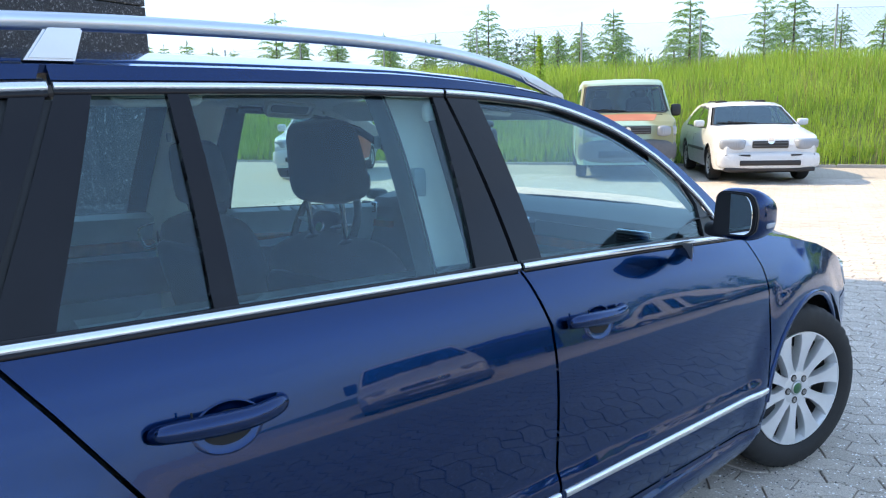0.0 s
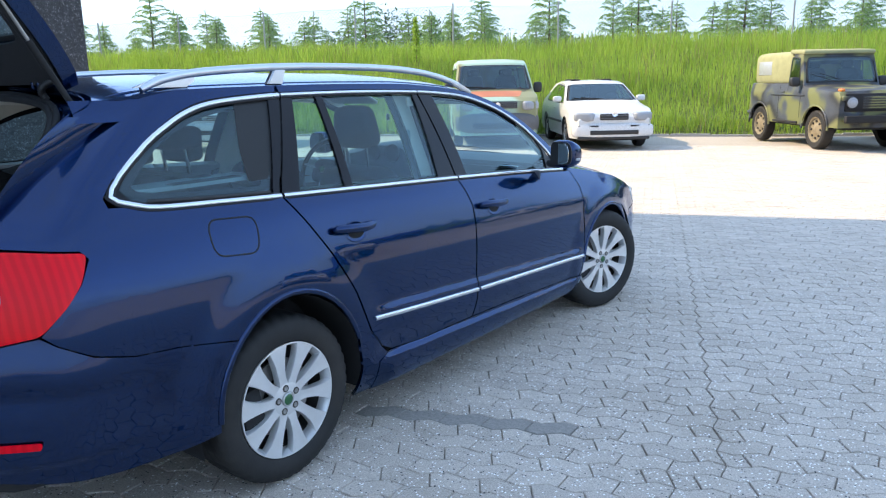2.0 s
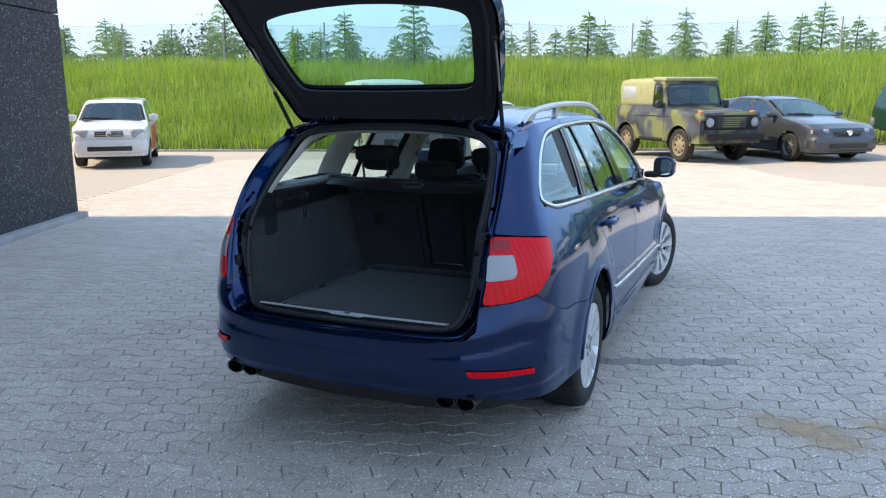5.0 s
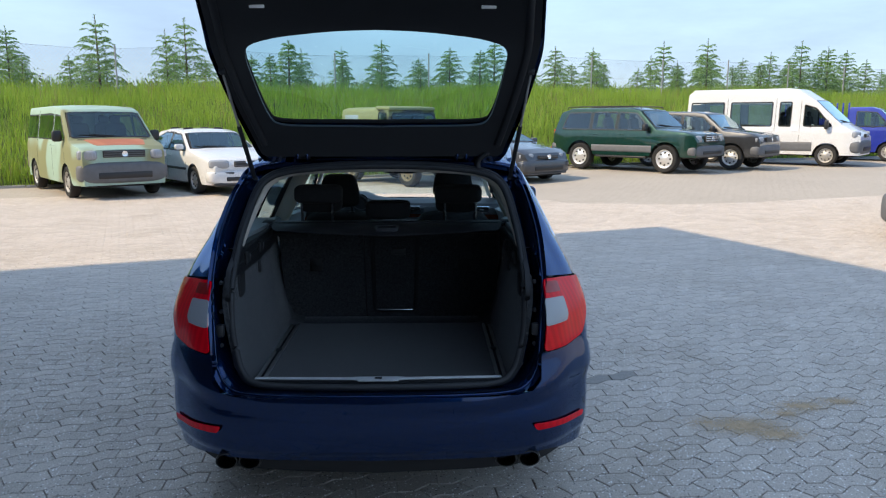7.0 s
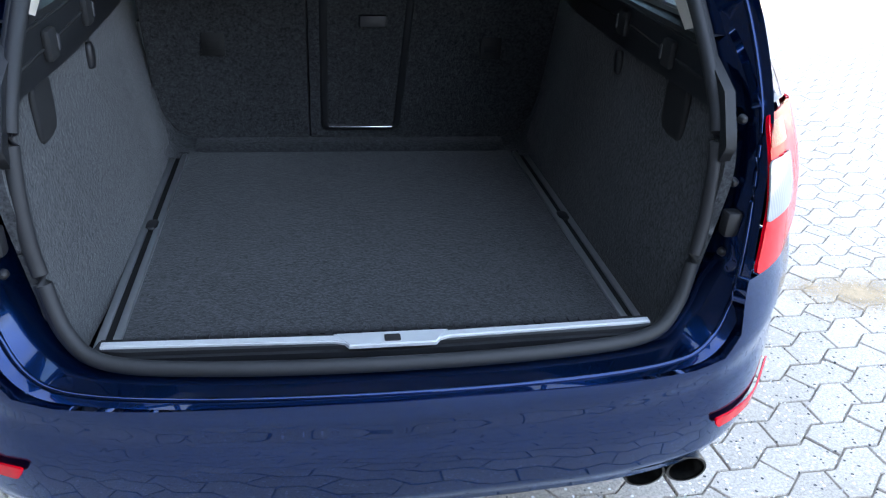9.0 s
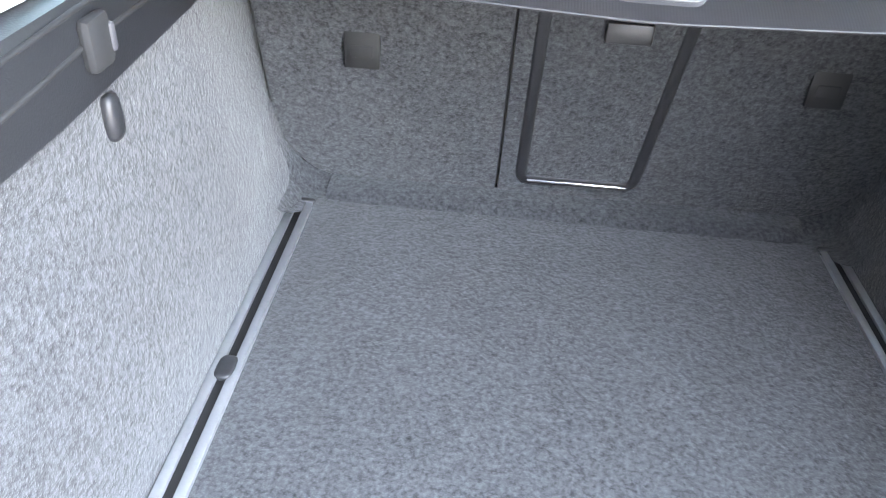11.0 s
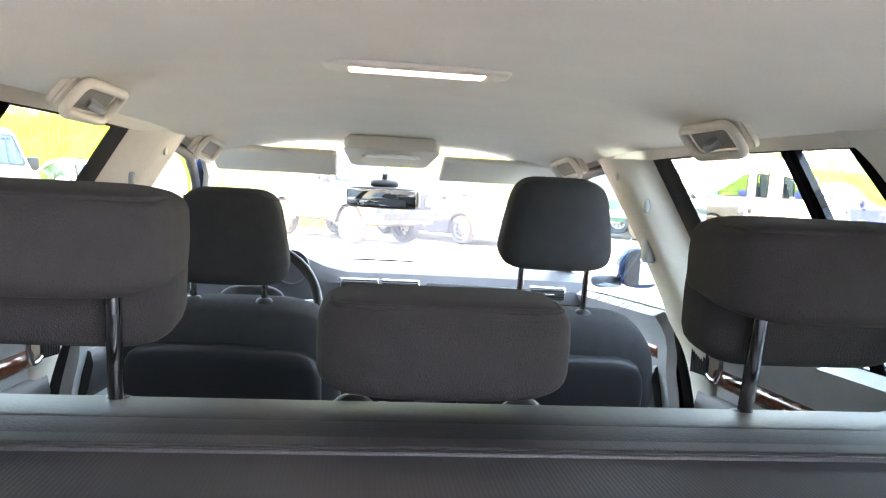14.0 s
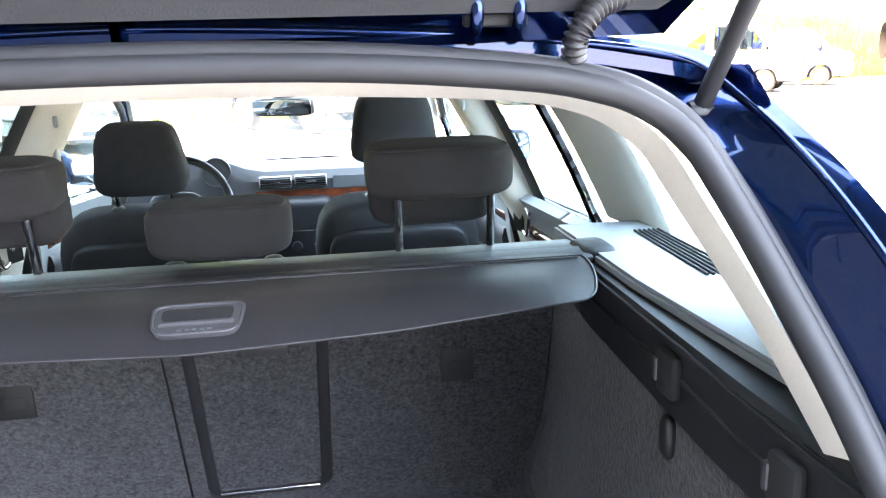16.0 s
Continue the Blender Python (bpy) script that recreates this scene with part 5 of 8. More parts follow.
for s in (1, -1):
    ys = [-0.56 + 0.03 * k for k in range(9)]
    foot = [Vector((s * (0.615 + 0.08 * (y + 0.56)), y, 1.388)) for y in ys]
    head = [Vector((s * (0.578 + 0.10 * (y + 0.56)), y, 1.458)) for y in ys]
    swell = [a.lerp(b, 0.5) + Vector((s * 0.003, 0, 0.004)) for a, b in zip(foot, head)]
    strip("roof_corner_skin", [foot, swell, head], M_BLUE, car, "", False, 60)
for k, line in enumerate((edge_in, near)):
    tube("frame_edge", [p + Vector((0, -0.002, 0)) for p in line], 0.0045, M_BLUE, frame_ob, "", 8, True)
tube("tail_seal", seal_loop, 0.013, M_SEAL, car, "black rubber seal round the boot", 14, True)
tube("tail_seal", [p + Vector((0, 0.012, 0)) + (p - Vector((0, p.y, 1.05))).normalized() * 0.012 for p in seal_loop], 0.012, M_SEAL, car, "", 8, True)
for s in (1, -1):
    for z, y in ((1.04, -0.945), (0.93, -0.965), (0.80, -0.985)):
        lathe("rubber_stop", [(0.009, 0.0), (0.008, 0.008), (0.004, 0.012), (0.002, 0.012)], Matrix.Translation((s * 0.612, y + 0.035, z)) @ pose(0, 0, 0, 0, 0, -90), M_BLACK, car, "", 14)
    box("buffer", (0.03, 0.03, 0.05), pose(s * 0.612, -0.955, 0.86), M_BLACK, car, "", 0.008)

# tailgate: profile in the plane of the car's middle, swung up on its hinge
HINGE = Vector((0, -0.475, 1.505))
OPEN = radians(-101)
PROFILE = [(0.0, 0.0, 0.0), (-0.05, -0.035, 0.0), (-0.20, -0.165, 0.0), (-0.36, -0.325, 0.0), (-0.47, -0.455, 0.0), (-0.54, -0.60, 0.0), (-0.585, -0.74, 0.0), (-0.60, -0.845, 0.0)]
prof = curve_pts(PROFILE, 10)
lens_s = [0.0]
for a, b in zip(prof, prof[1:]):
    lens_s.append(lens_s[-1] + (b - a).length)
LID = lens_s[-1]
GATE_W = [(0.0, 0.520), (0.20, 0.572), (0.45, 0.622), (0.62, 0.645), (0.80, 0.632), (LID, 0.600)]


def gate(t, s, depth=0.0):
    """The tailgate's skin: t across from -1 to 1, s metres from the hinge."""
    s = min(max(s, 0.0), LID - 1e-4)
    i = 0
    while lens_s[i + 1] < s:
        i += 1
    k = (s - lens_s[i]) / (lens_s[i + 1] - lens_s[i])
    p = prof[i].lerp(prof[i + 1], k)
    d = (prof[i + 1] - prof[i]).normalized()
    n = Vector((d.y, -d.x, 0))
    p = p + n * (-depth) + Vector((0.055 * t * t, 0, 0)) * smooth(0.0, 0.5, s)
    c, q = math.cos(OPEN), math.sin(OPEN)
    y, z = p.x * c - p.y * q, p.x * q + p.y * c
    return HINGE + Vector((t * on(GATE_W, s), y, z))


def gate_in(t, s):
    return gate(t, s, 0.055)


def curve_soft(line, times=2):
    """Cut the corners of an open line, twice over."""
    p = [Vector(q) for q in line]
    for _ in range(times):
        p = [p[0]] + [q for a, b in zip(p, p[1:]) for q in (a.lerp(b, 0.25), a.lerp(b, 0.75))] + [p[-1]]
    return p[1:-1]


WIN = [(0.0, 0.178), (0.55, 0.186), (0.76, 0.198), (0.815, 0.235), (0.822, 0.45), (0.822, 0.565), (0.76, 0.612), (0.40, 0.630), (0.0, 0.635)]
WIN = [WIN[0]] + [tuple(p) for p in curve_soft(WIN)] + [WIN[-1]]
skin = None
for s in (1, -1):
    half = [(s * t, v) for t, v in [(0.0, 0.0), (0.5, 0.0), (0.97, 0.005), (1.0, 0.05)] + [(1.0, v) for v in span(0.1, LID - 0.05, 0.1)] + [(0.97, LID), (0.5, LID), (0.0, LID)]] + [(s * t, v) for t, v in reversed(WIN)]
    o = panel("tailgate_skin" if skin is None else "skin_half", half, lambda t, v: gate(t, v), M_BLUE, car if skin is None else skin, "open dark blue tailgate seen from inside" if skin is None else "", (0.2, 0.05), 0.055, 0.0, -1.0, 0.05)
    skin = skin or o
    panel("inner_trim", [(p[0] * 0.965, max(0.03, min(LID - 0.02, p[1]))) for p in half], gate_in, M_TRIM, skin, "black inner trim", (0.2, 0.05), 0.014, 0.0, 1.0, 0.05)
glass_out = [(t, v) for t, v in WIN[1:-1]]
panel("tailgate_window", [(0.0, 0.163)] + [(t * 1.04, v + (-0.015 if v < 0.35 else 0.015)) for t, v in glass_out] + [(0.0, 0.650)] + [(-t * 1.04, v + (-0.015 if v < 0.35 else 0.015)) for t, v in reversed(glass_out)], lambda t, v: gate(t, v, 0.012), M_GLASS, skin, "clear rear window", (0.2, 0.05), 0.004, 0.0, -1.0, 0.05)
ribbon("window_frit", WIN + [(-t, v) for t, v in reversed(WIN[1:-1])], lambda t, v: gate(t, v, 0.018), M_DARK, skin, "", 0.03, 0.004, 1.0, True, 0.05)
for s in (1, -1):
    ribbon("trim_edge", [(s * 0.90, v) for v in span(0.10, LID - 0.06, 0.08)], lambda t, v: gate(t, v, 0.058), M_TRIM, skin, "", 0.03, 0.012, 1.0)
    box("gate_lamp", (0.055, 0.014, 0.006), Matrix.Translation(gate(s * 0.66, 0.80, 0.058)) @ pose(0, 0, 0, -50, 0, 0), M_LENS, skin, "", 0.004)
box("gate_lock", (0.10, 0.06, 0.03), Matrix.Translation(gate(0, LID - 0.035, 0.064)) @ pose(0, 0, 0, -50, 0, 0), M_STEEL, skin, "steel lock in the lower edge", 0.008)
box("pull_recess", (0.16, 0.07, 0.02), Matrix.Translation(gate(0.3, LID - 0.10, 0.062)) @ pose(0, 0, 0, -50, 0, 0), M_DARK, skin, "", 0.01)
for s in (1, -1):
    foot, head = Vector((s * 0.553, -0.512, 1.410)), gate(s * 0.955, 0.50, 0.05)
    body = tube("gas_strut", [foot, foot.lerp(head, 0.52)], 0.0095, M_DARK, car, "black gas strut", 12)
    tube("strut_rod", [foot.lerp(head, 0.52), head], 0.0055, M_STEEL, body, "", 10)
    for q in (foot, head):
        lathe("ball_joint", [(0.012, -0.012), (0.016, 0.0), (0.012, 0.012), (0.003, 0.014)], Matrix.Translation(q), M_BLACK, body, "", 12)
    # hinge: two bent straps with a cross pin
    for hx in (0.322, 0.362):
        arm = tube("hinge_arm", curve_pts([(s * hx, -0.490, 1.488), (s * hx, -0.520, 1.492), (s * hx, -0.536, 1.508), (s * hx, -0.530, 1.535), (s * hx, -0.505, 1.548)], 6), 0.0065, M_BLUE, car, "dark blue painted hinge strap", 10)
    box("hinge_pin", (0.062, 0.014, 0.012), pose(s * 0.342, -0.520, 1.505), M_DARK, car, "", 0.004)
    box("hinge_plate", (0.085, 0.05, 0.010), pose(s * 0.342, -0.515, 1.548, -12, 0, 0), M_BLUE, car, "", 0.003)
hose = curve_pts([(0.412, -0.540, 1.462), (0.410, -0.552, 1.484), (0.418, -0.554, 1.500), (0.434, -0.546, 1.514), (0.456, -0.536, 1.522), (0.486, -0.522, 1.528)], 14)
tube("cable_sleeve", hose, [0.0125 if i % 4 < 2 else 0.0090 for i in range(len(hose))], M_BLACK, car, "black ribbed cable sleeve", 12)
# ---------------------------------------------------------------- the boot
boot_floor = slab("boot_floor", rounded([(-0.50, 0.105), (-0.505, -0.60), (-0.485, -0.965), (0.485, -0.965), (0.505, -0.60), (0.50, 0.105)], 0.04), 0.02, pose(0, 0, 0.586), M_CARPET, car, "grey needle-felt boot carpet", 0.006)
for s in (1, -1):
    x0 = s * 0.50
    rail = box("load_rail", (0.0155, 1.005, 0.012), pose(x0 - 0.0143, -0.46, 0.607), M_LOAD_RAIL, car, "aluminium load rail in the boot floor", 0.003)
    box("rail_half", (0.0155, 1.005, 0.012), pose(x0 + 0.0143, -0.46, 0.607), M_LOAD_RAIL, rail, "", 0.003)
    box("rail_slot", (0.019, 1.005, 0.006), pose(x0, -0.46, 0.605), M_SLOT, rail, "", 0)
    box("rail_end", (0.05, 0.014, 0.016), pose(x0, 0.048, 0.608), M_BLACK, rail, "", 0.004)
    cushion("rail_catch", (0.028, 0.048, 0.013), pose(x0, -0.41, 0.610), M_BLACK, rail, "black sliding catch", 0.5, 0.6, 14)
# sill plate with the lock
sillp = slab("sill_plate", [(-0.50, -1.0), (-0.44, -1.01), (0, -1.022), (0.44, -1.01), (0.50, -1.0), (0.49, -0.955), (0, -0.960), (-0.49, -0.955)], 0.045, pose(0, 0, 0.628), M_TRIM, car, "black plastic sill plate", 0.008)
for s in (1, -1):
    slab("sill_strip", [(s * 0.07, -1.016), (s * 0.10, -1.005), (s * 0.48, -0.990), (s * 0.48, -0.976), (s * 0.10, -0.988), (s * 0.07, -0.990)][::s], 0.006, pose(0, 0, 0.673), M_ALU, sillp, "aluminium sill strip", 0.002)
slab("lock_plate", [(-0.075, -1.022), (0.075, -1.022), (0.10, -0.985), (-0.10, -0.985)], 0.008, pose(0, 0, 0.672), M_ALU, sillp, "", 0.002)
box("lock_slot", (0.03, 0.022, 0.012), pose(0, -1.005, 0.676), M_DARK, sillp, "", 0.004)
for i in range(40):
    box("sill_tooth", (0.008, 0.016, 0.004), pose(-0.42 + i * 0.0215, -0.968, 0.6735), M_BLACK, sillp, "", 0)
# side walls of the boot
for s in (1, -1):
    def wall(y, z, s=s):
        return Vector((s * (0.522 + 0.045 * smooth(0.62, 1.02, z) + 0.02 * smooth(-0.5, -0.95, y) + 0.022 * smooth(-0.22, 0.08, y) * smooth(0.60, 0.72, z)), y, z))
    low = rounded([(0.17, 0.59), (-0.955, 0.59), (-0.945, 0.95), (-0.90, 1.055), (-0.20, 1.078), (0.11, 1.078)], 0.03)
    side_w = panel("boot_side", low, wall, M_CARPET, car, "grey felt boot side", (0.08, 0.06), 0.02, 0.0, -s)
    top = [(0.05, 1.068), (-0.20, 1.066), (-0.90, 1.045), (-0.935, 0.97), (-0.945, 1.0), (-0.90, 1.085), (-0.80, 1.142), (-0.40, 1.150), (0.02, 1.150)]
    tt = panel("boot_side_trim", top, lambda y, z, s=s: wall(y, z) + Vector((-s * 0.012, 0, 0)), M_TRIM, car, "black plastic boot side trim", (0.08, 0.05), 0.02, 0.0, -s)
    ribbon("trim_groove", [(0.0, 1.115), (-0.50, 1.112), (-0.84, 1.085)], lambda y, z, s=s: wall(y, z) + Vector((-s * 0.012, 0, 0)), M_DARK, tt, "", 0.006, 0.003, -s)
    ribbon("trim_groove", [(0.0, 1.150), (-0.50, 1.148), (-0.80, 1.135)], lambda y, z, s=s: wall(y, z) + Vector((-s * 0.012, 0, 0)), M_DARK, tt, "", 0.005, 0.003, -s)
    for sy, sz in ((-0.480, 1.112), (-0.70, 1.100)):
        q = wall(sy, sz)
        box("bag_hook", (0.016, 0.045, 0.055), Matrix.Translation(q + Vector((-s * 0.018, 0, 0))), M_DARK, tt, "", 0.008)
        box("hook_tab", (0.010, 0.010, 0.030), Matrix.Translation(q + Vector((-s * 0.024, 0.018, 0))), M_GRIP, tt, "", 0.004)
    cushion("tie_down", (0.018, 0.028, 0.055), Matrix.Translation(wall(-0.456, 1.019) + Vector((-s * 0.004, 0, 0))), M_BLACK, side_w, "black tie-down eye", 0.6, 0.6, 12)
    cushion("side_pocket", (0.012, 0.10, 0.11), Matrix.Translation(wall(-0.735, 1.0)), M_DARK, side_w, "black finger pocket", 0.4, 0.4, 14)
    # shelf over the wheel arch and the beige pillar trims
    shelf = slab("side_shelf", [(s * 0.572, 0.06), (s * 0.576, -0.30), (s * 0.598, -0.62), (s * 0.615, -0.76), (s * 0.680, -0.66), (s * 0.728, -0.40), (s * 0.738, 0.06)][::-s], 0.014, pose(0, 0, 1.158), M_TRIM_PALE, car, "grey plastic side shelf", 0.005)
    ys = [0.02, -0.2, -0.4, -0.6, -0.79]
    strip("trim_top", [[wall(y, 1.146 - 0.006 * smooth(-0.5, -0.8, y)) + Vector((-s * 0.012, 0, 0)) for y in ys], [wall(y, 1.156 - 0.006 * smooth(-0.5, -0.8, y)) + Vector((-s * 0.006, 0, 0)) for y in ys], [wall(y, 1.157) + Vector((s * 0.040, 0, 0)) for y in ys]], M_TRIM, tt, "", False, 50)
    for i in range(6):
        tube("shelf_louvre", [(s * (0.688 + i * 0.0085), -0.03, 1.174), (s * (0.680 + i * 0.0095), -0.31, 1.174)], 0.0022, M_DARK, shelf, "", 6)
    pil = [Vector((s * x, y, z)) for x, y, z in [(0.560, -0.775, 1.165), (0.548, -0.705, 1.235), (0.524, -0.600, 1.33), (0.487, -0.552, 1.40), (0.40, -0.532, 1.440), (0.20, -0.525, 1.457), (0.0, -0.522, 1.462)]]
    inn = [Vector((s * x, y, z)) for x, y, z in [(0.572, -0.715, 1.165), (0.552, -0.640, 1.235), (0.518, -0.530, 1.33), (0.480, -0.485, 1.395), (0.40, -0.455, 1.428), (0.20, -0.445, 1.440), (0.0, -0.440, 1.442)]]
    pil, inn = curve_pts(pil, 5), curve_pts(inn, 5)
    mid = [a.lerp(b, 0.5) + Vector((-s * 0.008, 0, -0.010)) for a, b in zip(pil, inn)]
    strip("tail_pillar_trim", [pil, mid, inn], M_BEIGE, car, "beige trim round the tail opening", False, 80)
    fm = flank_of(s)
    inside = lambda u, z, s=s, fm=fm: fm(u, z) - Vector((s * 0.052, 0, 0.012))
    def upi(u, d):
        return (u, on(UPPER_TRIM, u) - d)
    def dni(u, d):
        return (u, on(BELT_TRIM, u) + d)
    close = lambda u, z, s=s, fm=fm: fm(u, z) - Vector((s * (0.022 + 0.022 * smooth(1.36, 1.45, z)), 0, 0))
    # rear pillar: a deep cover from the glass to a rounded front edge
    fore = [(1.10, 0.160), (1.15, 0.167), (1.22, 0.180), (1.27, 0.190), (1.33, 0.200), (1.38, 0.222), (1.43, 0.252), (1.47, 0.300)]
    aft = [(1.10, -0.040), (1.17, -0.045), (1.25, -0.040), (1.32, -0.020), (1.40, 0.010), (1.47, 0.045)]
    def pillar_rows(cols, zs):
        return [[fm(y, z) - Vector((s * off, 0, 0)) for z in zs for y, off in [col(z)]] for col in cols]
    zs = span(1.155, 1.475, 0.02)
    cols = [lambda z: (on(aft, z), 0.013), lambda z: (on(aft, z) + 0.012, 0.026), lambda z: (on(aft, z) * 0.65 + on(fore, z) * 0.35, 0.038), lambda z: (on(aft, z) * 0.25 + on(fore, z) * 0.75, 0.052), lambda z: (on(fore, z) - 0.012, 0.060),
            lambda z: (on(fore, z), 0.060), lambda z: (on(fore, z) + 0.012, 0.052), lambda z: (on(fore, z) + 0.024, 0.014)]
    strip("rear_pillar_cover", pillar_rows(cols, zs), M_PILLAR_TRIM, car, "pale grey-beige rear pillar cover", False, 50)
    strip("pillar_backing", pillar_rows([lambda z: (on(aft, z) + 0.004, 0.0125), lambda z: (on(fore, z) + 0.020, 0.0125)], zs[:-2]), M_BACKING, car, "", False, 50)
    # centre pillar: dark door frame, pale rear face, beige front edge with the belt guide
    zs = span(0.55, 1.44, 0.03)
    lean_in = lambda z: 0.03 * smooth(1.0, 1.44, z)
    strip("door_frame_trim", pillar_rows([lambda z: (0.895 + lean_in(z), 0.014), lambda z: (0.905 + lean_in(z), 0.022), lambda z: (0.955 + lean_in(z), 0.030), lambda z: (0.965 + lean_in(z), 0.026)], [z for z in zs if z > on(BELT_TRIM, 0.9) - 0.02]), M_TRIM, car, "black inner frame of the rear door", False, 50)
    centre = strip("centre_pillar_cover", pillar_rows([lambda z: (0.958 + lean_in(z), 0.026), lambda z: (0.968 + lean_in(z), 0.066), lambda z: (0.985 + lean_in(z), 0.098), lambda z: (1.00 + lean_in(z), 0.108), lambda z: (1.09 + lean_in(z), 0.110), lambda z: (1.12 + lean_in(z), 0.098), lambda z: (1.17 + lean_in(z), 0.030)], zs), M_BEIGE, car, "beige centre pillar cover", False, 40)
    q = fm(1.05, 1.40)
    box("airbag_cap", (0.006, 0.020, 0.020), Matrix.Translation(q - Vector((s * 0.111, 0, 0))), M_PILLAR_TRIM, centre, "", 0.003)
    q = fm(1.0, 1.335)
    cushion("belt_button", (0.012, 0.016, 0.032), Matrix.Translation(q - Vector((s * 0.100, 0.02, 0))), M_TRIM_PALE, centre, "", 0.5, 0.5, 12)
    q = fm(1.06, 1.235)
    cushion("belt_slot", (0.026, 0.040, 0.075), Matrix.Translation(q - Vector((s * 0.106, 0, 0))), M_TRIM_PALE, centre, "", 0.4, 0.4, 16)
    for i in range(7):
        box("pillar_vent_slat", (0.008, 0.004, 0.085), Matrix.Translation(fm(0.985 + 0.0075 * i, 0.985) - Vector((s * (0.098 + 0.0022 * i), 0, 0))), M_DARK, centre, "", 0)
    # black curved seal round the front door's window
    ribbon("door_seal", [upi(u, 0.02) for u in (1.24, 1.4, 1.55, 1.7, 1.85, 2.0)], close, M_TRIM, car, "", 0.030, 0.010, -s)
    panel("front_pillar_cover", [(1.60, on(EDGE, 1.60)), (1.80, on(EDGE, 1.80)), (2.05, on(EDGE, 2.05)), (2.30, on(EDGE, 2.30)), (2.20, 1.06), (2.02, on(UPPER_TRIM, 2.02)), (1.79, on(UPPER_TRIM, 1.79)), (1.6, on(UPPER_TRIM, 1.6))], inside, M_BEIGE, car, "beige windscreen pillar cover", (0.08, 0.06), 0.02, 0.0, -s)
    panel("roof_edge_trim", along(UPPER_TRIM, -0.70, 1.62, 0.1) + along(EDGE, 1.62, -0.70, 0.1), lambda u, z, s=s, fm=fm: fm(u, z) - Vector((s * 0.030, 0, 0.015)), M_LINER, car, "beige roof edge trim", (0.1, 0.06), 0.01, 0.0, -s)
    # door linings: grey top, dark lower part, wood strip, pull
    for (a, b), word in (((0.22, 1.10), "rear"), ((1.27, 2.25), "front")):
        lin = panel("door_lining", [dni(a, 0.0), dni(b, 0.0), (b, 0.55), (a + (0.25 if word == "rear" else 0), 0.55)], lambda u, z, fm=fm, s=s: fm(u, z) - Vector((s * (0.075 + 0.03 * smooth(1.0, 0.85, z)), 0, 0)), M_TRIM_PALE, car, "grey door lining", (0.1, 0.05), 0.03, 0.0, -s)
        ribbon("wood_strip", [(a + 0.06, on(BELT_TRIM, a) - 0.115), (b - 0.05, on(BELT_TRIM, b) - 0.105)], lambda u, z, fm=fm, s=s: fm(u, z) - Vector((s * 0.085, 0, 0)), M_WOOD, lin, "polished wood strip", 0.045, 0.012, -s)
        ribbon("lining_lower", [(a + 0.05, on(BELT_TRIM, a) - 0.22), (b - 0.05, on(BELT_TRIM, b) - 0.22)], lambda u, z, fm=fm, s=s: fm(u, z) - Vector((s * 0.10, 0, 0)), M_TRIM, lin, "", 0.15, 0.03, -s)
        q = fm(b - 0.14, on(BELT_TRIM, b) - 0.06) - Vector((s * 0.098, 0, 0))
        tube("lining_pull", closed_curve([q + Vector((0, d, h)) for d, h in ((-0.04, 0.03), (0.035, 0.04), (0.045, -0.02), (-0.02, -0.04))], 4), 0.006, M_CHROME, lin, "chrome inner door handle", 8, True)

# back of the rear seat
def backrest(x, z):
    return Vector((x, 0.135 - 0.165 * (z - 0.62) / 0.53, z))


for name, xs in (("rear_backrest", (-0.555, -0.1345)), ("rear_backrest", (-0.1275, 0.555))):
    a, b = xs
    o = [(a, 1.13), (b, 1.13)]
    o += [(b, 0.76), (b - 0.015, 0.70), (b - 0.055, 0.645), (b - 0.11, 0.620)] if b > 0.3 else [(b, 0.620)]
    o += [(a + 0.11, 0.620), (a + 0.055, 0.645), (a + 0.015, 0.70), (a, 0.76)] if a < -0.3 else [(a, 0.620)]
    seat_back = panel(name, rounded(o, 0.02, 3), backrest, M_CARPET, car, "felt-covered back of the rear seat", (0.1, 0.08), 0.05, 0.0, 1.0)
    tube("backrest_edge", [backrest(p.x, p.y) + Vector((0, 0.004, 0)) for p in rounded(o, 0.02, 3)], 0.0035, M_BLACK, seat_back, "", 6, True)
    if a < -0.3:
        lx = -0.380
    else:
        lx = 0.382
        ski = [Vector(p) for p in rounded([(-0.088, 1.08), (0.145, 1.08), (0.128, 0.664), (-0.088, 0.660)], 0.02)]
        ribbon("hatch_frame", ski, backrest, M_TRIM, seat_back, "black frame of the load-through hatch", 0.022, 0.003, 1.0, True, 0.02)
        box("hatch_lip", (0.19, 0.006, 0.006), Matrix.Translation(backrest(0.02, 0.668) + Vector((0, -0.012, 0))), M_CHROME, seat_back, "", 0.002)
        box("hatch_catch", (0.075, 0.02, 0.035), Matrix.Translation(backrest(0.045, 1.00) + Vector((0, -0.006, 0))), M_BLACK, seat_back, "", 0.006)
    lat = box("seat_latch", (0.062, 0.008, 0.075), Matrix.Translation(backrest(lx, 0.932) + Vector((0, -0.004, 0))), M_SLOT, seat_back, "black latch recess", 0.012)
    box("latch_slot", (0.040, 0.010, 0.022), Matrix.Translation(backrest(lx, 0.925) + Vector((0, -0.007, 0))), M_DARK, lat, "", 0.004)
box("rear_seat_padding", (1.12, 0.13, 0.52), Matrix.Translation((0, 0.165, 0.86)) @ pose(0, 0, 0, 17, 0, 0), M_FABRIC, car, "charcoal fabric rear seat back", 0.05, 4)
box("rear_seat_cushion", (1.22, 0.52, 0.20), pose(0, 0.45, 0.52, 6, 0, 0), M_FABRIC, car, "charcoal fabric rear bench", 0.07, 4)
tube("rear_seat_top", [(x, -0.012, 1.128) for x in span(-0.56, 0.56, 0.1)], 0.022, M_FABRIC, car, "", 10)
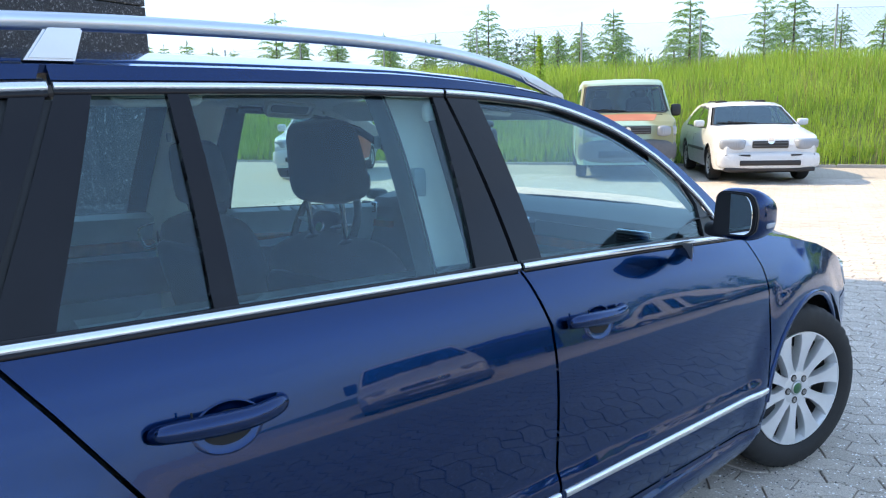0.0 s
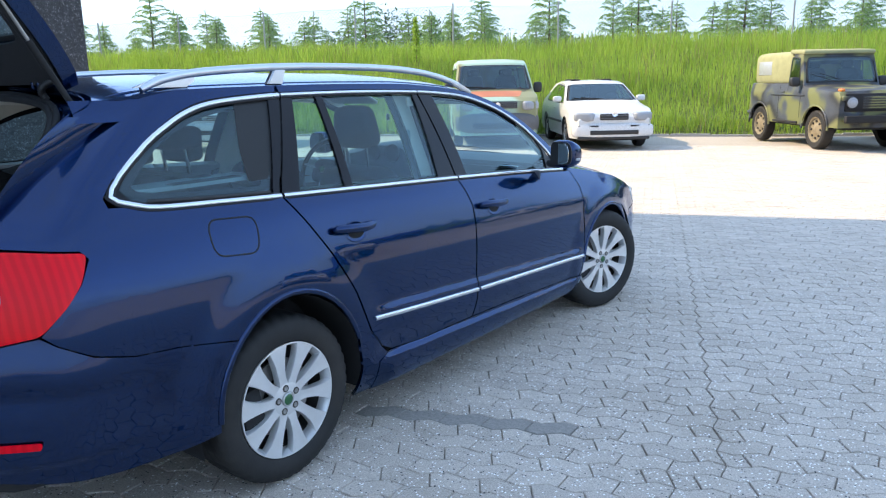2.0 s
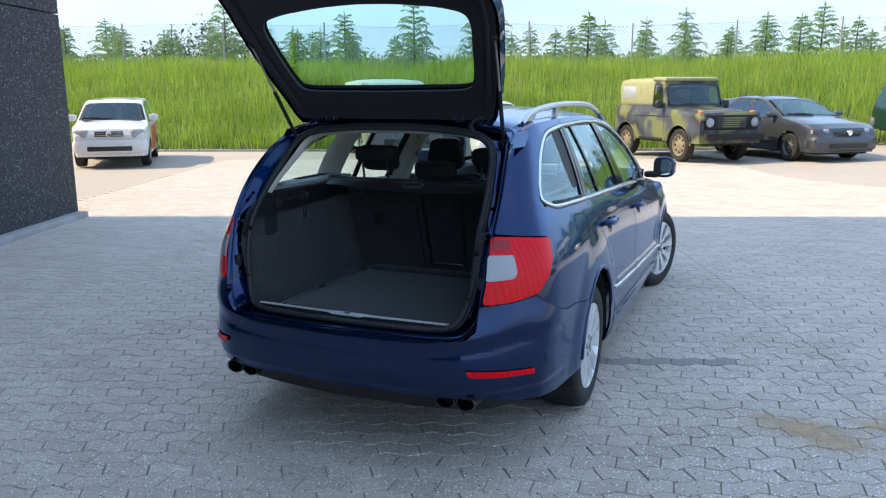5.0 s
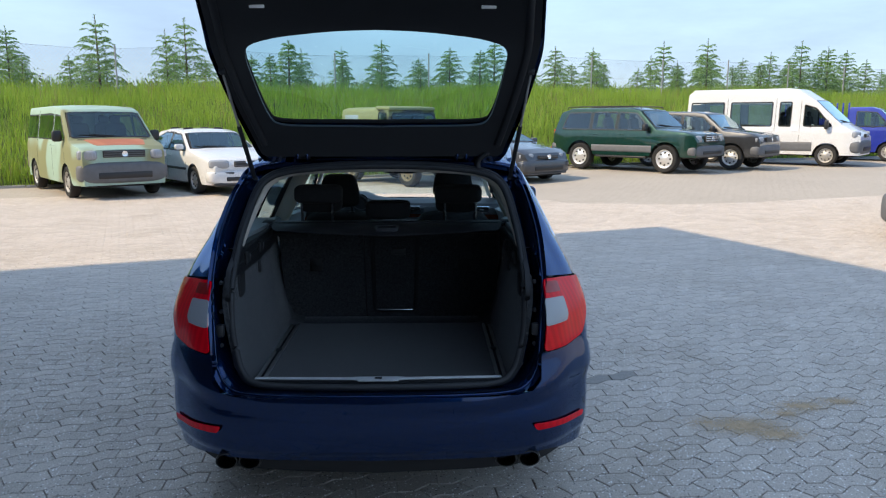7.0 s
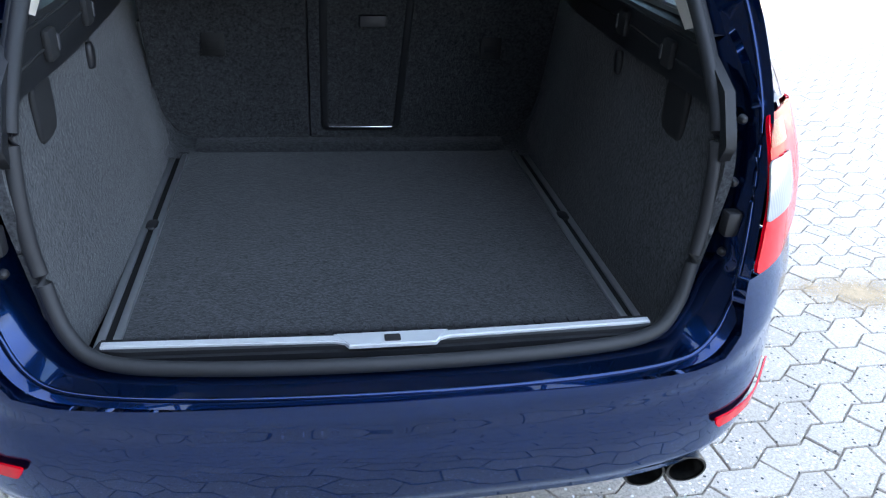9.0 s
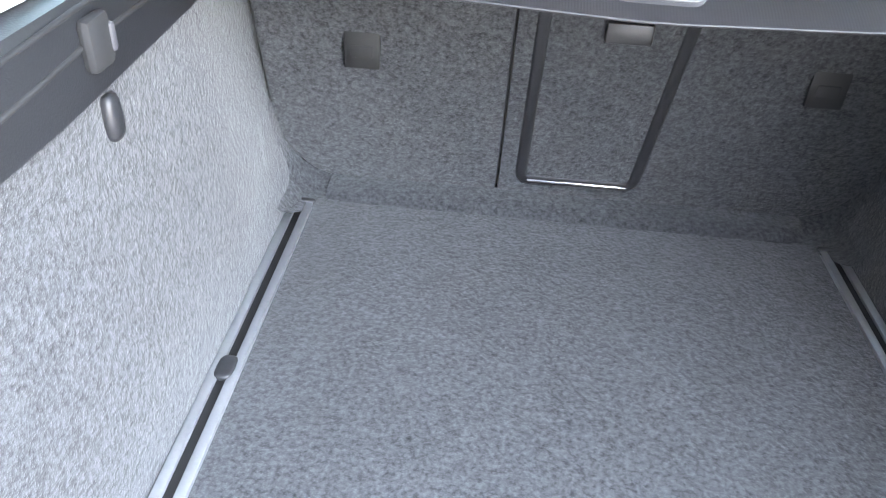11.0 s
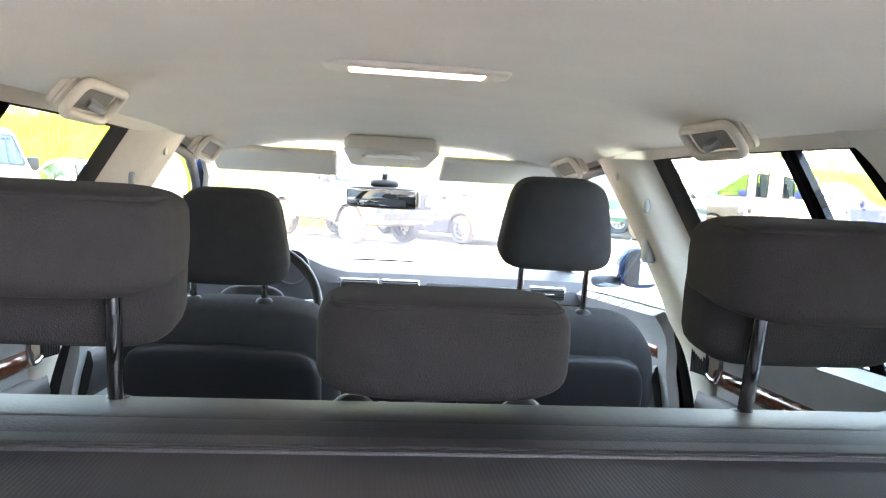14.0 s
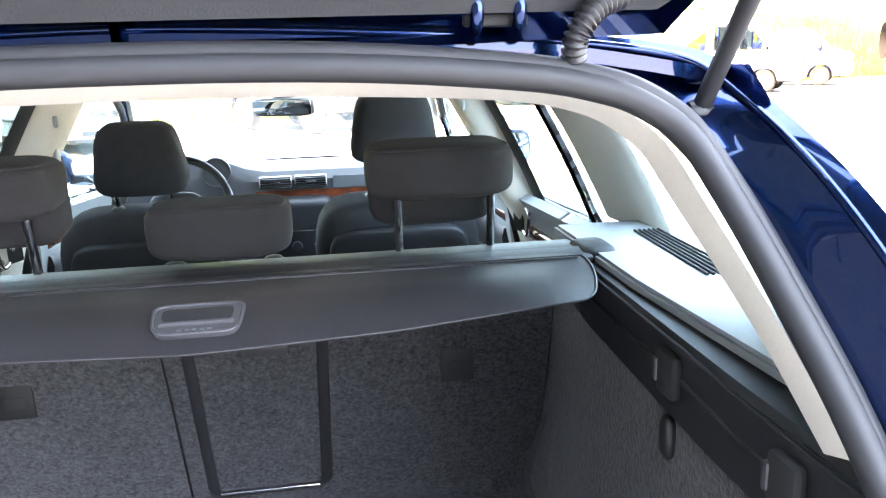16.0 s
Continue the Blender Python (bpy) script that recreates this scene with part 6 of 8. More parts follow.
for s in (1, -1):
    seat_edge = [backrest(s * x, z) + Vector((0, 0.002, 0)) for x, z in ((0.556, 0.80), (0.543, 0.71), (0.522, 0.665), (0.495, 0.640), (0.462, 0.625), (0.43, 0.620))]
    floor_edge = [Vector((s * x, y, z)) for x, y, z in ((0.553, -0.02, 0.80), (0.540, -0.03, 0.70), (0.530, -0.03, 0.645), (0.508, -0.01, 0.618), (0.47, 0.035, 0.610), (0.43, 0.066, 0.607))]
    hollow = [a.lerp(b, 0.5) + Vector((s * 0.010, 0.012, -0.008)) for a, b in zip(seat_edge, floor_edge)]
    strip("boot_corner", [curve_pts(l, 4) for l in (floor_edge, hollow, seat_edge)], M_CARPET, car, "", False, 80)
strip("floor_step", [[Vector((x, 0.060, 0.602)) for x in span(-0.46, 0.46, 0.1)], [Vector((x, 0.075, 0.616)) for x in span(-0.46, 0.46, 0.1)], [Vector((x, 0.112, 0.624)) for x in span(-0.46, 0.46, 0.1)], [Vector((x, 0.137, 0.627)) for x in span(-0.46, 0.46, 0.1)]], M_CARPET, car, "", False, 80)

# roller cover
case = tube("cover_case", [(x, -0.115, 1.138) for x in span(-0.57, 0.57, 0.06)], 0.033, M_TRIM, car, "black load cover in its roller case", 16, False, 0.85)
box("case_ledge", (1.14, 0.075, 0.012), pose(0, -0.066, 1.163, -4, 0, 0), M_TRIM, case, "", 0.004)
box("case_ledge", (1.14, 0.05, 0.010), pose(0, -0.138, 1.168, 8, 0, 0), M_TRIM, case, "", 0.004)
for s in (1, -1):
    cushion("case_end", (0.06, 0.09, 0.060), pose(s * 0.585, -0.11, 1.150), M_TRIM, case, "", 0.4, 0.4, 16)
def flap_skin(x, v):
    return Vector((x, -0.150 - v, 1.175 - 1.7 * max(0.0, v - 0.10) ** 1.9 - 0.012 * smooth(0.44, 0.54, abs(x)) * smooth(0.03, 0.15, v)))


flap = rounded([(-0.548, 0.0), (0.548, 0.0), (0.545, 0.09), (0.520, 0.165), (0.46, 0.190), (0.25, 0.214), (0, 0.226), (-0.25, 0.214), (-0.46, 0.190), (-0.520, 0.165), (-0.545, 0.09)], 0.04)
fl = panel("cover_flap", flap, flap_skin, M_COVER, case, "black ribbed fabric end flap of the cover", (0.08, 0.02), 0.0, 0.0, -1.0)
ribbon("flap_seam", [(-0.535, 0.035), (0, 0.035), (0.535, 0.035)], flap_skin, M_COVER, case, "", 0.005, 0.003, -1.0)
tube("flap_edge", [flap_skin(p.x, p.y) for p in flap if p.y > 0.02], 0.0022, M_COVER, case, "", 8)
hx = 0.003
hl = rounded([(hx - 0.056, 0.142), (hx + 0.057, 0.142), (hx + 0.052, 0.200), (hx - 0.048, 0.200)], 0.018, 5)
plate = panel("cover_grip", [(p.x, p.y) for p in hl], flap_skin, M_GRIP, case, "dark grey plastic pull grip", (0.03, 0.01), 0.006, 0.006, -1.0, 0.008)
tube("grip_rim", [flap_skin(p.x, p.y) + Vector((0, 0, 0.006)) for p in hl], 0.0028, M_GRIP, case, "", 10, True)
slot = rounded([(hx - 0.044, 0.151), (hx + 0.045, 0.151), (hx + 0.043, 0.177), (hx - 0.041, 0.177)], 0.010, 5)
panel("grip_hollow", [(p.x, p.y) for p in slot], flap_skin, M_DARK, case, "", (0.03, 0.01), 0.001, 0.0075, -1.0, 0.008)
ribbon("grip_lip", [(hx - 0.043, 0.181), (hx + 0.046, 0.181)], flap_skin, M_GRIP, case, "", 0.007, 0.004, -1.0, False, 0.02, 0.006)
for i in range(5):
    box("grip_letter_bar", (0.005, 0.005, 0.0012), Matrix.Translation(flap_skin(hx - 0.018 + i * 0.009, 0.193) + Vector((0, -0.002, 0.0064))), M_MARK, case, "", 0)

# ---------------------------------------------------------------- the cabin
def headrest(x, y, z, size, posts, base_z, lean, low=False, taper=0.0):
    """A padded headrest on two chrome posts with their collars."""
    pad = cushion("headrest", size, Matrix.Translation((x, y, z)) @ pose(0, 0, 0, lean, 0, 0), M_FABRIC, car, "charcoal fabric headrest on chrome posts", 0.42, 0.38, 36, 0.012)
    for vert in pad.data.vertices:
        vert.co.x = x + (vert.co.x - x) * (1.0 - taper * (vert.co.z - z) / size[2])
    for d in posts:
        if not low:
            tube("headrest_post", [(x + d, y + 0.012, base_z), (x + d, y - 0.006, z - size[2] * 0.25)], 0.0070, M_POST, pad, "chrome post", 12)
        lathe("post_collar", [(0.024, -0.004), (0.022, 0.008), (0.013, 0.016), (0.007, 0.018)], Matrix.Translation((x + d, y + 0.012, base_z)) @ pose(0, 0, 0, 0, -90, 0), M_BLACK, pad, "", 16)
    ring = [Vector((x + (1 - 0.4 * taper) * size[0] * 0.448 * math.copysign(abs(math.cos(a)) ** 0.38, math.cos(a)), y + size[1] * 0.435 * math.copysign(abs(math.sin(a)) ** 0.38, math.sin(a)), z + size[2] * 0.40)) for a in (2 * math.pi * i / 40 for i in range(40))]
    tube("headrest_seam", ring, 0.0025, M_FABRIC, pad, "", 6, True)
    return pad


for s in (1, -1):
    up_pad = headrest(s * 0.3475, -0.050, 1.303, (0.236, 0.125, 0.088), (s * 0.0085 - 0.076, s * 0.0085 + 0.076), 1.150, 3)
    cushion("headrest_front", (0.212, 0.070, 0.130), Matrix.Translation((s * 0.340, -0.008, 1.272)) @ pose(0, 0, 0, 5, 0, 0), M_FABRIC, up_pad, "", 0.42, 0.38, 28)
headrest(-0.003, -0.030, 1.222, (0.225, 0.095, 0.090), (-0.078, 0.078), 1.150, 4, True)
for s in (1, -1):
    fx = s * 0.357
    hz = 1.225 if s < 0 else 1.285
    headrest(fx, 0.965, hz, (0.238, 0.10, 0.205), (-0.075, 0.075), 1.075, 8, False, 0.30)
    sb = cushion("front_seat_back", (0.50, 0.17, 0.66), Matrix.Translation((fx, 1.045, 0.765)) @ pose(0, 0, 0, 14, 0, 0), M_FABRIC, car, "charcoal fabric front seat back", 0.40, 0.40, 36)
    cushion("seat_back_shell", (0.42, 0.05, 0.50), Matrix.Translation((fx, 0.965, 0.76)) @ pose(0, 0, 0, 14, 0, 0), M_TRIM, sb, "", 0.3, 0.3, 24)
    cushion("front_seat_cushion", (0.52, 0.54, 0.20), pose(fx, 1.36, 0.50, 5, 0, 0), M_FABRIC, car, "charcoal fabric front seat", 0.45, 0.4, 28)
    # belt strap on the centre pillar
    bp = flank_of(s)
    tube("seat_belt", [bp(1.15, 1.40) - Vector((s * 0.055, 0, 0)), bp(1.13, 1.10) - Vector((s * 0.07, 0, 0)), bp(1.12, 0.75) - Vector((s * 0.10, 0, 0))], 0.016, M_FABRIC, car, "grey seat belt", 8, False, 0.2)
    cushion("belt_guide", (0.03, 0.05, 0.05), Matrix.Translation(bp(1.15, 1.40) - Vector((s * 0.055, 0, 0))), M_BEIGE, car, "", 0.6, 0.6, 12)
    # sun visor
    box("sun_visor", (0.37, 0.15, 0.020), Matrix.Translation((s * 0.345, 1.665, 1.406)) @ pose(0, 0, 0, -24, 0, 0), M_LINER, car, "beige sun visor folded up", 0.008, 3)
# headliner, lamp and console
def liner(t, y):
    p = lid(t * 0.94, y)
    return Vector((p.x, p.y, p.z - 0.030 - 0.010 * smooth(0.55, 1.0, abs(t))))
panel("headliner", [(-1, y) for y in span(-0.46, 1.60, 0.12)] + [(t, 1.62 + 0.05 * (1 - t * t)) for t in span(-0.8, 0.8, 0.2)] + [(1, y) for y in span(1.60, -0.46, -0.12)] + [(t, -0.46) for t in span(0.8, -0.8, -0.2)], liner, M_LINER, car, "beige cloth headliner", (0.12, 0.1), 0.02, 0.0, -1.0, 0.06)
def liner_at(x, y):
    """The headliner's place at x, y and a frame that lies on it, z out of it."""
    lo, hi = 0.0, 1.0
    for _ in range(30):
        t = (lo + hi) / 2
        lo, hi = (t, hi) if liner(t, y).x < abs(x) else (lo, t)
    t = math.copysign(lo, x)
    n = normal_of(liner, t, y, -1.0, 0.01)
    e = Vector((0, 1, 0)).cross(n).normalized()
    f = n.cross(e)
    p = liner(t, y)
    return Matrix(((e.x, f.x, n.x, p.x), (e.y, f.y, n.y, p.y), (e.z, f.z, n.z, p.z), (0, 0, 0, 1)))


# grab handles, the rear ones with coat hooks
for s in (1, -1):
    for gy, gx, half in ((1.42, 0.515, 0.095), (0.50, 0.505, 0.085)):
        gp = liner_at(s * gx, gy) @ pose(0, 0, 0, 0, s * 38, 0) @ pose(0, 0, 0.014)
        ring = rounded([(-0.028, -half), (0.028, -half), (0.028, half), (-0.028, half)], 0.02, 5)
        gh = tube("grab_handle", [gp @ Vector((p.x, p.y, 0.016 + 0.006 * math.cos(p.y / half * 1.5))) for p in ring], 0.0078, M_BEIGE, car, "beige grab handle folded to the headliner", 10, True)
        slab("handle_base", rounded([(-0.032, -half - 0.006), (0.032, -half - 0.006), (0.032, half + 0.006), (-0.032, half + 0.006)], 0.02, 5), 0.012, gp @ pose(0, 0, -0.008), M_BEIGE, gh, "", 0.004)
        # flat grey plate painting the shaded inside of the handle
        slab("handle_hollow_shade", rounded([(-0.019, -half + 0.018), (0.019, -half + 0.018), (0.019, half - 0.018), (-0.019, half - 0.018)], 0.012, 4), 0.004, gp @ pose(0, 0, 0.0085), M_HOLLOW, gh, "", 0.001)
        if gy < 1:
            tube("coat_hook", [gp @ Vector(v) for v in curve_pts([(0, -0.01, 0.012), (0, -0.012, 0.034), (0, -0.034, 0.040), (0, -0.046, 0.026)], 5)], 0.0055, M_TRIM_PALE, gh, "", 8)
lampo = cushion("roof_lamp", (0.268, 0.085, 0.018), Matrix.Translation(liner(0, 0.39) + Vector((-0.012, 0, 0))), M_BEIGE, car, "pale roof lamp", 0.4, 0.35, 24)
box("lamp_pane", (0.19, 0.034, 0.008), Matrix.Translation(liner(0, 0.38) + Vector((-0.012, 0, -0.007))), M_GLOW, lampo, "lit lamp pane", 0.003)
cons = slab("overhead_console", rounded([(-0.14, -0.13), (0.14, -0.13), (0.115, 0.12), (-0.115, 0.12)], 0.03), 0.04, Matrix.Translation((0, 1.60, 1.425)) @ pose(0, 0, 0, -10, 0, 0), M_BEIGE, car, "beige overhead console with lamps", 0.01)
box("console_lens", (0.15, 0.03, 0.006), Matrix.Translation((0, 1.50, 1.430)) @ pose(0, 0, 0, -10, 0, 0), M_LENS, cons, "", 0.003)
box("console_lid", (0.17, 0.10, 0.006), Matrix.Translation((0, 1.59, 1.420)) @ pose(0, 0, 0, -10, 0, 0), M_BEIGE, cons, "", 0.003)
mir_in = cushion("rear_view_mirror", (0.254, 0.035, 0.072), Matrix.Translation((-0.008, 1.90, 1.302)) @ pose(0, 0, 0, 5, 0, -15), M_BLACK, car, "black rear-view mirror", 0.30, 0.25, 28)
box("mirror_pane", (0.238, 0.004, 0.058), Matrix.Translation((-0.008, 1.90, 1.302)) @ pose(0, 0, 0, 5, 0, -15) @ pose(0, -0.0175, 0), M_CHROME_M, mir_in, "", 0.002)
tube("mirror_stalk", [(-0.005, 1.915, 1.31), (-0.004, 1.92, 1.355), (-0.004, 1.905, 1.385)], 0.010, M_BLACK, mir_in, "", 10)
cushion("mirror_mount", (0.10, 0.06, 0.030), pose(-0.004, 1.925, 1.350), M_BLACK, mir_in, "", 0.6, 0.6, 16)

# dashboard
dash_profile = [(2.02, 0.55), (2.00, 0.75), (2.035, 0.875), (2.045, 0.925), (2.035, 0.985), (2.065, 1.022), (2.16, 1.040), (2.28, 1.042), (2.38, 1.034), (2.42, 0.55)]
loops = []
for x in span(-0.76, 0.76, 0.08):
    hood_up = 0.060 * math.exp(-((x + 0.40) / 0.19) ** 4)
    bow = 0.05 * (x / 0.76) ** 2
    loops.append([Vector((x, y - bow * (1 if y < 2.2 else 0), z + (hood_up if 2.05 < y < 2.3 else 0))) for y, z in dash_profile])
M_DASH = stuff("dashboard_plastic", (0.050, 0.052, 0.057), 0.55, 0, 0.10, 5, 0.2, 420)
M_BAND = stuff("dark_satin_band", (0.13, 0.135, 0.145), 0.4, 0.2, 0.08)
dash = strip("dashboard", loops, M_DASH, car, "black dashboard with grey and wood bands", False, 40)
def face(x, z):
    return Vector((x * 1.12, 2.035 - 0.05 * (x / 0.70) ** 2, z - 0.062))
panel("grey_band", [(0.15, 1.060), (0.74, 1.050), (0.74, 1.004), (0.15, 1.008)], face, M_BAND, dash, "satin grey dashboard band", (0.1, 0.1), 0.004, 0.006, 1.0)
panel("wood_band", [(-0.145, 1.005), (0.0, 1.004), (0.74, 1.001), (0.74, 0.968), (0.0, 0.970), (-0.145, 0.970)], face, M_WOOD, dash, "polished wood dashboard band", (0.1, 0.1), 0.004, 0.007, 1.0)
panel("wood_band", [(-0.74, 0.985), (-0.56, 0.985), (-0.56, 0.955), (-0.74, 0.955)], face, M_WOOD, dash, "", (0.1, 0.1), 0.004, 0.007, 1.0)
for vx, vw in ((-0.066, 0.125), (0.066, 0.125), (0.545, 0.12), (-0.68, 0.10)):
    vw *= 1.12
    vent = box("air_vent", (vw, 0.014, 0.052), Matrix.Translation(face(vx, 1.042)) @ pose(0, -0.010, 0), M_CHROME, dash, "slatted air vent in a chrome frame", 0.006)
    box("vent_hole", (vw - 0.012, 0.010, 0.042), Matrix.Translation(face(vx, 1.042)) @ pose(0, -0.0155, 0), M_DARK, vent, "", 0.003)
    for i in range(4):
        box("vent_slat", (vw - 0.014, 0.010, 0.0035), Matrix.Translation(face(vx, 1.027 + i * 0.010)) @ pose(0, -0.021, 0, 20, 0, 0), M_BLACK, vent, "", 0)
    box("vent_knob", (0.040, 0.008, 0.004), Matrix.Translation(face(vx, 1.042)) @ pose(0, -0.027, 0), M_CHROME, vent, "", 0.001)
stack = box("centre_console", (0.31, 0.16, 0.46), pose(0, 2.06, 0.690, 8, 0, 0), M_TRIM, dash, "black centre console", 0.03, 3)
radio = box("radio", (0.28, 0.02, 0.115), pose(0.0, 1.985, 0.838, 5, 0, 0), M_BLACK, stack, "black radio in a chrome frame", 0.006)
tube("radio_frame", [Vector((p.x, 1.975 + 0.09 * (p.y - 0.838), p.y)) for p in (Vector(q) for q in rounded([(-0.145, 0.900), (0.145, 0.900), (0.145, 0.775), (-0.145, 0.775)], 0.01))], 0.003, M_CHROME, stack, "", 6, True)
for i in range(8):
    box("radio_button", (0.024, 0.006, 0.008), pose(-0.112 + i * 0.032, 1.976, 0.880), M_SATIN, stack, "", 0.002)
for i in range(3):
    lathe("control_knob", [(0.022, 0.0), (0.020, 0.014), (0.003, 0.016)], pose(-0.095 + i * 0.095, 1.965, 0.71, 0, 0, -90), M_BLACK, stack, "", 18)
for k in range(3):
    box("radio_line", (0.24, 0.004, 0.003), pose(0, 1.974, 0.862 - 0.022 * k), M_SATIN, stack, "", 0)
# steering wheel
WHEEL = Matrix.Translation((-0.375, 1.46, 0.985)) @ pose(0, 0, 0, 66, 0, 0)
rim_pts = [WHEEL @ Vector((0.185 * math.cos(a), 0.185 * math.sin(a), 0)) for a in (2 * math.pi * i / 44 for i in range(44))]
sw = tube("steering_wheel", rim_pts, 0.0145, M_BLACK, car, "black leather steering wheel", 12, True)
cushion("wheel_boss", (0.19, 0.15, 0.05), WHEEL @ pose(0, -0.01, -0.006), M_TRIM, sw, "", 0.5, 0.6, 24)
for a in (8, 172, 270):
    d = Vector((math.cos(radians(a)), math.sin(radians(a)), 0))
    tube("wheel_spoke", [WHEEL @ (d * 0.06), WHEEL @ (d * 0.178)], [0.020, 0.011], M_SATIN, sw, "", 10, False, 0.5)
lathe("wheel_emblem", [(0.026, 0.0), (0.024, 0.006), (0.003, 0.007)], WHEEL @ pose(0, -0.005, 0.018, 0, -90, 0), M_CHROME, sw, "", 20)
lathe("wheel_emblem_disc", [(0.018, 0.0), (0.016, 0.003), (0.003, 0.0035)], WHEEL @ pose(0, -0.005, 0.0255, 0, -90, 0), M_GREEN, sw, "", 20)
for dx in (-0.085, 0.085):
    lathe("dial", [(0.062, 0.0), (0.060, 0.012), (0.056, 0.004), (0.003, 0.003)], Matrix.Translation((-0.40 + dx, 2.03, 1.035)) @ pose(0, 0, 0, 0, 0, -90) @ pose(0, 0, 0, 0, -10, 0), M_BLACK, dash, "dark round dial", 28)
box("gear_tunnel", (0.24, 1.0, 0.22), pose(0, 1.15, 0.47), M_TRIM, car, "", 0.04)
tube("gear_lever", [(0, 1.36, 0.58), (0, 1.34, 0.70)], [0.018, 0.012], M_BLACK, car, "", 10)
cushion("gear_knob", (0.045, 0.05, 0.06), pose(0, 1.335, 0.73), M_BLACK, car, "", 0.8, 0.8, 14)
box("cabin_floor", (1.40, 2.3, 0.03), pose(0, 1.20, 0.33), M_CARPET, car, "", 0.01)
# ---------------------------------------------------------------- parked vehicles
M_WHITE = paint("white_paint", (0.66, 0.67, 0.68), 0.0, 0.4, 0.8, 0.10)
M_TARP = stuff("canvas_top", (0.31, 0.31, 0.16), 0.9, 0, 0.2, 4, 0.3, 200)
M_CAMO = patches("army_camouflage", [(0.15, 0.165, 0.060), (0.050, 0.062, 0.085), (0.022, 0.025, 0.030), (0.165, 0.170, 0.065)], 1.6)
M_VAN = patches("faded_green_camouflage", [(0.30, 0.42, 0.34), (0.35, 0.49, 0.41), (0.33, 0.47, 0.39), (0.24, 0.25, 0.13)], 0.9)
M_ORANGE = patches("rusty_orange_bonnet", [(0.42, 0.42, 0.27), (0.42, 0.14, 0.06), (0.46, 0.17, 0.08), (0.40, 0.13, 0.06)], 1.3)
M_GREY_PAINT = paint("anthracite_paint", (0.055, 0.062, 0.075), 0.4, 0.35)
M_GREEN_PAINT = paint("dark_green_paint", (0.006, 0.040, 0.030), 0.4, 0.35)
M_SILVER_DARK = paint("grey_metallic_paint", (0.055, 0.058, 0.064), 0.6, 0.35)
M_SILVER = paint("silver_grey_paint", (0.46, 0.48, 0.52), 0.3, 0.4)
M_BLUE_VAN = paint("royal_blue_paint", (0.020, 0.035, 0.30), 0.1, 0.4)
M_BUMPER = stuff("grey_bumper_plastic", (0.115, 0.12, 0.13), 0.6, 0, 0.2, 6, 0.1, 200)
M_LAMP = lens("headlamp", (0.30, 0.32, 0.35), 0.08, 1.0, 30.0)
M_CAR_CABIN = stuff("dark_cabin", (0.030, 0.030, 0.032), 0.9, 0, 0.2)
M_GASKET = stuff("window_gasket", (0.016, 0.016, 0.017), 0.55, 0, 0.2)
M_AMBER = lens("amber_lens", (0.75, 0.20, 0.03))
M_HUB = stuff("steel_wheel", (0.46, 0.45, 0.43), 0.5, 0.6, 0.2, 12, dirt=0.3)
M_HUB_SAND = stuff("sand_wheel", (0.23, 0.19, 0.12), 0.7, 0.1, 0.25, 12, dirt=0.4)
M_HUB_DARK = stuff("dark_steel_wheel", (0.10, 0.10, 0.105), 0.5, 0.5, 0.2, 12)
M_PAINT_RED = stuff("red_flank", (0.45, 0.06, 0.03), 0.4, 0, 0.2)


def wheel_simple(parent, x, y, r, w, rim_mat, out):
    """A road wheel: tyre, and a dished rim with slots."""
    m = pose(x, y, r) @ (pose(0, 0, 0, 0, 0, 180) if out < 0 else Matrix.Identity(4))
    hw = w / 2
    ty = lathe("wheel", [(r * 0.64, -hw), (r * 0.90, -hw), (r * 0.98, -hw * 0.8), (r, -hw * 0.4), (r, hw * 0.4), (r * 0.98, hw * 0.8), (r * 0.90, hw), (r * 0.66, hw * 0.92), (r * 0.64, hw * 0.7)],
               m, M_RUBBER, parent, "", 30, lambda i, j, q: q - (0.008 if 1 < i < 6 and j % 2 else 0))
    lathe("rim", [(r * 0.65, hw * 0.90), (r * 0.60, hw * 0.85), (r * 0.55, hw * 0.55), (r * 0.30, hw * 0.62), (r * 0.22, hw * 0.80), (r * 0.01, hw * 0.82)], m, rim_mat, ty, "", 30)
    for i in range(8):
        a = i * math.pi / 4
        bm = bmesh.new()
        bmesh.ops.create_cone(bm, cap_ends=True, segments=8, radius1=r * 0.065, radius2=r * 0.065, depth=0.03,
                              matrix=m @ Matrix.Translation((hw * 0.60, r * 0.43 * math.cos(a), r * 0.43 * math.sin(a))) @ pose(0, 0, 0, 0, 90, 0))
        part("rim_slot", bm, M_DARK, ty)


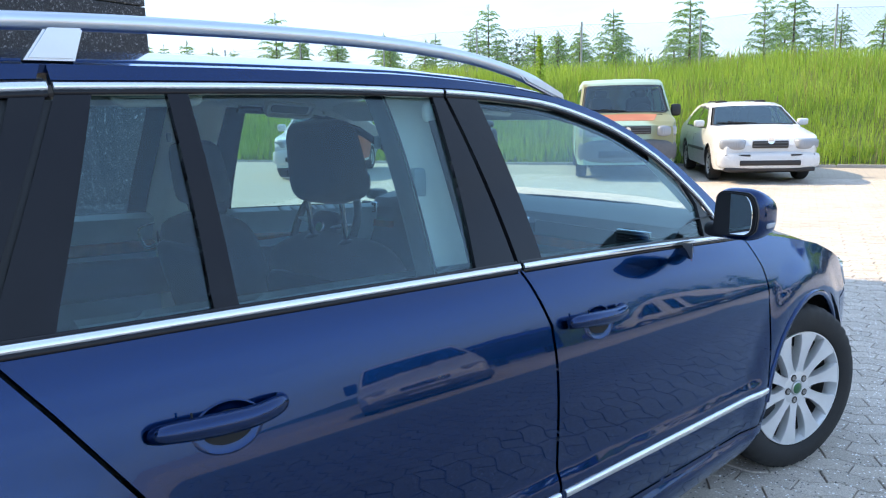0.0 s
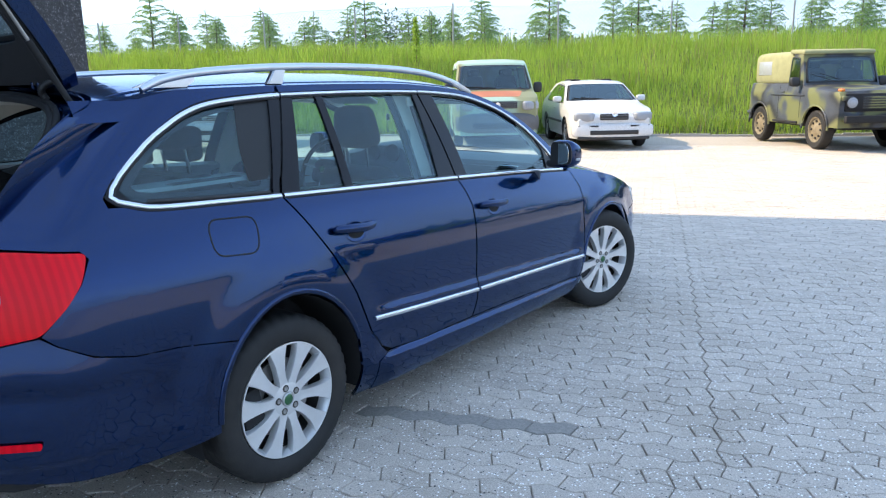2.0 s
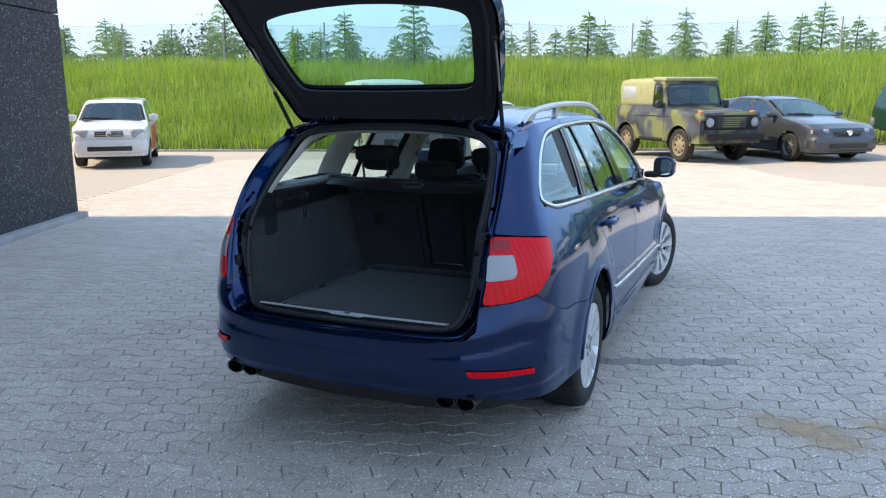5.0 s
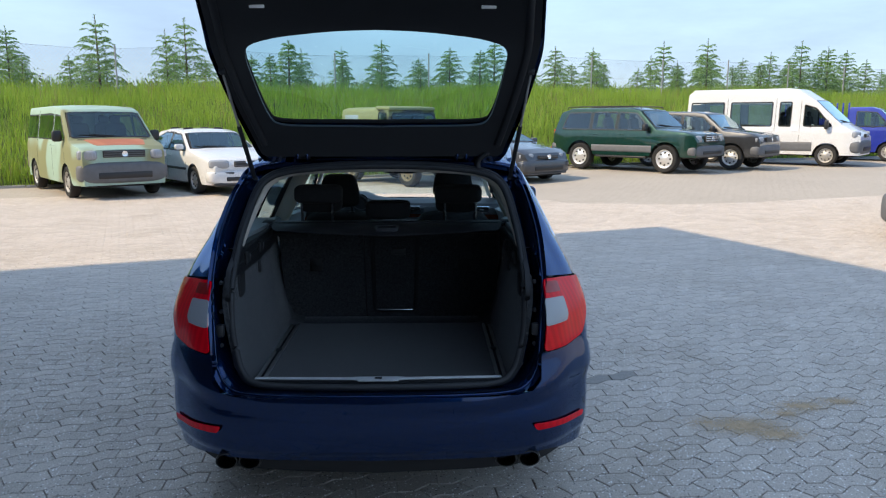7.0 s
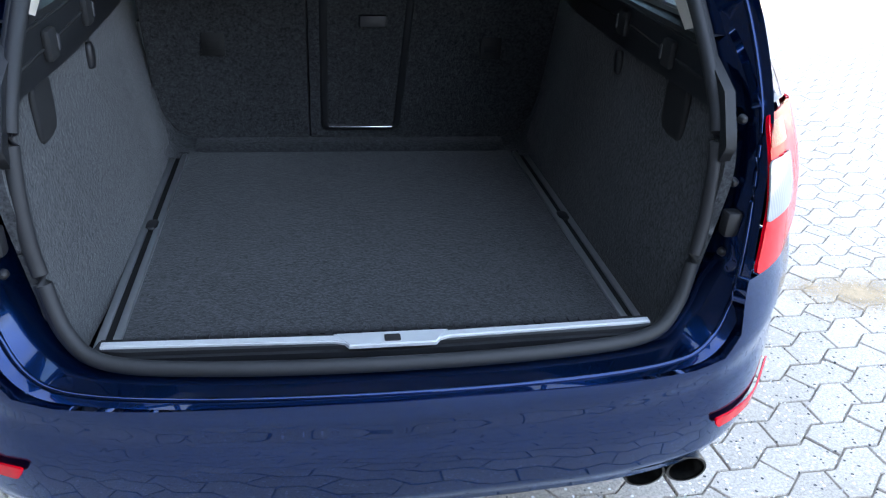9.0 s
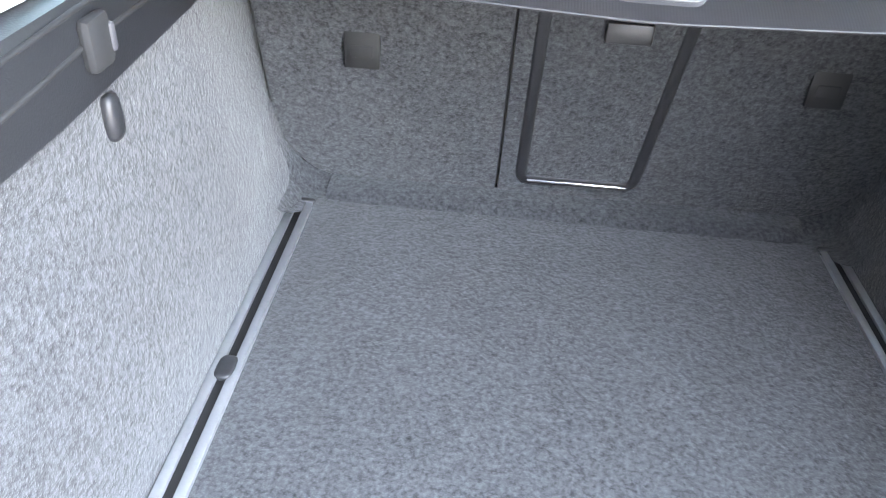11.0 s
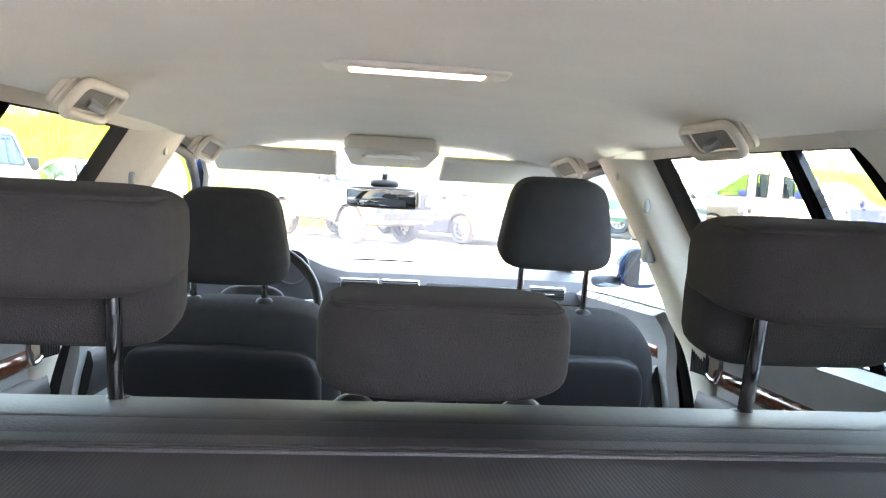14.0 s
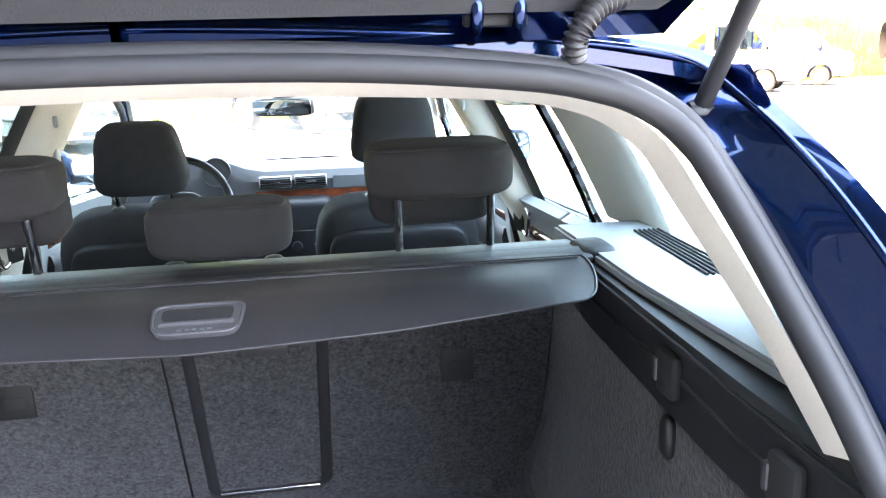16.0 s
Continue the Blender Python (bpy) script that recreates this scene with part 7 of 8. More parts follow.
def vehicle(name, label, at, heading, sp, category="car"):
    """A parked vehicle from its side lines: hull with wheel arches, glass, lamps, bumpers, mirrors and wheels."""
    u0, v0 = to_yard(*at)
    root = thing(name, label, category, "vehicles parked in the yard")
    hw, belt, wr, wb = sp["W"] / 2, sp["belt"], sp["wr"], sp["wb"]
    top, yf, yr = sp["top"], sp["top"][0][0], sp["top"][-1][0]
    sill, tumble = sp.get("sill", 0.28), sp.get("tumble", 0.33)
    ar = wr * 1.17
    nose = sp.get("nose", 0.16)

    def zt(y):
        for (a, p), (b, q) in zip(top, top[1:]):
            if a >= y >= b:
                return p + (q - p) * (a - y) / max(1e-6, a - b)
        return top[0][1] if y > yf else top[-1][1]

    def zs(y):
        z = sill
        for c in (wb / 2, -wb / 2):
            d = ar * ar - (y - c) ** 2
            if d > 0:
                z = max(z, wr + math.sqrt(d))
        return z

    def plan(y):
        f = max(0.0, 1 - (yf - y) / 0.55)
        b = max(0.0, 1 - (y - yr) / 0.45)
        return 1 - nose * f ** 2.2 - 0.09 * b ** 2.2

    def flank(y, z):
        x = hw * plan(y) * lerp_curve([(0.15, 0.93), (0.35, 0.985), (0.60, 1.0), (belt * 0.88, 0.99), (belt, 0.955)], min(z, belt))
        if z > belt:
            x -= (z - belt) * tumble
        return Vector((x, y, z))

    def topside(x, y):
        z = zt(y)
        return Vector((x, y, z + 0.022 * (1 - (x / hw) ** 2)))

    ys = sorted({round(y, 4) for y in span(yf, yr, -0.05) + [p[0] for p in top] + [s * wb / 2 + ar * c for s in (1, -1) for c in (-1, -0.97, -0.8, -0.5, 0, 0.5, 0.8, 0.97, 1)]}, reverse=True)
    if yf < yr:
        ys.reverse()
    verts, faces = [], []
    cols = 19
    for y in ys:
        z0, z1 = zs(y), zt(y)
        half = []
        for i in range(15):
            half.append(flank(y, z0 + (z1 - 0.05 - z0) * i / 14))
        e = flank(y, z1 - 0.05)
        half += [Vector((e.x - 0.012, y, z1 - 0.018)), Vector((e.x - 0.05, y, z1)), topside(e.x * 0.5, y), topside(0, y)]
        row = half + [Vector((-p.x, p.y, p.z)) for p in reversed(half[:-1])]
        verts += row
    n = 2 * cols - 1
    y0, y1 = sp["screen"]

    def open_at(c):
        """True where the hull has a window opening."""
        if y1 < c.y < y0 and c.z > zt(c.y) - 0.03 and abs(c.x) < flank(c.y, zt(c.y)).x - 0.10:
            return True
        if abs(c.x) < flank(c.y, min(c.z, zt(c.y) - 0.05)).x - 0.05:
            return False
        for w in sp["windows"]:
            inside = False
            for (ya, za), (yb, zb) in zip(w, w[1:] + w[:1]):
                if (za > c.z) != (zb > c.z) and c.y < ya + (c.z - za) * (yb - ya) / (zb - za):
                    inside = not inside
            if inside:
                return True
        return False
    for i in range(len(ys) - 1):
        for j in range(n - 1):
            c = (verts[i * n + j] + verts[i * n + j + 1] + verts[(i + 1) * n + j + 1] + verts[(i + 1) * n + j]) / 4
            if c.z > belt * 0.98 and open_at(c):
                continue
            faces.append([i * n + j, i * n + j + 1, (i + 1) * n + j + 1, (i + 1) * n + j])
    faces += [list(range(n)), list(range((len(ys) - 1) * n, len(ys) * n))]
    bm = bmesh.new()
    me = bpy.data.meshes.new("t")
    me.from_pydata([tuple(v) for v in verts], [], faces)
    bm.from_mesh(me)
    bpy.data.meshes.remove(me)
    part("body", bm, sp["paint"], root, "", True, 28)
    box("underbody", (hw * 1.5, (yf - yr) * 0.94, 0.34), pose(0, (yf + yr) / 2, sill + 0.12), M_DARK, root, "", 0.02)
    # seats and a dark lining behind the glass
    box("dashboard", (hw * 1.6, 0.40, 0.25), pose(0, y0 - 0.10, belt - 0.08), M_CAR_CABIN, root, "", 0.06)
    back = sp["windows"][-1][-1][0]
    for s in (1, -1):
        for sy in ((y1 - 0.45, y1 - 1.30) if back < y1 - 1.2 else (y1 - 0.25,)):
            cushion("seat", (0.46, 0.16, 0.75), pose(s * hw * 0.42, sy, belt + 0.02, 8, 0, 0), M_CAR_CABIN, root, "", 0.4, 0.4, 16)
            cushion("head_restraint", (0.25, 0.10, 0.16), pose(s * hw * 0.42, sy - 0.06, belt + 0.46), M_CAR_CABIN, root, "", 0.5, 0.5, 12)
    lathe("steering_wheel", [(0.175, 0.0), (0.19, 0.012), (0.19, -0.012), (0.175, 0.0)], pose(-hw * 0.42, y1 - 0.02, belt + 0.08) @ pose(0, 0, 0, 0, 0, 90) @ pose(0, 0, 0, 0, 25, 0), M_CAR_CABIN, root, "", 20)
    for s in (1, -1):
        fl = (lambda y, z, s=s: Vector((s * flank(y, z).x, y, z)))
        for w in sp["windows"]:
            ribbon("window_gasket", rounded(w, 0.04), fl, sp.get("gasket", M_GASKET), root, "", 0.055, 0.004, s, True, 0.08)
            panel("side_window", rounded(w, 0.04), fl, sp.get("glass", M_GLASS_DARK), root, "", (0.3, 0.2), 0.003, 0.004, s, 0.1)
        for line in sp.get("seams", ()):
            ribbon("door_seam", line, fl, M_DARK, root, "", 0.012, 0.003, s, False, 0.2)
        for hy in sp.get("handles", ()):
            q = fl(hy, belt - 0.10)
            box("door_handle", (0.03, 0.17, 0.03), Matrix.Translation(q), sp.get("trim", sp["paint"]), root, "", 0.01)
        if sp.get("moulding"):
            ribbon("side_moulding", [(-wb / 2 + ar + 0.03, sp["moulding"]), (wb / 2 - ar - 0.03, sp["moulding"])], fl, sp.get("mould_mat", M_BLACK), root, "", sp.get("mould_w", 0.06), 0.012, s, False, 0.3)
        wy0 = sp["mirror"]
        q = fl(wy0, belt + 0.06)
        mo = cushion("wing_mirror", (0.20, 0.12, sp.get("mirror_h", 0.16)), Matrix.Translation(q + Vector((s * 0.13, -0.02, 0.05))), sp.get("mirror_mat", M_BLACK), root, "", 0.5, 0.5, 16)
        for c in (1, -1):
            wheel_simple(root, s * (hw - 0.115), c * wb / 2, wr, sp.get("tyre", 0.205), sp.get("rim", M_HUB), s)
        hx, hz, hsx, hsz = sp["lamp"]
        hl = cushion("headlight", (hsx, 0.30, hsz), Matrix.Translation((s * hx, yf - 0.15 - sp.get("lamp_back", 0.0), hz)) @ pose(0, 0, 0, 0, 0, -s * 24), M_LAMP, root, "clear headlight", 0.45, 0.5, 18)
        if sp.get("indicator"):
            cushion("indicator", (0.10, 0.14, 0.07), Matrix.Translation((s * sp["indicator"][0], sp["indicator"][1], sp["indicator"][2])), M_AMBER, root, "amber indicator", 0.5, 0.5, 12)
        box("rear_lamp", (0.10, 0.06, 0.30), Matrix.Translation((s * hw * 0.80, yr + 0.01, belt - 0.12)), M_RED_LENS, root, "red rear lamp", 0.02)
    edge = rounded([(flank(y0, zt(y0)).x - 0.09, y0), (flank(y1, zt(y1)).x - 0.09, y1), (-flank(y1, zt(y1)).x + 0.09, y1), (-flank(y0, zt(y0)).x + 0.09, y0)], 0.06)
    ribbon("screen_gasket", edge, topside, M_GASKET, root, "", 0.06, 0.004, 1.0, True, 0.08)
    for s in (1, -1):
        tube("wiper", [topside(s * 0.1 + 0.05, y0 + 0.01) + Vector((0, 0, 0.02)), topside(s * 0.1 + 0.55, y0 - 0.05) + Vector((0, 0, 0.02))], 0.009, M_BLACK, root, "", 6)
    panel("windscreen", rounded([(flank(y0, zt(y0)).x - 0.09, y0), (flank(y1, zt(y1)).x - 0.09, y1), (-flank(y1, zt(y1)).x + 0.09, y1), (-flank(y0, zt(y0)).x + 0.09, y0)], 0.06), topside, sp.get("glass", M_GLASS_DARK), root, "", (0.3, 0.2), 0.003, 0.005, 1.0, 0.1)
    bz, bh = sp["bumper"]
    fx = hw * (1 - nose)
    bmat = sp.get("bumper_mat", sp["paint"])
    cushion("front_bumper", (hw * 1.95, 0.48, bh), pose(0, yf - 0.175, bz), bmat, root, "", 0.42, 0.52, 32)
    cushion("rear_bumper", (hw * 1.94, 0.36, bh), pose(0, yr + 0.10, bz + 0.02), bmat, root, "", 0.35, 0.35, 24)
    gz, gw, gh = sp["grille"]
    grille = box("grille", (gw, 0.06, gh), pose(0, yf + 0.005, gz), M_BLACK, root, "black slatted grille", 0.02)
    for i in range(sp.get("slats", 3)):
        box("grille_slat", (gw * 0.96, 0.03, gh * 0.10), pose(0, yf + 0.035, gz - gh / 2 + gh * (i + 0.7) / (sp.get("slats", 3) + 0.4)), sp.get("slat_mat", M_BUMPER), grille, "", 0.004)
    if sp.get("badge", True):
        lathe("badge", [(0.062, 0.0), (0.058, 0.014), (0.045, 0.010), (0.005, 0.012)], pose(0, yf + 0.045, sp.get("badge_z", gz)) @ pose(0, 0, 0, 0, 0, 90), M_CHROME, root, "round chrome badge", 20)
    box("intake", (hw * 1.15, 0.05, bh * 0.30), pose(0, yf + 0.050, bz - bh * 0.12), M_BLACK, root, "", 0.02)
    for extra in sp.get("extras", ()):
        extra(root, flank, zt, yf, yr, hw)
    root.matrix_world = Matrix.Translation((at[0], at[1], rise(u0, v0))) @ Matrix.Rotation(heading - math.pi / 2, 4, "Z")
    return root


def middle(front_left, heading, wb, w):
    """Ground point under the middle of a car from the outer foot of the front wheel that stands nearer the yard's west."""
    d = Vector((math.cos(heading), math.sin(heading)))
    s = Vector((-d.y, d.x))
    p = Vector(front_left) - d * wb / 2 + s * (w / 2 - 0.1)
    return (p.x, p.y)


H = radians(-52)

# panel van with a rusty bonnet
def van_extra(root, flank, zt, yf, yr, hw):
    panel("bonnet", rounded([(0.50, 2.28), (0.62, 1.72), (-0.62, 1.72), (-0.50, 2.28)], 0.08), lambda x, y: Vector((x, y, zt(y) + 0.022 * (1 - (x / hw) ** 2))), M_ORANGE, root, "bonnet with a faded rusty orange patch", (0.3, 0.2), 0.004, 0.004, 1.0, 0.1)


vehicle("panel_van", "faded green camouflage van with rusty orange bonnet", middle((-7.41, 12.58), H, 3.0, 1.9), H,
        dict(W=1.90, wb=3.0, wr=0.34, belt=1.20, sill=0.30, paint=M_VAN, tumble=0.16, nose=0.12,
             top=[(2.44, 1.02), (2.30, 1.10), (1.72, 1.22), (0.98, 1.86), (0.70, 1.93), (0.0, 1.96), (-2.30, 1.93), (-2.42, 1.80), (-2.45, 1.0)],
             screen=(1.66, 1.06), windows=[[(1.42, 1.24), (1.20, 1.45), (0.92, 1.72), (0.45, 1.75), (0.45, 1.24)], [(0.33, 1.24), (0.33, 1.75), (-1.0, 1.75), (-1.0, 1.24)], [(-1.12, 1.24), (-1.12, 1.75), (-2.2, 1.74), (-2.25, 1.24)]],
             seams=[[(1.45, 0.45), (1.45, 1.22)], [(0.39, 0.4), (0.39, 1.85)], [(-1.06, 0.6), (-1.06, 1.85)]], handles=[0.55, 0.2], mirror=1.35, mirror_h=0.24, lamp=(0.70, 0.93, 0.40, 0.21), lamp_back=-0.03,
             bumper=(0.56, 0.46), bumper_mat=M_BUMPER, grille=(0.95, 0.86, 0.15), extras=[van_extra]), "van")

def saloon_extra(root, flank, zt, yf, yr, hw):
    for s in (1, -1):
        box("bumper_strip", (0.42, 0.05, 0.035), pose(s * 0.54, yf + 0.020, 0.505, 0, 0, -s * 10), M_BLACK, root, "black bumper strip", 0.01)
        box("fog_lamp", (0.17, 0.05, 0.07), pose(s * 0.56, yf + 0.015, 0.37, 0, 0, -s * 12), M_LAMP, root, "", 0.02)
    box("front_lip", (1.50, 0.20, 0.07), pose(0, yf - 0.06, 0.255), M_BLACK, root, "", 0.02)


vehicle("white_saloon", "white five-door saloon with black grille", middle((-4.97, 13.40), H, 2.58, 1.77), H,
        dict(W=1.77, wb=2.58, wr=0.315, belt=0.93, sill=0.24, paint=M_WHITE, tumble=0.42, nose=0.17,
             top=[(2.20, 0.66), (2.12, 0.76), (1.95, 0.82), (1.00, 0.97), (0.25, 1.36), (-0.05, 1.41), (-0.7, 1.43), (-1.2, 1.38), (-1.85, 1.05), (-2.30, 0.98), (-2.36, 0.75)],
             screen=(0.94, 0.32), windows=[[(0.80, 0.97), (0.22, 1.29), (-0.25, 1.33), (-0.25, 0.97)], [(-0.33, 0.97), (-0.33, 1.33), (-0.80, 1.34), (-1.25, 1.22), (-1.45, 0.99)]],
             seams=[[(0.85, 0.42), (0.90, 0.95)], [(-0.29, 0.3), (-0.29, 1.38)], [(-1.15, 0.75), (-1.42, 1.0)]], handles=[-0.12, -1.05], mirror=0.72, mirror_mat=M_WHITE, mirror_h=0.13, moulding=0.55, lamp=(0.60, 0.695, 0.44, 0.19), lamp_back=-0.03,
             bumper=(0.41, 0.32), grille=(0.69, 0.60, 0.13), badge_z=0.755, slats=2, extras=[saloon_extra]))


def jeep_extra(root, flank, zt, yf, yr, hw):
    tarp = cushion("canvas_top", (1.52, 1.86, 0.75), pose(0, -0.92, 1.60), M_TARP, root, "olive canvas top with small windows", 0.30, 0.22, 32)
    for s in (1, -1):
        box("canvas_window", (0.02, 0.62, 0.30), pose(s * 0.755, -1.25, 1.62), M_SILVER, tarp, "cloudy plastic window", 0.03)
        lathe("round_headlight", [(0.105, 0.0), (0.10, 0.03), (0.06, 0.045), (0.005, 0.05)], pose(s * 0.60, yf + 0.03, 0.94, 0, 0, 90), M_LAMP, root, "round clear headlight", 24)
        box("wing", (0.22, 0.95, 0.10), pose(s * 0.68, 1.55, 1.02), M_CAMO, root, "", 0.03)
    for i in range(9):
        box("canvas_toggle", (0.02, 0.02, 0.05), pose(-0.70 + i * 0.175, 0.02, 1.93), M_DARK, root)
    box("steel_bumper", (1.56, 0.10, 0.14), pose(0, yf + 0.16, 0.63), M_DARK, root, "dark steel bumper", 0.02)
    box("windscreen_frame", (1.50, 0.06, 0.05), pose(0, 0.40, 1.90), M_CAMO, root, "", 0.015)
    box("canvas_roof", (1.54, 0.60, 0.10), pose(0, 0.14, 1.935, -3, 0, 0), M_TARP, tarp, "", 0.045, 3)
    box("grille_surround", (1.44, 0.05, 0.34), pose(0, yf + 0.004, 0.94), M_DARK, root, "black panel round grille and lamps", 0.02)
    for s in (1, -1):
        lathe("lamp_ring", [(0.118, 0.0), (0.116, 0.035), (0.106, 0.036), (0.104, 0.01)], pose(s * 0.60, yf + 0.02, 0.94, 0, 0, 90), M_BLACK, root, "", 24)
        box("step", (0.16, 1.05, 0.05), pose(s * 0.80, 0.0, 0.50), M_DARK, root, "", 0.015)
        for c in (1.20, -1.20):
            tube("arch_lip", [Vector((s * 0.855, c + 0.49 * math.cos(a), 0.40 + 0.47 * math.sin(a))) for a in (math.pi * i / 14 for i in range(15))], 0.022, M_CAMO, root, "", 8)


vehicle("army_off_roader", "army off-roader in camouflage with olive canvas top", middle((-0.23, 15.05), radians(-50), 2.40, 1.70), radians(-50),
        dict(W=1.70, wb=2.40, wr=0.39, belt=1.22, sill=0.46, paint=M_CAMO, tumble=0.08, nose=0.03, tyre=0.22,
             top=[(1.98, 1.06), (1.92, 1.14), (0.66, 1.24), (0.60, 1.26), (0.38, 1.90), (0.05, 1.93), (-0.05, 1.30), (-1.86, 1.30), (-1.90, 0.9)],
             screen=(0.58, 0.42), windows=[[(0.42, 1.28), (0.30, 1.80), (-0.02, 1.82), (-0.02, 1.28)]], seams=[[(0.56, 0.6), (0.56, 1.24)], [(-0.36, 0.55), (-0.36, 1.25)]], handles=[-0.2], mirror=0.48, mirror_h=0.2,
             lamp=(0.60, 0.94, 0.02, 0.02), lamp_back=0.2, bumper=(0.62, 0.10), grille=(0.94, 0.78, 0.26), slats=5, slat_mat=M_CAMO, rim=M_HUB_SAND, badge=False, extras=[jeep_extra], indicator=(0.70, 1.80, 1.17), moulding=1.05, mould_w=0.03), "off-roader")

vehicle("grey_hatchback", "dark grey five-door hatchback", middle((2.16, 15.75), radians(-52), 2.63, 1.80), radians(-52),
        dict(W=1.80, wb=2.63, wr=0.315, belt=0.93, sill=0.22, paint=M_GREY_PAINT, tumble=0.45, nose=0.18, rim=M_HUB_DARK,
             top=[(2.15, 0.60), (2.08, 0.74), (1.85, 0.84), (1.00, 0.98), (0.15, 1.38), (-0.2, 1.44), (-0.9, 1.45), (-1.7, 1.36), (-2.0, 1.05), (-2.1, 0.85)],
             screen=(0.94, 0.22), windows=[[(0.80, 0.98), (0.18, 1.30), (-0.30, 1.36), (-0.30, 0.98)], [(-0.38, 0.98), (-0.38, 1.36), (-1.0, 1.36), (-1.40, 1.15), (-1.40, 1.0)]],
             seams=[[(0.85, 0.38), (0.90, 0.95)], [(-0.34, 0.3), (-0.34, 1.4)]], handles=[-0.15, -1.1], mirror=0.74, mirror_mat=M_GREY_PAINT, mirror_h=0.13, lamp=(0.62, 0.68, 0.42, 0.15), lamp_back=0.06,
             bumper=(0.42, 0.38), grille=(0.66, 0.70, 0.09), slats=1))


def cruiser_extra(root, flank, zt, yf, yr, hw):
    for s in (1, -1):
        tube("roof_rail", curve_pts([(s * 0.62, 0.45, 1.80), (s * 0.62, 0.2, 1.87), (s * 0.62, -1.9, 1.87), (s * 0.62, -2.15, 1.80)], 6), 0.018, M_BLACK, root)
        ribbon("grey_flank_band", [(-1.0, 0.66), (1.0, 0.66)], lambda y, z: Vector((s * flank(y, z).x, y, z)), M_BUMPER, root, "", 0.20, 0.016, s, False, 0.4)
        box("running_board", (0.14, 1.7, 0.06), pose(s * 0.92, 0, 0.42), M_BLACK, root, "", 0.02)


vehicle("green_off_roader", "dark green off-roader with grey lower flanks", middle((6.95, 17.5), radians(-46), 2.85, 1.94), radians(-46),
        dict(W=1.94, wb=2.85, wr=0.40, belt=1.16, sill=0.46, paint=M_GREEN_PAINT, tumble=0.26, nose=0.10, tyre=0.26,
             top=[(2.32, 0.92), (2.24, 1.08), (2.0, 1.14), (1.10, 1.22), (0.48, 1.76), (0.2, 1.82), (-1.9, 1.82), (-2.25, 1.70), (-2.45, 1.15), (-2.48, 0.9)],
             screen=(1.04, 0.54), windows=[[(0.92, 1.20), (0.42, 1.66), (-0.15, 1.70), (-0.15, 1.20)], [(-0.23, 1.20), (-0.23, 1.70), (-1.05, 1.70), (-1.05, 1.20)], [(-1.13, 1.20), (-1.13, 1.70), (-1.95, 1.68), (-2.12, 1.22)]],
             seams=[[(0.98, 0.6), (0.98, 1.18)], [(-0.19, 0.5), (-0.19, 1.74)], [(-1.09, 0.7), (-1.09, 1.74)]], handles=[0.0, -0.9], mirror=0.85, mirror_h=0.2, lamp=(0.70, 0.96, 0.36, 0.20), bumper=(0.62, 0.34), bumper_mat=M_BUMPER, grille=(0.97, 0.80, 0.20),
             slats=3, slat_mat=M_CHROME, extras=[cruiser_extra], rim=M_ALLOY), "off-roader")

vehicle("grey_off_roader", "dark grey metallic off-roader with roof rails", middle((9.35, 18.85), radians(-44), 2.66, 1.91), radians(-44),
        dict(W=1.91, wb=2.66, wr=0.37, belt=1.10, sill=0.40, paint=M_SILVER_DARK, tumble=0.28, nose=0.12, tyre=0.24,
             top=[(2.15, 0.84), (2.08, 1.02), (1.9, 1.08), (1.05, 1.16), (0.40, 1.66), (0.1, 1.71), (-1.7, 1.74), (-2.1, 1.65), (-2.30, 1.10), (-2.33, 0.85)],
             screen=(1.0, 0.46), windows=[[(0.86, 1.14), (0.36, 1.56), (-0.25, 1.62), (-0.25, 1.14)], [(-0.33, 1.14), (-0.33, 1.62), (-1.1, 1.63), (-1.1, 1.14)]],
             seams=[[(0.92, 0.5), (0.95, 1.12)], [(-0.29, 0.45), (-0.29, 1.66)]], handles=[-0.1, -0.95], mirror=0.80, mirror_h=0.18, lamp=(0.70, 0.90, 0.34, 0.18), bumper=(0.58, 0.36), bumper_mat=M_BUMPER, grille=(0.90, 0.76, 0.15), slats=3, rim=M_ALLOY), "off-roader")

vehicle("white_minibus", "white high-roof minibus with silver-grey nose", middle((13.1, 20.5), radians(-40), 3.70, 2.02), radians(-40),
        dict(W=2.02, wb=3.70, wr=0.345, belt=1.22, sill=0.36, paint=M_WHITE, tumble=0.10, nose=0.16, mould_mat=M_BUMPER,
             top=[(2.80, 0.95), (2.66, 1.10), (2.25, 1.32), (1.42, 2.10), (0.85, 2.46), (0.5, 2.50), (-2.6, 2.50), (-2.80, 2.35), (-2.84, 1.0)],
             screen=(2.18, 1.45), windows=[[(1.95, 1.28), (1.45, 1.85), (1.12, 1.95), (1.12, 1.28)], [(0.70, 1.28), (0.70, 2.05), (0.35, 2.05), (0.35, 1.28)], [(0.10, 1.28), (0.10, 2.05), (-1.25, 2.05), (-1.25, 1.28)], [(-1.5, 1.28), (-1.5, 2.05), (-2.65, 2.05), (-2.65, 1.28)]],
             seams=[[(1.0, 0.5), (1.0, 2.1)], [(0.22, 0.5), (0.22, 2.2)], [(-1.38, 0.5), (-1.38, 2.2)]], handles=[0.85, 0.1], mirror=1.85, mirror_h=0.30, moulding=0.62, mould_w=0.30, lamp=(0.78, 1.02, 0.36, 0.20), lamp_back=0.05, bumper=(0.62, 0.46), bumper_mat=M_BUMPER,
             grille=(0.98, 0.60, 0.12), slats=2), "minibus")


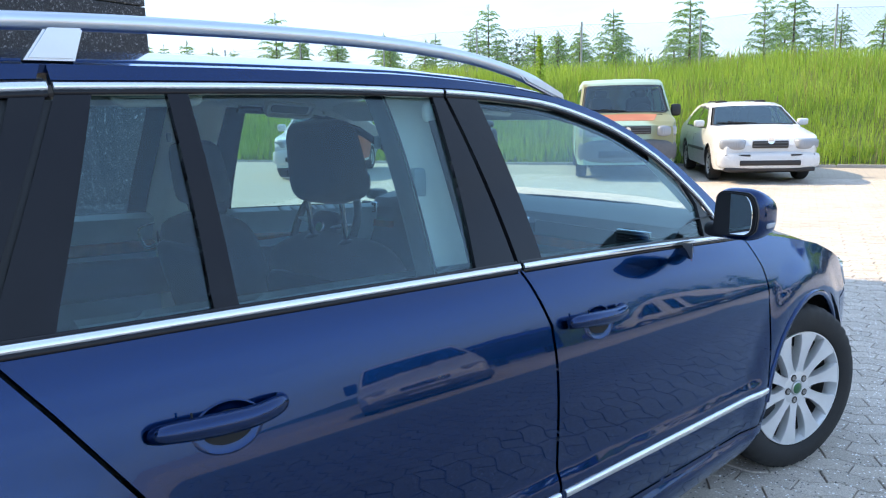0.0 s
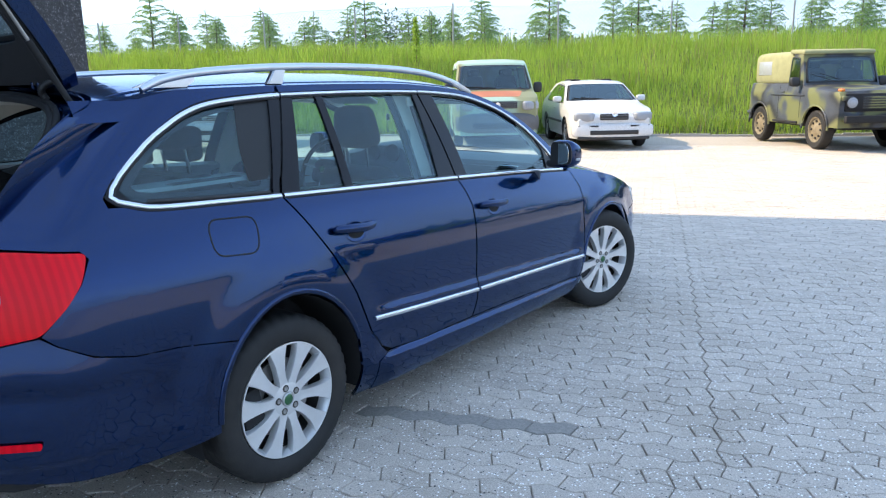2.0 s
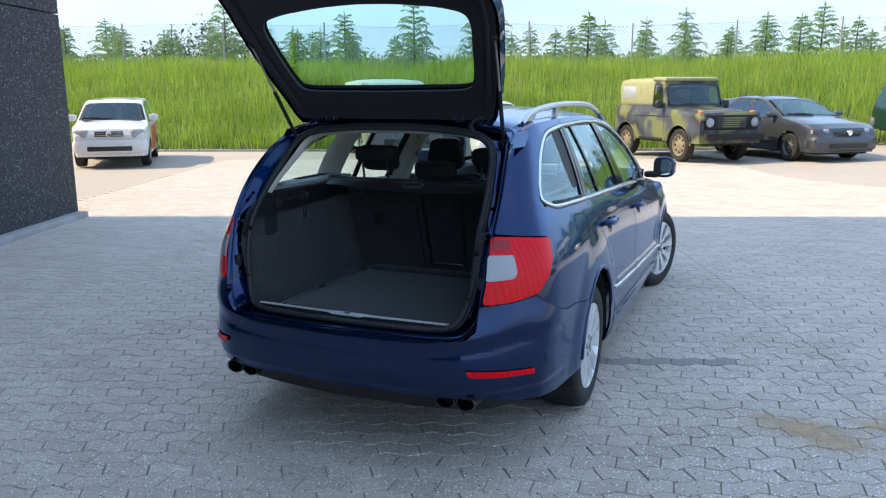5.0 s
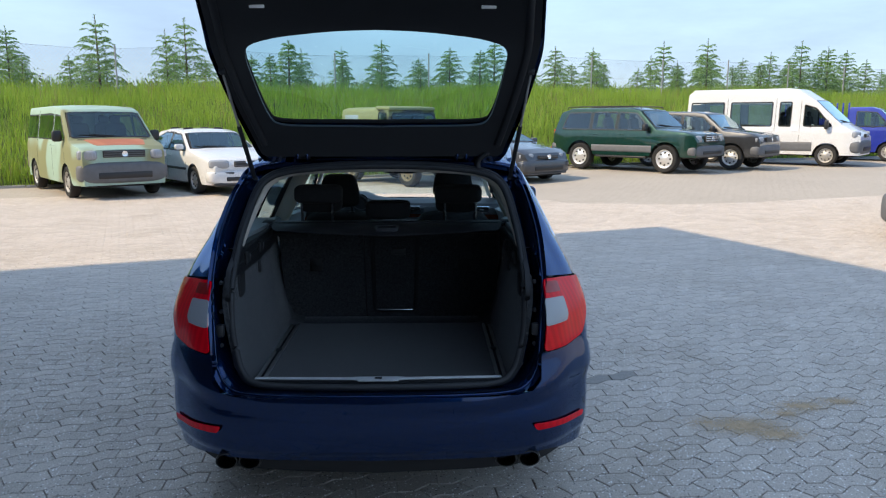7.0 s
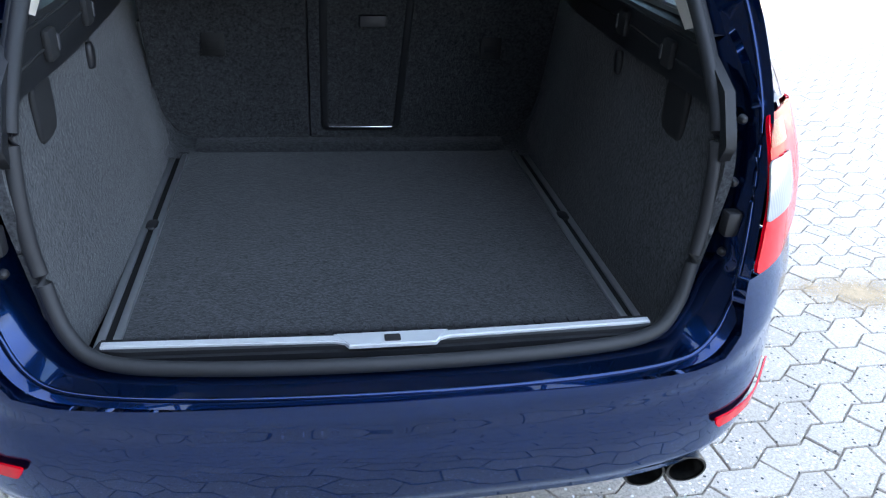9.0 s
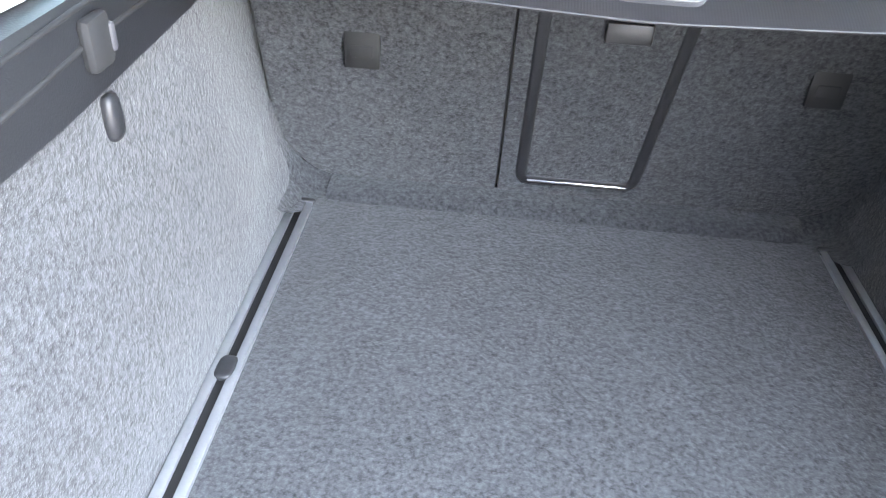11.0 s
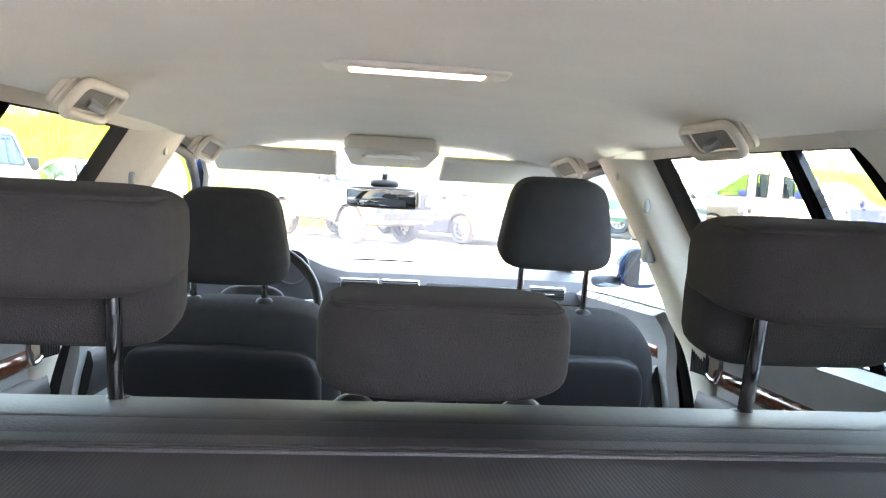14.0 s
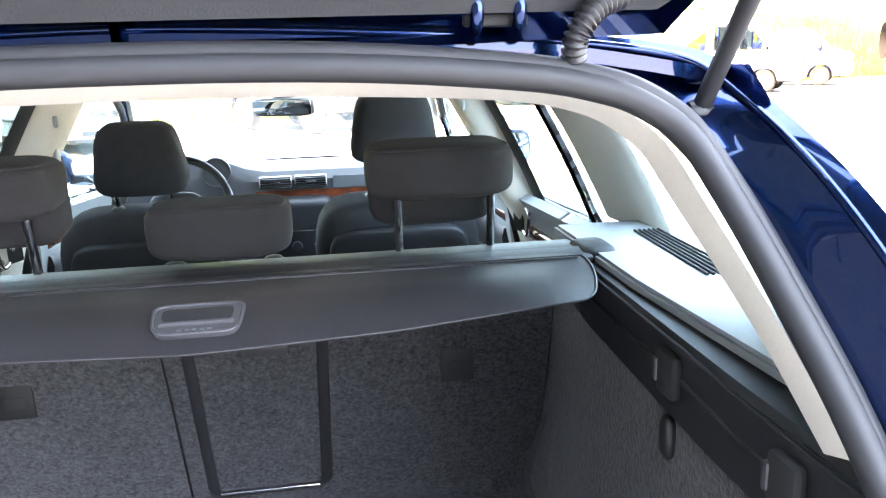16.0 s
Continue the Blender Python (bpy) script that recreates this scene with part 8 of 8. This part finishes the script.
def pickup_extra(root, flank, zt, yf, yr, hw):
    box("load_bed", (1.80, 2.5, 0.55), pose(0, -1.35, 1.25), M_BLUE_VAN, root, "blue load bed with raised slatted sides", 0.02)
    for i in range(12):
        box("bed_slat", (0.03, 0.06, 0.75), pose(-0.9, -0.2 - i * 0.21, 1.75), M_BLUE_VAN, root)


vehicle("blue_pickup", "royal blue flatbed pickup", middle((16.9, 23.4), radians(-38), 2.9, 1.84), radians(-38),
        dict(W=1.84, wb=2.9, wr=0.33, belt=1.20, sill=0.32, paint=M_BLUE_VAN, tumble=0.16, nose=0.12,
             top=[(2.36, 1.0), (2.25, 1.10), (1.75, 1.22), (1.05, 1.86), (0.8, 1.93), (0.1, 1.93), (0.02, 1.0), (-2.5, 1.0), (-2.52, 0.7)],
             screen=(1.70, 1.12), windows=[[(1.45, 1.24), (0.98, 1.74), (0.35, 1.78), (0.35, 1.24)]], handles=[0.5], mirror=1.4, mirror_h=0.24, lamp=(0.68, 0.93, 0.36, 0.18), bumper=(0.54, 0.40), bumper_mat=M_BUMPER, grille=(0.95, 0.7, 0.1),
             indicator=(0.88, 2.05, 0.93), extras=[pickup_extra]), "pickup")

def delivery_extra(root, flank, zt, yf, yr, hw):
    for k in range(3):      # air slots low in the bumper, and a plain plate above them
        box("air_slot", (1.16 - 0.06 * k, 0.05, 0.038), pose(0, yf + 0.046 - 0.004 * k, 0.415 - 0.062 * k), M_DARK, root, "", 0.012)
    box("plate_panel", (0.50, 0.03, 0.10), pose(0, yf + 0.050, 0.535), M_SILVER, root, "", 0.008)
    for s in (1, -1):
        box("fog_lamp", (0.15, 0.05, 0.07), pose(s * 0.66, yf - 0.005, 0.40, 0, 0, -s * 14), M_DARK, root, "", 0.02)


vehicle("white_delivery_van", "small white delivery van with grey bumper", (8.84, 7.28), radians(-143),
        dict(W=1.80, wb=2.68, wr=0.315, belt=1.10, sill=0.24, paint=M_WHITE, tumble=0.20, nose=0.15,
             top=[(2.20, 0.80), (2.12, 0.92), (1.90, 0.99), (1.20, 1.14), (0.42, 1.70), (0.1, 1.80), (-1.9, 1.82), (-2.1, 1.7), (-2.18, 0.9)],
             screen=(1.14, 0.48), windows=[[(1.0, 1.16), (0.45, 1.58), (-0.05, 1.66), (-0.05, 1.16)]], seams=[[(1.02, 0.4), (1.05, 1.12)], [(-0.12, 0.4), (-0.12, 1.75)]], handles=[0.05], mirror=0.95, mirror_h=0.18, lamp=(0.64, 0.86, 0.36, 0.22), lamp_back=0.05,
             bumper=(0.45, 0.52), bumper_mat=M_BUMPER, grille=(0.82, 0.66, 0.11), slats=2, slat_mat=M_CHROME, badge_z=0.84, extras=[delivery_extra]), "van")


def red_flank(root, flank, zt, yf, yr, hw):
    for s in (1, -1):
        panel("red_door", rounded([(0.6, 0.32), (0.6, 0.88), (-1.2, 0.92), (-1.0, 0.7), (-0.75, 0.32)], 0.05), lambda y, z, s=s: Vector((s * flank(y, z).x, y, z)), M_PAINT_RED, root, "red-orange door panel", (0.3, 0.2), 0.004, 0.005, s, 0.1)


vehicle("white_small_car", "small white high-roofed car with red doors", middle((-12.76, 8.93), radians(-50), 2.36, 1.6), radians(-50),
        dict(W=1.62, wb=2.36, wr=0.295, belt=0.98, sill=0.26, paint=M_WHITE, tumble=0.30, nose=0.14,
             top=[(1.80, 0.72), (1.72, 0.84), (1.55, 0.90), (0.95, 1.0), (0.35, 1.42), (0.1, 1.48), (-1.3, 1.52), (-1.65, 1.45), (-1.85, 0.95), (-1.9, 0.7)],
             screen=(0.90, 0.40), windows=[[(0.72, 1.0), (0.30, 1.34), (-0.2, 1.40), (-0.2, 1.0)], [(-0.28, 1.0), (-0.28, 1.40), (-1.0, 1.42), (-1.1, 1.02)]], handles=[-0.05, -0.95], mirror=0.7, mirror_mat=M_WHITE, lamp=(0.56, 0.76, 0.32, 0.20),
             bumper=(0.48, 0.36), grille=(0.76, 0.6, 0.12), slats=2, slat_mat=M_CHROME, badge_z=0.76, extras=[red_flank]))

# things at the far end of the yard
def pipe(at, length, r):
    root = thing("drain_pipe", "large black corrugated drain pipe on low cradles", "pipe")
    lathe("pipe", [(r * 0.94, 0.0)] + [(r * (1.0 if i % 2 else 0.95), length * (i + 1) / 33) for i in range(32)] + [(r * 0.94, length)], Matrix.Identity(4), M_BLACK, root, "", 32)
    for x in (0.5, length / 2, length - 0.5):
        box("cradle", (0.18, 1.1, 0.84), pose(x, 0, -r - 0.40), M_DARK, root, "dark timber cradle", 0.02)
    root.matrix_world = Matrix.Translation((at[0], at[1], rise(*to_yard(*at)) + r + 0.80)) @ Matrix.Rotation(radians(-25), 4, "Z")
    return root


pipe(yard(24.5, 13.6)[:2], 5.0, 0.62)
container = thing("shipping_container", "blue steel container with corrugated sides", "container")
for i in range(30):
    box("side_rib", (0.12, 0.05, 2.3), pose(-3.0 + i * 0.205, -1.24, 1.3), M_BLUE_VAN, container, "", 0.01, 1)
box("container_box", (6.1, 2.4, 2.5), pose(0, 0, 1.3), M_BLUE_VAN, container, "", 0.03)
for s in (1, -1):
    box("corner_post", (0.14, 0.14, 2.58), pose(s * 3.0, -1.18, 1.30), M_BLUE_VAN, container, "", 0.01)
container.matrix_world = Matrix.Translation(yard(33.2, 15.6, 0.40)) @ Matrix.Rotation(LOT, 4, "Z")
# ---------------------------------------------------------------- grass, fence and firs on the bank
rng = np.random.default_rng(7)


def blades(name, n, u0, u1, v0, v1, h0, h1, w, material, label, base, lean=0.35, clump=0.0):
    """Upright blades, each a bent tapering strip."""
    u = rng.uniform(u0, u1, n)
    v = v0 + (v1 - v0) * rng.random(n)
    if clump:
        keep = np.array([noise.noise(Vector((a * 0.6, b * 0.6, 3))) for a, b in zip(u, v)]) > clump
        u, v = u[keep], v[keep]
        n = len(u)
    z = np.array([base(a, b) for a, b in zip(u, v)])
    x, y = u * math.cos(LOT) - v * math.sin(LOT), u * math.sin(LOT) + v * math.cos(LOT)
    h = rng.uniform(h0, h1, n) * (0.75 + 0.5 * np.array([noise.noise(Vector((a * 0.35, b * 0.35, 9))) + 0.5 for a, b in zip(u, v)]))
    a, ln = rng.uniform(0, 2 * math.pi, n), rng.uniform(0.05, lean, n) * h
    b = rng.uniform(0, 2 * math.pi, n)
    dx, dy, sx, sy = np.cos(a) * ln, np.sin(a) * ln, np.cos(b) * w, np.sin(b) * w
    rows = []
    for t, k in ((0.0, 1.0), (0.55, 0.8)):
        for q in (-1, 1):
            rows.append(np.stack([x + dx * t * t + sx * q * k, y + dy * t * t + sy * q * k, z - 0.03 + h * t], 1))
    rows.append(np.stack([x + dx, y + dy, z + h], 1))
    co = np.stack(rows, 1).reshape(-1, 3)
    i = np.arange(n) * 5
    quads, tris = np.stack([i, i + 1, i + 3, i + 2], 1), np.stack([i + 2, i + 3, i + 4], 1)
    me = bpy.data.meshes.new(name)
    me.from_pydata(co.tolist(), [], quads.tolist() + tris.tolist())
    me.materials.append(material)
    return tagged(new(name, me), label, "grass", kind="stuff")


blades("bank_grass", 105000, -26, 38, 17.95, 25.0, 0.28, 0.60, 0.008, M_GRASS, "tall uncut green grass on the bank", bank_height)
blades("bank_grass_near_kerb", 9000, -26, 38, 17.72, 18.6, 0.15, 0.45, 0.012, M_GRASS, "short grass along the kerb", bank_height)
blades("dry_grass", 9000, -26, 38, 17.8, 24.6, 0.4, 0.75, 0.007, M_DRY, "dry seed stems among the grass", bank_height, 0.3, -0.05)
blades("plateau_grass", 14000, -40, 60, 25.0, 34.0, 0.4, 0.8, 0.02, M_GRASS, "tall grass behind the fence", bank_height)


def leaf_clumps(name, centres, sizes, n, leaf_size, material, parent=None, label="", flat=1.0):
    """Many small leaves scattered through soft clumps."""
    pick = rng.integers(0, len(centres), n)
    c, s = np.array(centres)[pick], np.array(sizes)[pick]
    d = rng.normal(size=(n, 3))
    d /= np.linalg.norm(d, axis=1)[:, None]
    r = rng.random(n) ** 0.45
    p = c + d * (r * s)[:, None] * np.array((1, 1, flat))
    a, b = rng.normal(size=(n, 3)), rng.normal(size=(n, 3))
    a /= np.linalg.norm(a, axis=1)[:, None]
    b /= np.linalg.norm(b, axis=1)[:, None]
    k = leaf_size * rng.uniform(0.6, 1.4, n)[:, None]
    co = np.stack([p - a * k, p + b * k * 0.5, p + a * k, p - b * k * 0.5], 1).reshape(-1, 3)
    i = np.arange(n) * 4
    me = bpy.data.meshes.new(name)
    me.from_pydata(co.tolist(), [], np.stack([i, i + 1, i + 2, i + 3], 1).tolist())
    me.materials.append(material)
    ob = new(name, me)
    ob.parent = parent
    if label:
        tagged(ob, label)
    return ob


def fir(kind, height):
    """A young fir: trunk, whorls of arching limbs with hanging needle sprays, and a bare leader."""
    r = random.Random(kind)
    root = thing("young_fir", "young fir tree with loose drooping whorls", "tree", "firs behind the fence")
    lean = Vector((r.uniform(-0.05, 0.05), r.uniform(-0.05, 0.05), 0))
    tube("trunk", [(0, 0, -0.2), lean * 0.5 + Vector((0, 0, height * 0.5)), lean + Vector((0, 0, height))], [0.05, 0.028, 0.007], M_BARK, root, "", 8)
    verts, faces = [], []

    def spray(p, d, length, width):
        k = len(verts)
        s = d.cross(Vector((r.uniform(-1, 1), r.uniform(-1, 1), r.uniform(-1, 1)))).normalized() * width
        verts.extend([p - s * 0.4, p + d * length * 0.5 + s, p + d * length, p + d * length * 0.5 - s])
        faces.append([k, k + 1, k + 2, k + 3])
    z = height * 0.04
    while z < height * 0.90:
        f = z / height
        full = (0.36 * (1 - f) ** 0.9 + 0.05) * height
        count = r.randrange(4, 7)
        turn = r.random() * 6.28
        for i in range(count):
            a = turn + 2 * math.pi * (i + r.uniform(-0.25, 0.25)) / count
            d = Vector((math.cos(a), math.sin(a), 0))
            across = Vector((-d.y, d.x, 0))
            reach = full * r.uniform(0.70, 1.15)
            rise_by, fall = r.uniform(0.45, 0.75) + 0.25 * f, r.uniform(0.35, 0.70)
            n = max(5, int(reach / 0.045))
            for j in range(n):
                t = (j + 0.8) / n
                p = lean * f + d * reach * t + Vector((0, 0, z + reach * (rise_by * t - fall * t ** 2.4)))
                out = (d + Vector((0, 0, rise_by - 2.4 * fall * t ** 1.4))).normalized()
                fan = 0.30 * reach * (1 - 0.65 * t) * min(1.0, 2.5 * t) + 0.05
                for q in (-1, 1):      # flat fans of twigs that hang at their tips
                    w = (across * q * r.uniform(0.7, 1.0) + out * r.uniform(0.4, 0.9) + Vector((0, 0, r.uniform(-0.35, 0.15)))).normalized()
                    for k in range(2):
                        spray(p + w * fan * 0.5 * k, (w + Vector((0, 0, -0.5 * k + r.uniform(-0.2, 0.2)))).normalized(), fan * 0.6 + 0.03, r.uniform(0.012, 0.022))
                spray(p, (out + Vector((0, 0, r.uniform(0.0, 0.6)))).normalized(), 0.07, 0.014)
        z += height * r.uniform(0.075, 0.115) * (1 - 0.35 * f)
    for j in range(26):
        h = 0.82 + 0.18 * j / 26
        spray(lean + Vector((0, 0, height * h)), Vector((r.uniform(-0.9, 0.9), r.uniform(-0.9, 0.9), 0.9)).normalized(), 0.10 * (1.25 - h) / 0.3, 0.009)
    ob_of("crown", verts, faces, M_NEEDLE, root, "", False)
    return root


firs = [fir(k, h) for k, h in ((1, 2.5), (2, 2.1), (3, 2.8), (4, 1.7), (5, 2.3), (6, 1.9))]
r = random.Random(5)
spots = []
for row, v in ((0, 26.4), (1, 28.6), (2, 31.0)):
    u = -36 + row * 0.7
    while u < 56:
        spots.append((u + r.uniform(-0.6, 0.6), v + r.uniform(-0.8, 0.8)))
        u += r.uniform(1.3, 3.2) if row < 2 else r.uniform(1.3, 2.6)
used = set()
for u, v in spots:
    k = r.randrange(6)
    sc = r.uniform(0.72, 1.15)
    m = Matrix.Translation(yard(u, v, bank_height(u, v))) @ Matrix.Rotation(r.uniform(0, 6.28), 4, "Z")
    if k not in used:
        used.add(k)
        firs[k].matrix_world = m
        continue
    c = copy_thing(firs[k], m)
    c.scale = (sc * r.uniform(0.9, 1.25), sc * r.uniform(0.9, 1.25), sc)

# low scrub behind the firs, and woods on the skyline
cs = [tuple(yard(u, 33.5 + r.uniform(-1.2, 1.2), 2.7 + r.uniform(0, 0.5))) for u in span(-60, 80, 0.9)]
tagged(leaf_clumps("scrub", cs, [r.uniform(0.6, 1.15) for _ in cs], 17000, 0.085, M_HEDGE), "dark green scrub behind the young firs", "scrub", kind="stuff")
cs, ss = [], []
for i in range(150):
    u = -140 + i * 2.2
    h = 3.6 + 7.0 * math.exp(-((u + 47) / 13) ** 2) + 1.5 * math.sin(u * 0.07) + r.uniform(-0.6, 0.6)
    for z in (0.35, 0.75):
        cs.append(tuple(yard(u, 150 + r.uniform(-6, 6), 3 + h * z)))
        ss.append(h * 0.45)
tagged(leaf_clumps("far_woods", cs, ss, 52000, 0.42, M_WOODS), "wooded rise on the skyline", "woods", kind="stuff")
# a slender sapling on the slope
sap = thing("sapling", "slender leafy sapling on the grass bank", "tree")
tube("trunk", [(0, 0, 0), (0.03, 0, 0.9), (0.0, 0.02, 1.7)], [0.016, 0.011, 0.005], M_BARK, sap, "", 6)
leaf_clumps("crown", [(0, 0, 0.5 + 0.11 * i) for i in range(12)], [0.20 - 0.011 * i for i in range(12)], 520, 0.055, M_GRASS, sap)
sap.matrix_world = Matrix.Translation(yard(-5.6, 22.0, bank_height(-5.6, 22.0)))

# chain-link fence
FV = 24.7
post = None
for i in range(30):
    u = -38.95 + i * 3.77
    z = bank_height(u, FV)
    if post is None:
        post = thing("fence_post", "thin galvanised steel fence post", "fence post", "fence posts on the bank")
        tube("pole", [(0, 0, -0.3), (0, 0, 1.70)], 0.030, M_GALV, post, "", 8)
        lathe("post_cap", [(0.034, 0.0), (0.032, 0.02), (0.004, 0.028)], pose(0, 0, 1.695, 0, -90, 0), M_GALV, post, "", 10)
        post.matrix_world = Matrix.Translation(yard(u, FV, z))
    else:
        copy_thing(post, Matrix.Translation(yard(u, FV, z)))
verts, faces = [], []
def wire(u0, z0, u1, z1, w):
    a, b = yard(u0, FV, bank_height(u0, FV) + z0), yard(u1, FV, bank_height(u1, FV) + z1)
    d = (b - a).normalized()
    s = d.cross(Vector((-math.sin(LOT), math.cos(LOT), 0))).normalized() * w
    k = len(verts)
    verts.extend([a - s, a + s, b + s, b - s])
    faces.append([k, k + 1, k + 2, k + 3])
for z in (0.1, 0.85, 1.62):
    for i in range(90):
        wire(-34 + i, z, -33 + i, z, 0.003)
n = int(90 / 0.14)
for i in range(n):
    u = -34 + i * 0.14
    wire(u, 0.03, u + 1.6, 1.63, 0.0032)
    wire(u + 1.6, 0.03, u, 1.63, 0.0032)
tagged(ob_of("fence_mesh", verts, faces, M_GALV, None, "", False), "chain-link wire mesh between the posts", "fence", kind="stuff")
# ---------------------------------------------------------------- block paving round the car
PITCH, LONG, WAVE = 0.1095, 0.1985, 0.037
U0, V0 = 2.272, 0.155
# the dark run of replaced blocks, the cut column
STAINED = (0.75, 1.86, 0.27, 0.37)


def crest(u):
    """Height of the zigzag joint over its valley."""
    p = (u / LONG) % 1.0
    return WAVE * (1 - abs(2 * p - 1))


def block_outline(row, col, left, right):
    """Eight corners of a zigzag block between two slanting end joints, in yard metres."""
    base, foot = V0 + row * PITCH, V0 + (row - 1) * PITCH
    (lt, lb), (rt, rb) = left, right

    def run(a, b):
        ks = [q * LONG / 2 for q in range(math.floor(2 * a / LONG) + 1, math.ceil(2 * b / LONG))]
        us = [a] + [q for q in ks if a + 0.004 < q < b - 0.004] + [b]
        while len(us) < 4:
            g = max(range(len(us) - 1), key=lambda q: us[q + 1] - us[q])
            us.insert(g + 1, (us[g] + us[g + 1]) / 2)
        return us
    low = [(q, foot + crest(q)) for q in run(lb, rb)]
    top = [(q, base + crest(q)) for q in run(lt, rt)]
    return [yard(U0 + col * LONG + u, v).to_2d() for u, v in low[:4] + top[:4][::-1]]


def inset(pts, d):
    """The outline drawn in by d on every side."""
    out = []
    n = len(pts)
    for i in range(n):
        a, b = (pts[i] - pts[i - 1]).normalized(), (pts[(i + 1) % n] - pts[i]).normalized()
        na, nb = Vector((-a.y, a.x)), Vector((-b.y, b.x))
        m = (na + nb).normalized()
        out.append(pts[i] + m * (d / max(0.4, m.dot(na))))
    return out


def block_geometry(pts, tilt, drop):
    """Top with a small chamfer and sides down into the joint."""
    c = sum(pts, Vector((0, 0))) / len(pts)
    top, rim, foot = [], [], []
    for p, q, r in zip(pts, inset(pts, 0.0023), inset(pts, 0.0049)):
        d = (p - c)
        z = -drop + tilt[0] * d.x + tilt[1] * d.y
        top.append(Vector((*r, z)))
        rim.append(Vector((*q, z - 0.004)))
        foot.append(Vector((*q, z - 0.036)))
    return top + rim + foot


BLOCK_FACES = [list(range(8))] + [[k, k + 8, (k + 1) % 8 + 8, (k + 1) % 8] for k in range(8)] + [[k + 8, k + 16, (k + 1) % 8 + 16, (k + 1) % 8 + 8] for k in range(8)]
pave = thing("pavement", "grey zigzag concrete block paving", "paving", kind="structure")
joint = slab("pavement_bed", [yard(u, v)[:2] for u, v in ((-5.97, -7.97), (20.0, -7.97), (20.0, 15.0), (-5.97, 15.0))], 0.004, pose(0, 0, -0.0345), M_JOINT, pave, "dark sand in the joints", 0, False)
pr = random.Random(11)
stuff_v, stuff_f = [], []
singles = 0
shared = {}
M_PAVE_DARK = stuff("damp_concrete_block", (0.30, 0.275, 0.245), 0.9, 0, 0.3, 60, 0.4, 240)
for row in range(math.ceil((-8 - V0) / PITCH), math.floor((15 - V0) / PITCH)):
    lean = row % 2
    cut_col = 1 if row > -1 else 0
    for col in range(math.ceil((-6 - U0) / LONG), math.floor((19.7 - U0) / LONG)):
        a = (0.036, 0.063) if lean else (-0.033, -0.063)
        b = (a[0] + LONG, a[1] + LONG)
        cuts = [(a, b)]
        # one column of blocks was sawn through where two beds meet
        if lean and col == cut_col - 1 and -22 < row < 60:
            c = (LONG - 0.063, LONG - 0.033)
            cuts = [(a, c), (c, b)]
        for left, right in cuts:
            pts = block_outline(row, col, left, right)
            if len(cuts) == 2:
                pts = inset(pts, 0.0008)
            mid = sum(pts, Vector((0, 0))) / 8
            u, v = to_yard(mid.x, mid.y)
            tilt = (pr.uniform(-0.012, 0.012), pr.uniform(-0.012, 0.012))
            drop = pr.uniform(0.0, 0.0026)
            dark = STAINED[0] < u < STAINED[1] and STAINED[2] < v < STAINED[3]
            if len(cuts) == 1 and not dark and 1.0 < mid.x < 3.0 and -1.75 < mid.y < 0.9 and singles < 300:
                key = (lean, pr.randrange(6))
                if key not in shared:
                    me = bpy.data.meshes.new("paving_block")
                    me.from_pydata([tuple(p) for p in block_geometry([p - mid for p in pts], tilt, drop)], [], BLOCK_FACES)
                    me.materials.append(M_PAVE)
                    shared[key] = me
                ob = new("paving_block", shared[key])
                ob.parent = pave
                ob.location = (mid.x, mid.y, 0)
                singles += 1
                continue
            if dark:
                ob = ob_of("paving_block", block_geometry(pts, tilt, drop), BLOCK_FACES, M_PAVE_DARK, pave, "dark damp paving block", False)
                continue
            g = block_geometry(pts, tilt, drop)
            k = len(stuff_v)
            stuff_v += g
            stuff_f += [[q + k for q in f] for f in BLOCK_FACES]
rest = ob_of("paving_blocks", stuff_v, stuff_f, M_PAVE, pave, "", False)
tagged(rest, "worn grey concrete paving blocks", kind="stuff")
# spilled sand and a darker run of damp blocks
M_SAND = stuff("spilt_sand", (0.60, 0.45, 0.29), 0.95, 0, 0.25, 20, 0.5, 200)
heap = thing("sand_spill", "thin patches of spilt sand on the paving", "sand", kind="stuff")
verts, faces = [], []
for cx, cy, rx, n in ((1.93, 0.10, 0.15, 520), (2.07, -0.02, 0.10, 260), (2.40, 0.38, 0.10, 220), (2.66, 0.45, 0.08, 130), (2.25, 0.27, 0.08, 90), (1.75, 0.15, 0.12, 60)):
    for _ in range(n * 14):
        a, d = pr.uniform(0, 6.283), abs(pr.gauss(0, 0.72))
        x, y = cx + math.cos(a) * d * rx * 1.3, cy + math.sin(a) * d * rx * 0.75
        s = pr.uniform(0.0011, 0.0034)
        k = len(verts)
        t = pr.uniform(0, 6.28)
        ring = [Vector((x + s * math.cos(t + q * 1.2566) * pr.uniform(0.7, 1.2), y + s * math.sin(t + q * 1.2566) * pr.uniform(0.7, 1.2), 0.0005)) for q in range(5)]
        verts += ring + [Vector((x, y, 0.0015 + s * 0.22))]
        faces += [[k + q, k + (q + 1) % 5, k + 5] for q in range(5)]
sp = ob_of("sand_grain_patch", verts, faces, M_SAND, heap, "", False)
